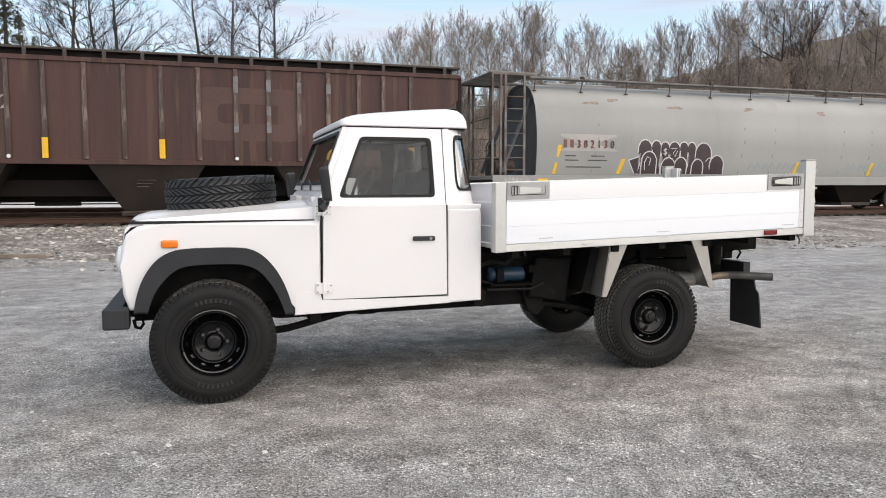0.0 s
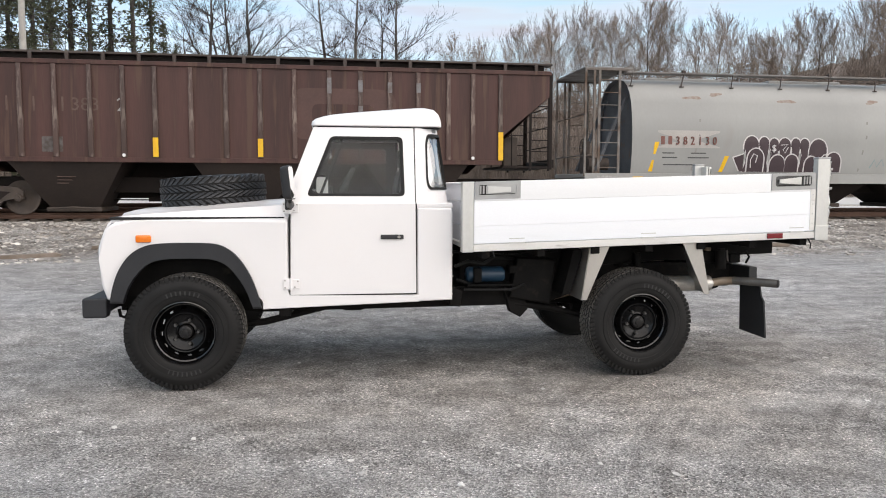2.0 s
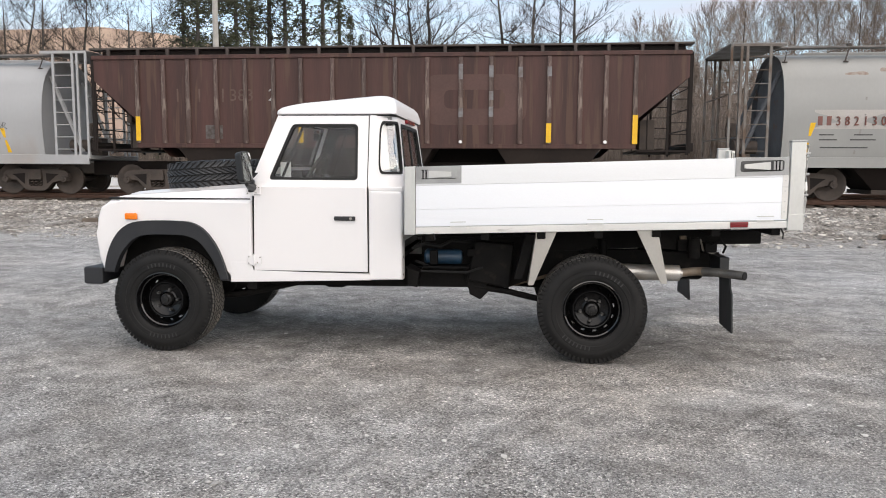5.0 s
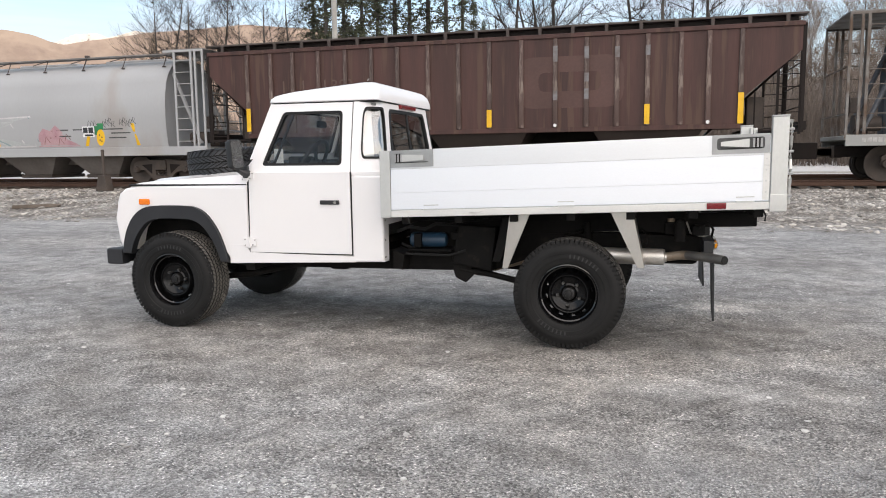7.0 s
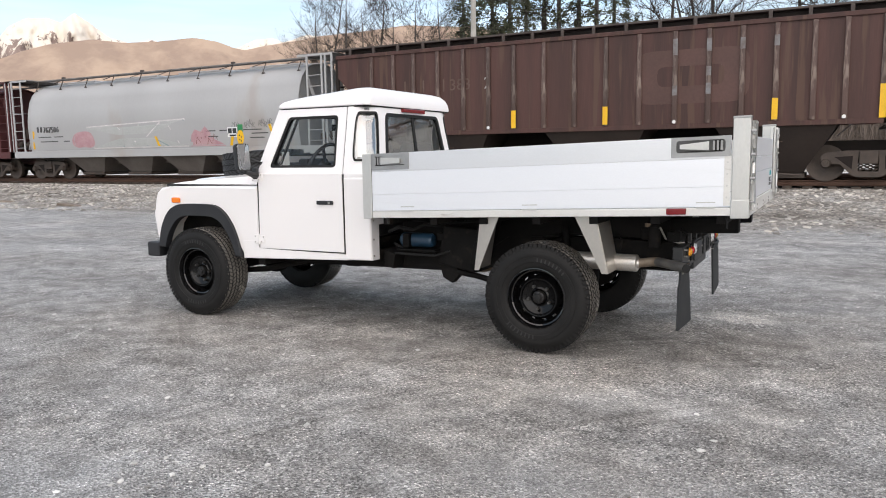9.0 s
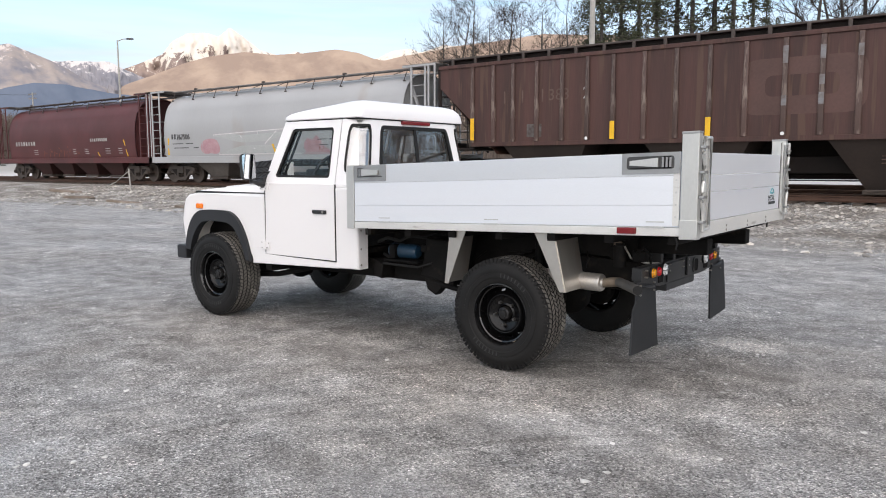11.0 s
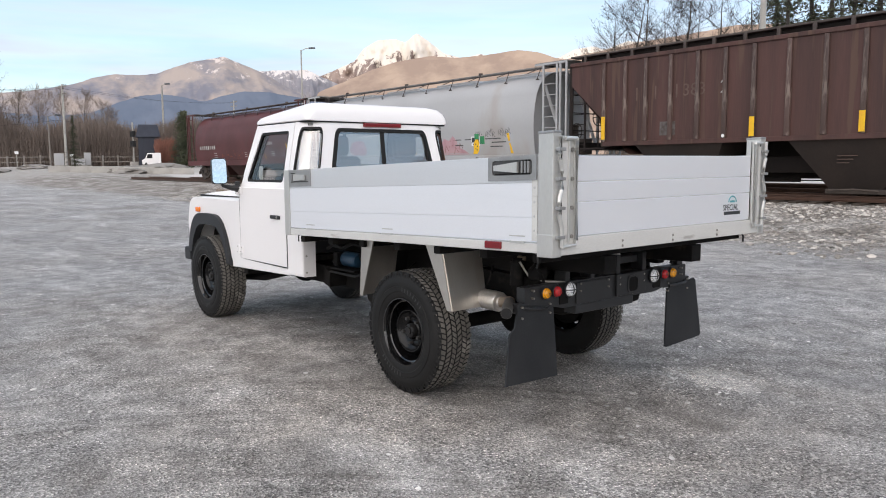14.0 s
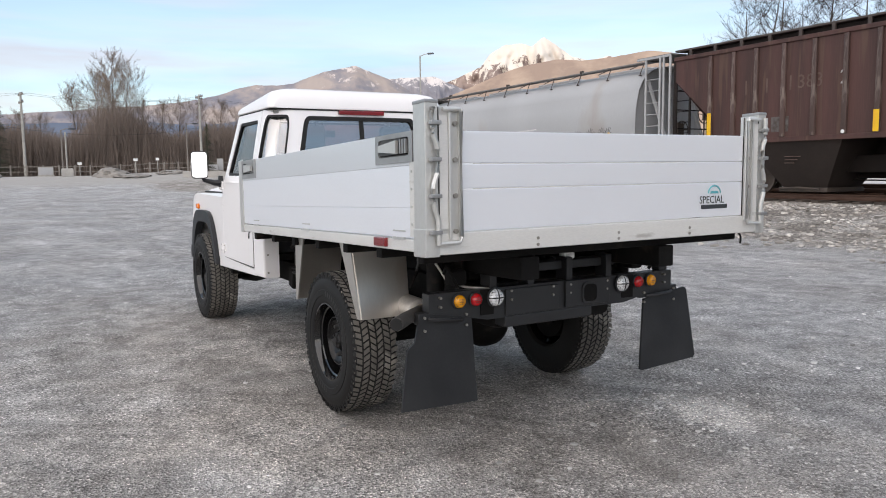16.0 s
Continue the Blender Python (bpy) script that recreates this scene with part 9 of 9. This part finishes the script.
part("base", prism(bmesh.new(), [(-0.25, 0), (0.25, 0), (0.12, 0.5), (-0.12, 0.5)], -0.15, 0.15, 0.02), RUST_STEEL, t)
bm = filled(bmesh.new(), [(0.16 * math.cos(k * math.tau / 20), 1.74 + 0.27 * math.sin(k * math.tau / 20)) for k in range(20)], lambda u, v, d: (u, -0.03, v), 0, 1)
part("target", bm, YELLOW, t, "yellow oval target")
part("target_top", box(-0.11, 0.11, -0.045, -0.01, 2.0, 2.2, b=0.01), GREEN, t, "green flag plate")
for dx, dz in ((-0.04, 0.08), (0.05, 0.01), (-0.03, -0.08), (0.04, -0.12)):
    part("target_dot", rod(bmesh.new(), (dx, -0.031, 1.74 + dz), (dx, -0.036, 1.74 + dz), 0.026, n=8), STICKER, t)


def far_shed(az, r, w, h):
    x, y, _ = polar(az, r)
    t = thing("shed", "dark blue timber shed among brown brush", "shed", at=(x, y, ground_z(x, y)))
    t.rotation_euler = (0, 0, radians(-az))
    wall = part("wall", prism(bmesh.new(), [(-w / 2, 0), (w / 2, 0), (w / 2, h * 0.72), (-w / 2, h * 0.72)], -1.2, 1.2), mat("dark_blue_boards", (0.016, 0.020, 0.032), (0.024, 0.028, 0.042), 0.7, scale=1.5, fine=20, stretch=(6, 6, 0.4)), t)
    part("roof", prism(bmesh.new(), [(-w / 2 - 0.25, h * 0.70), (w / 2 + 0.25, h * 0.70), (w / 2 - 0.1, h), (-w / 2 + 0.1, h)], -1.4, 1.4, 0.03), mat("blue_grey_roof", (0.030, 0.036, 0.055), (0.04, 0.047, 0.068), 0.7, scale=1.5, fine=15), t)
    part("door", box(-0.5, 0.5, -1.23, -1.202, 0, 2.0, b=0.01), mat("shed_door", (0.03, 0.035, 0.045), None, 0.7), t)
    part("window", box(0.6, 1.05, -1.23, -1.202, 1.2, 1.9, b=0.01), GASKET, t)


far_shed(-70.85, 98, 2.4, 5.1)
brush("red_bush", "rust-red leafless bush beside the shed", 420, -70.3, -69.0, 92, 95, lambda az: 4.2, mat("red_twigs", (0.17, 0.07, 0.05), (0.24, 0.105, 0.075), 0.9, bump=0.0), 9)
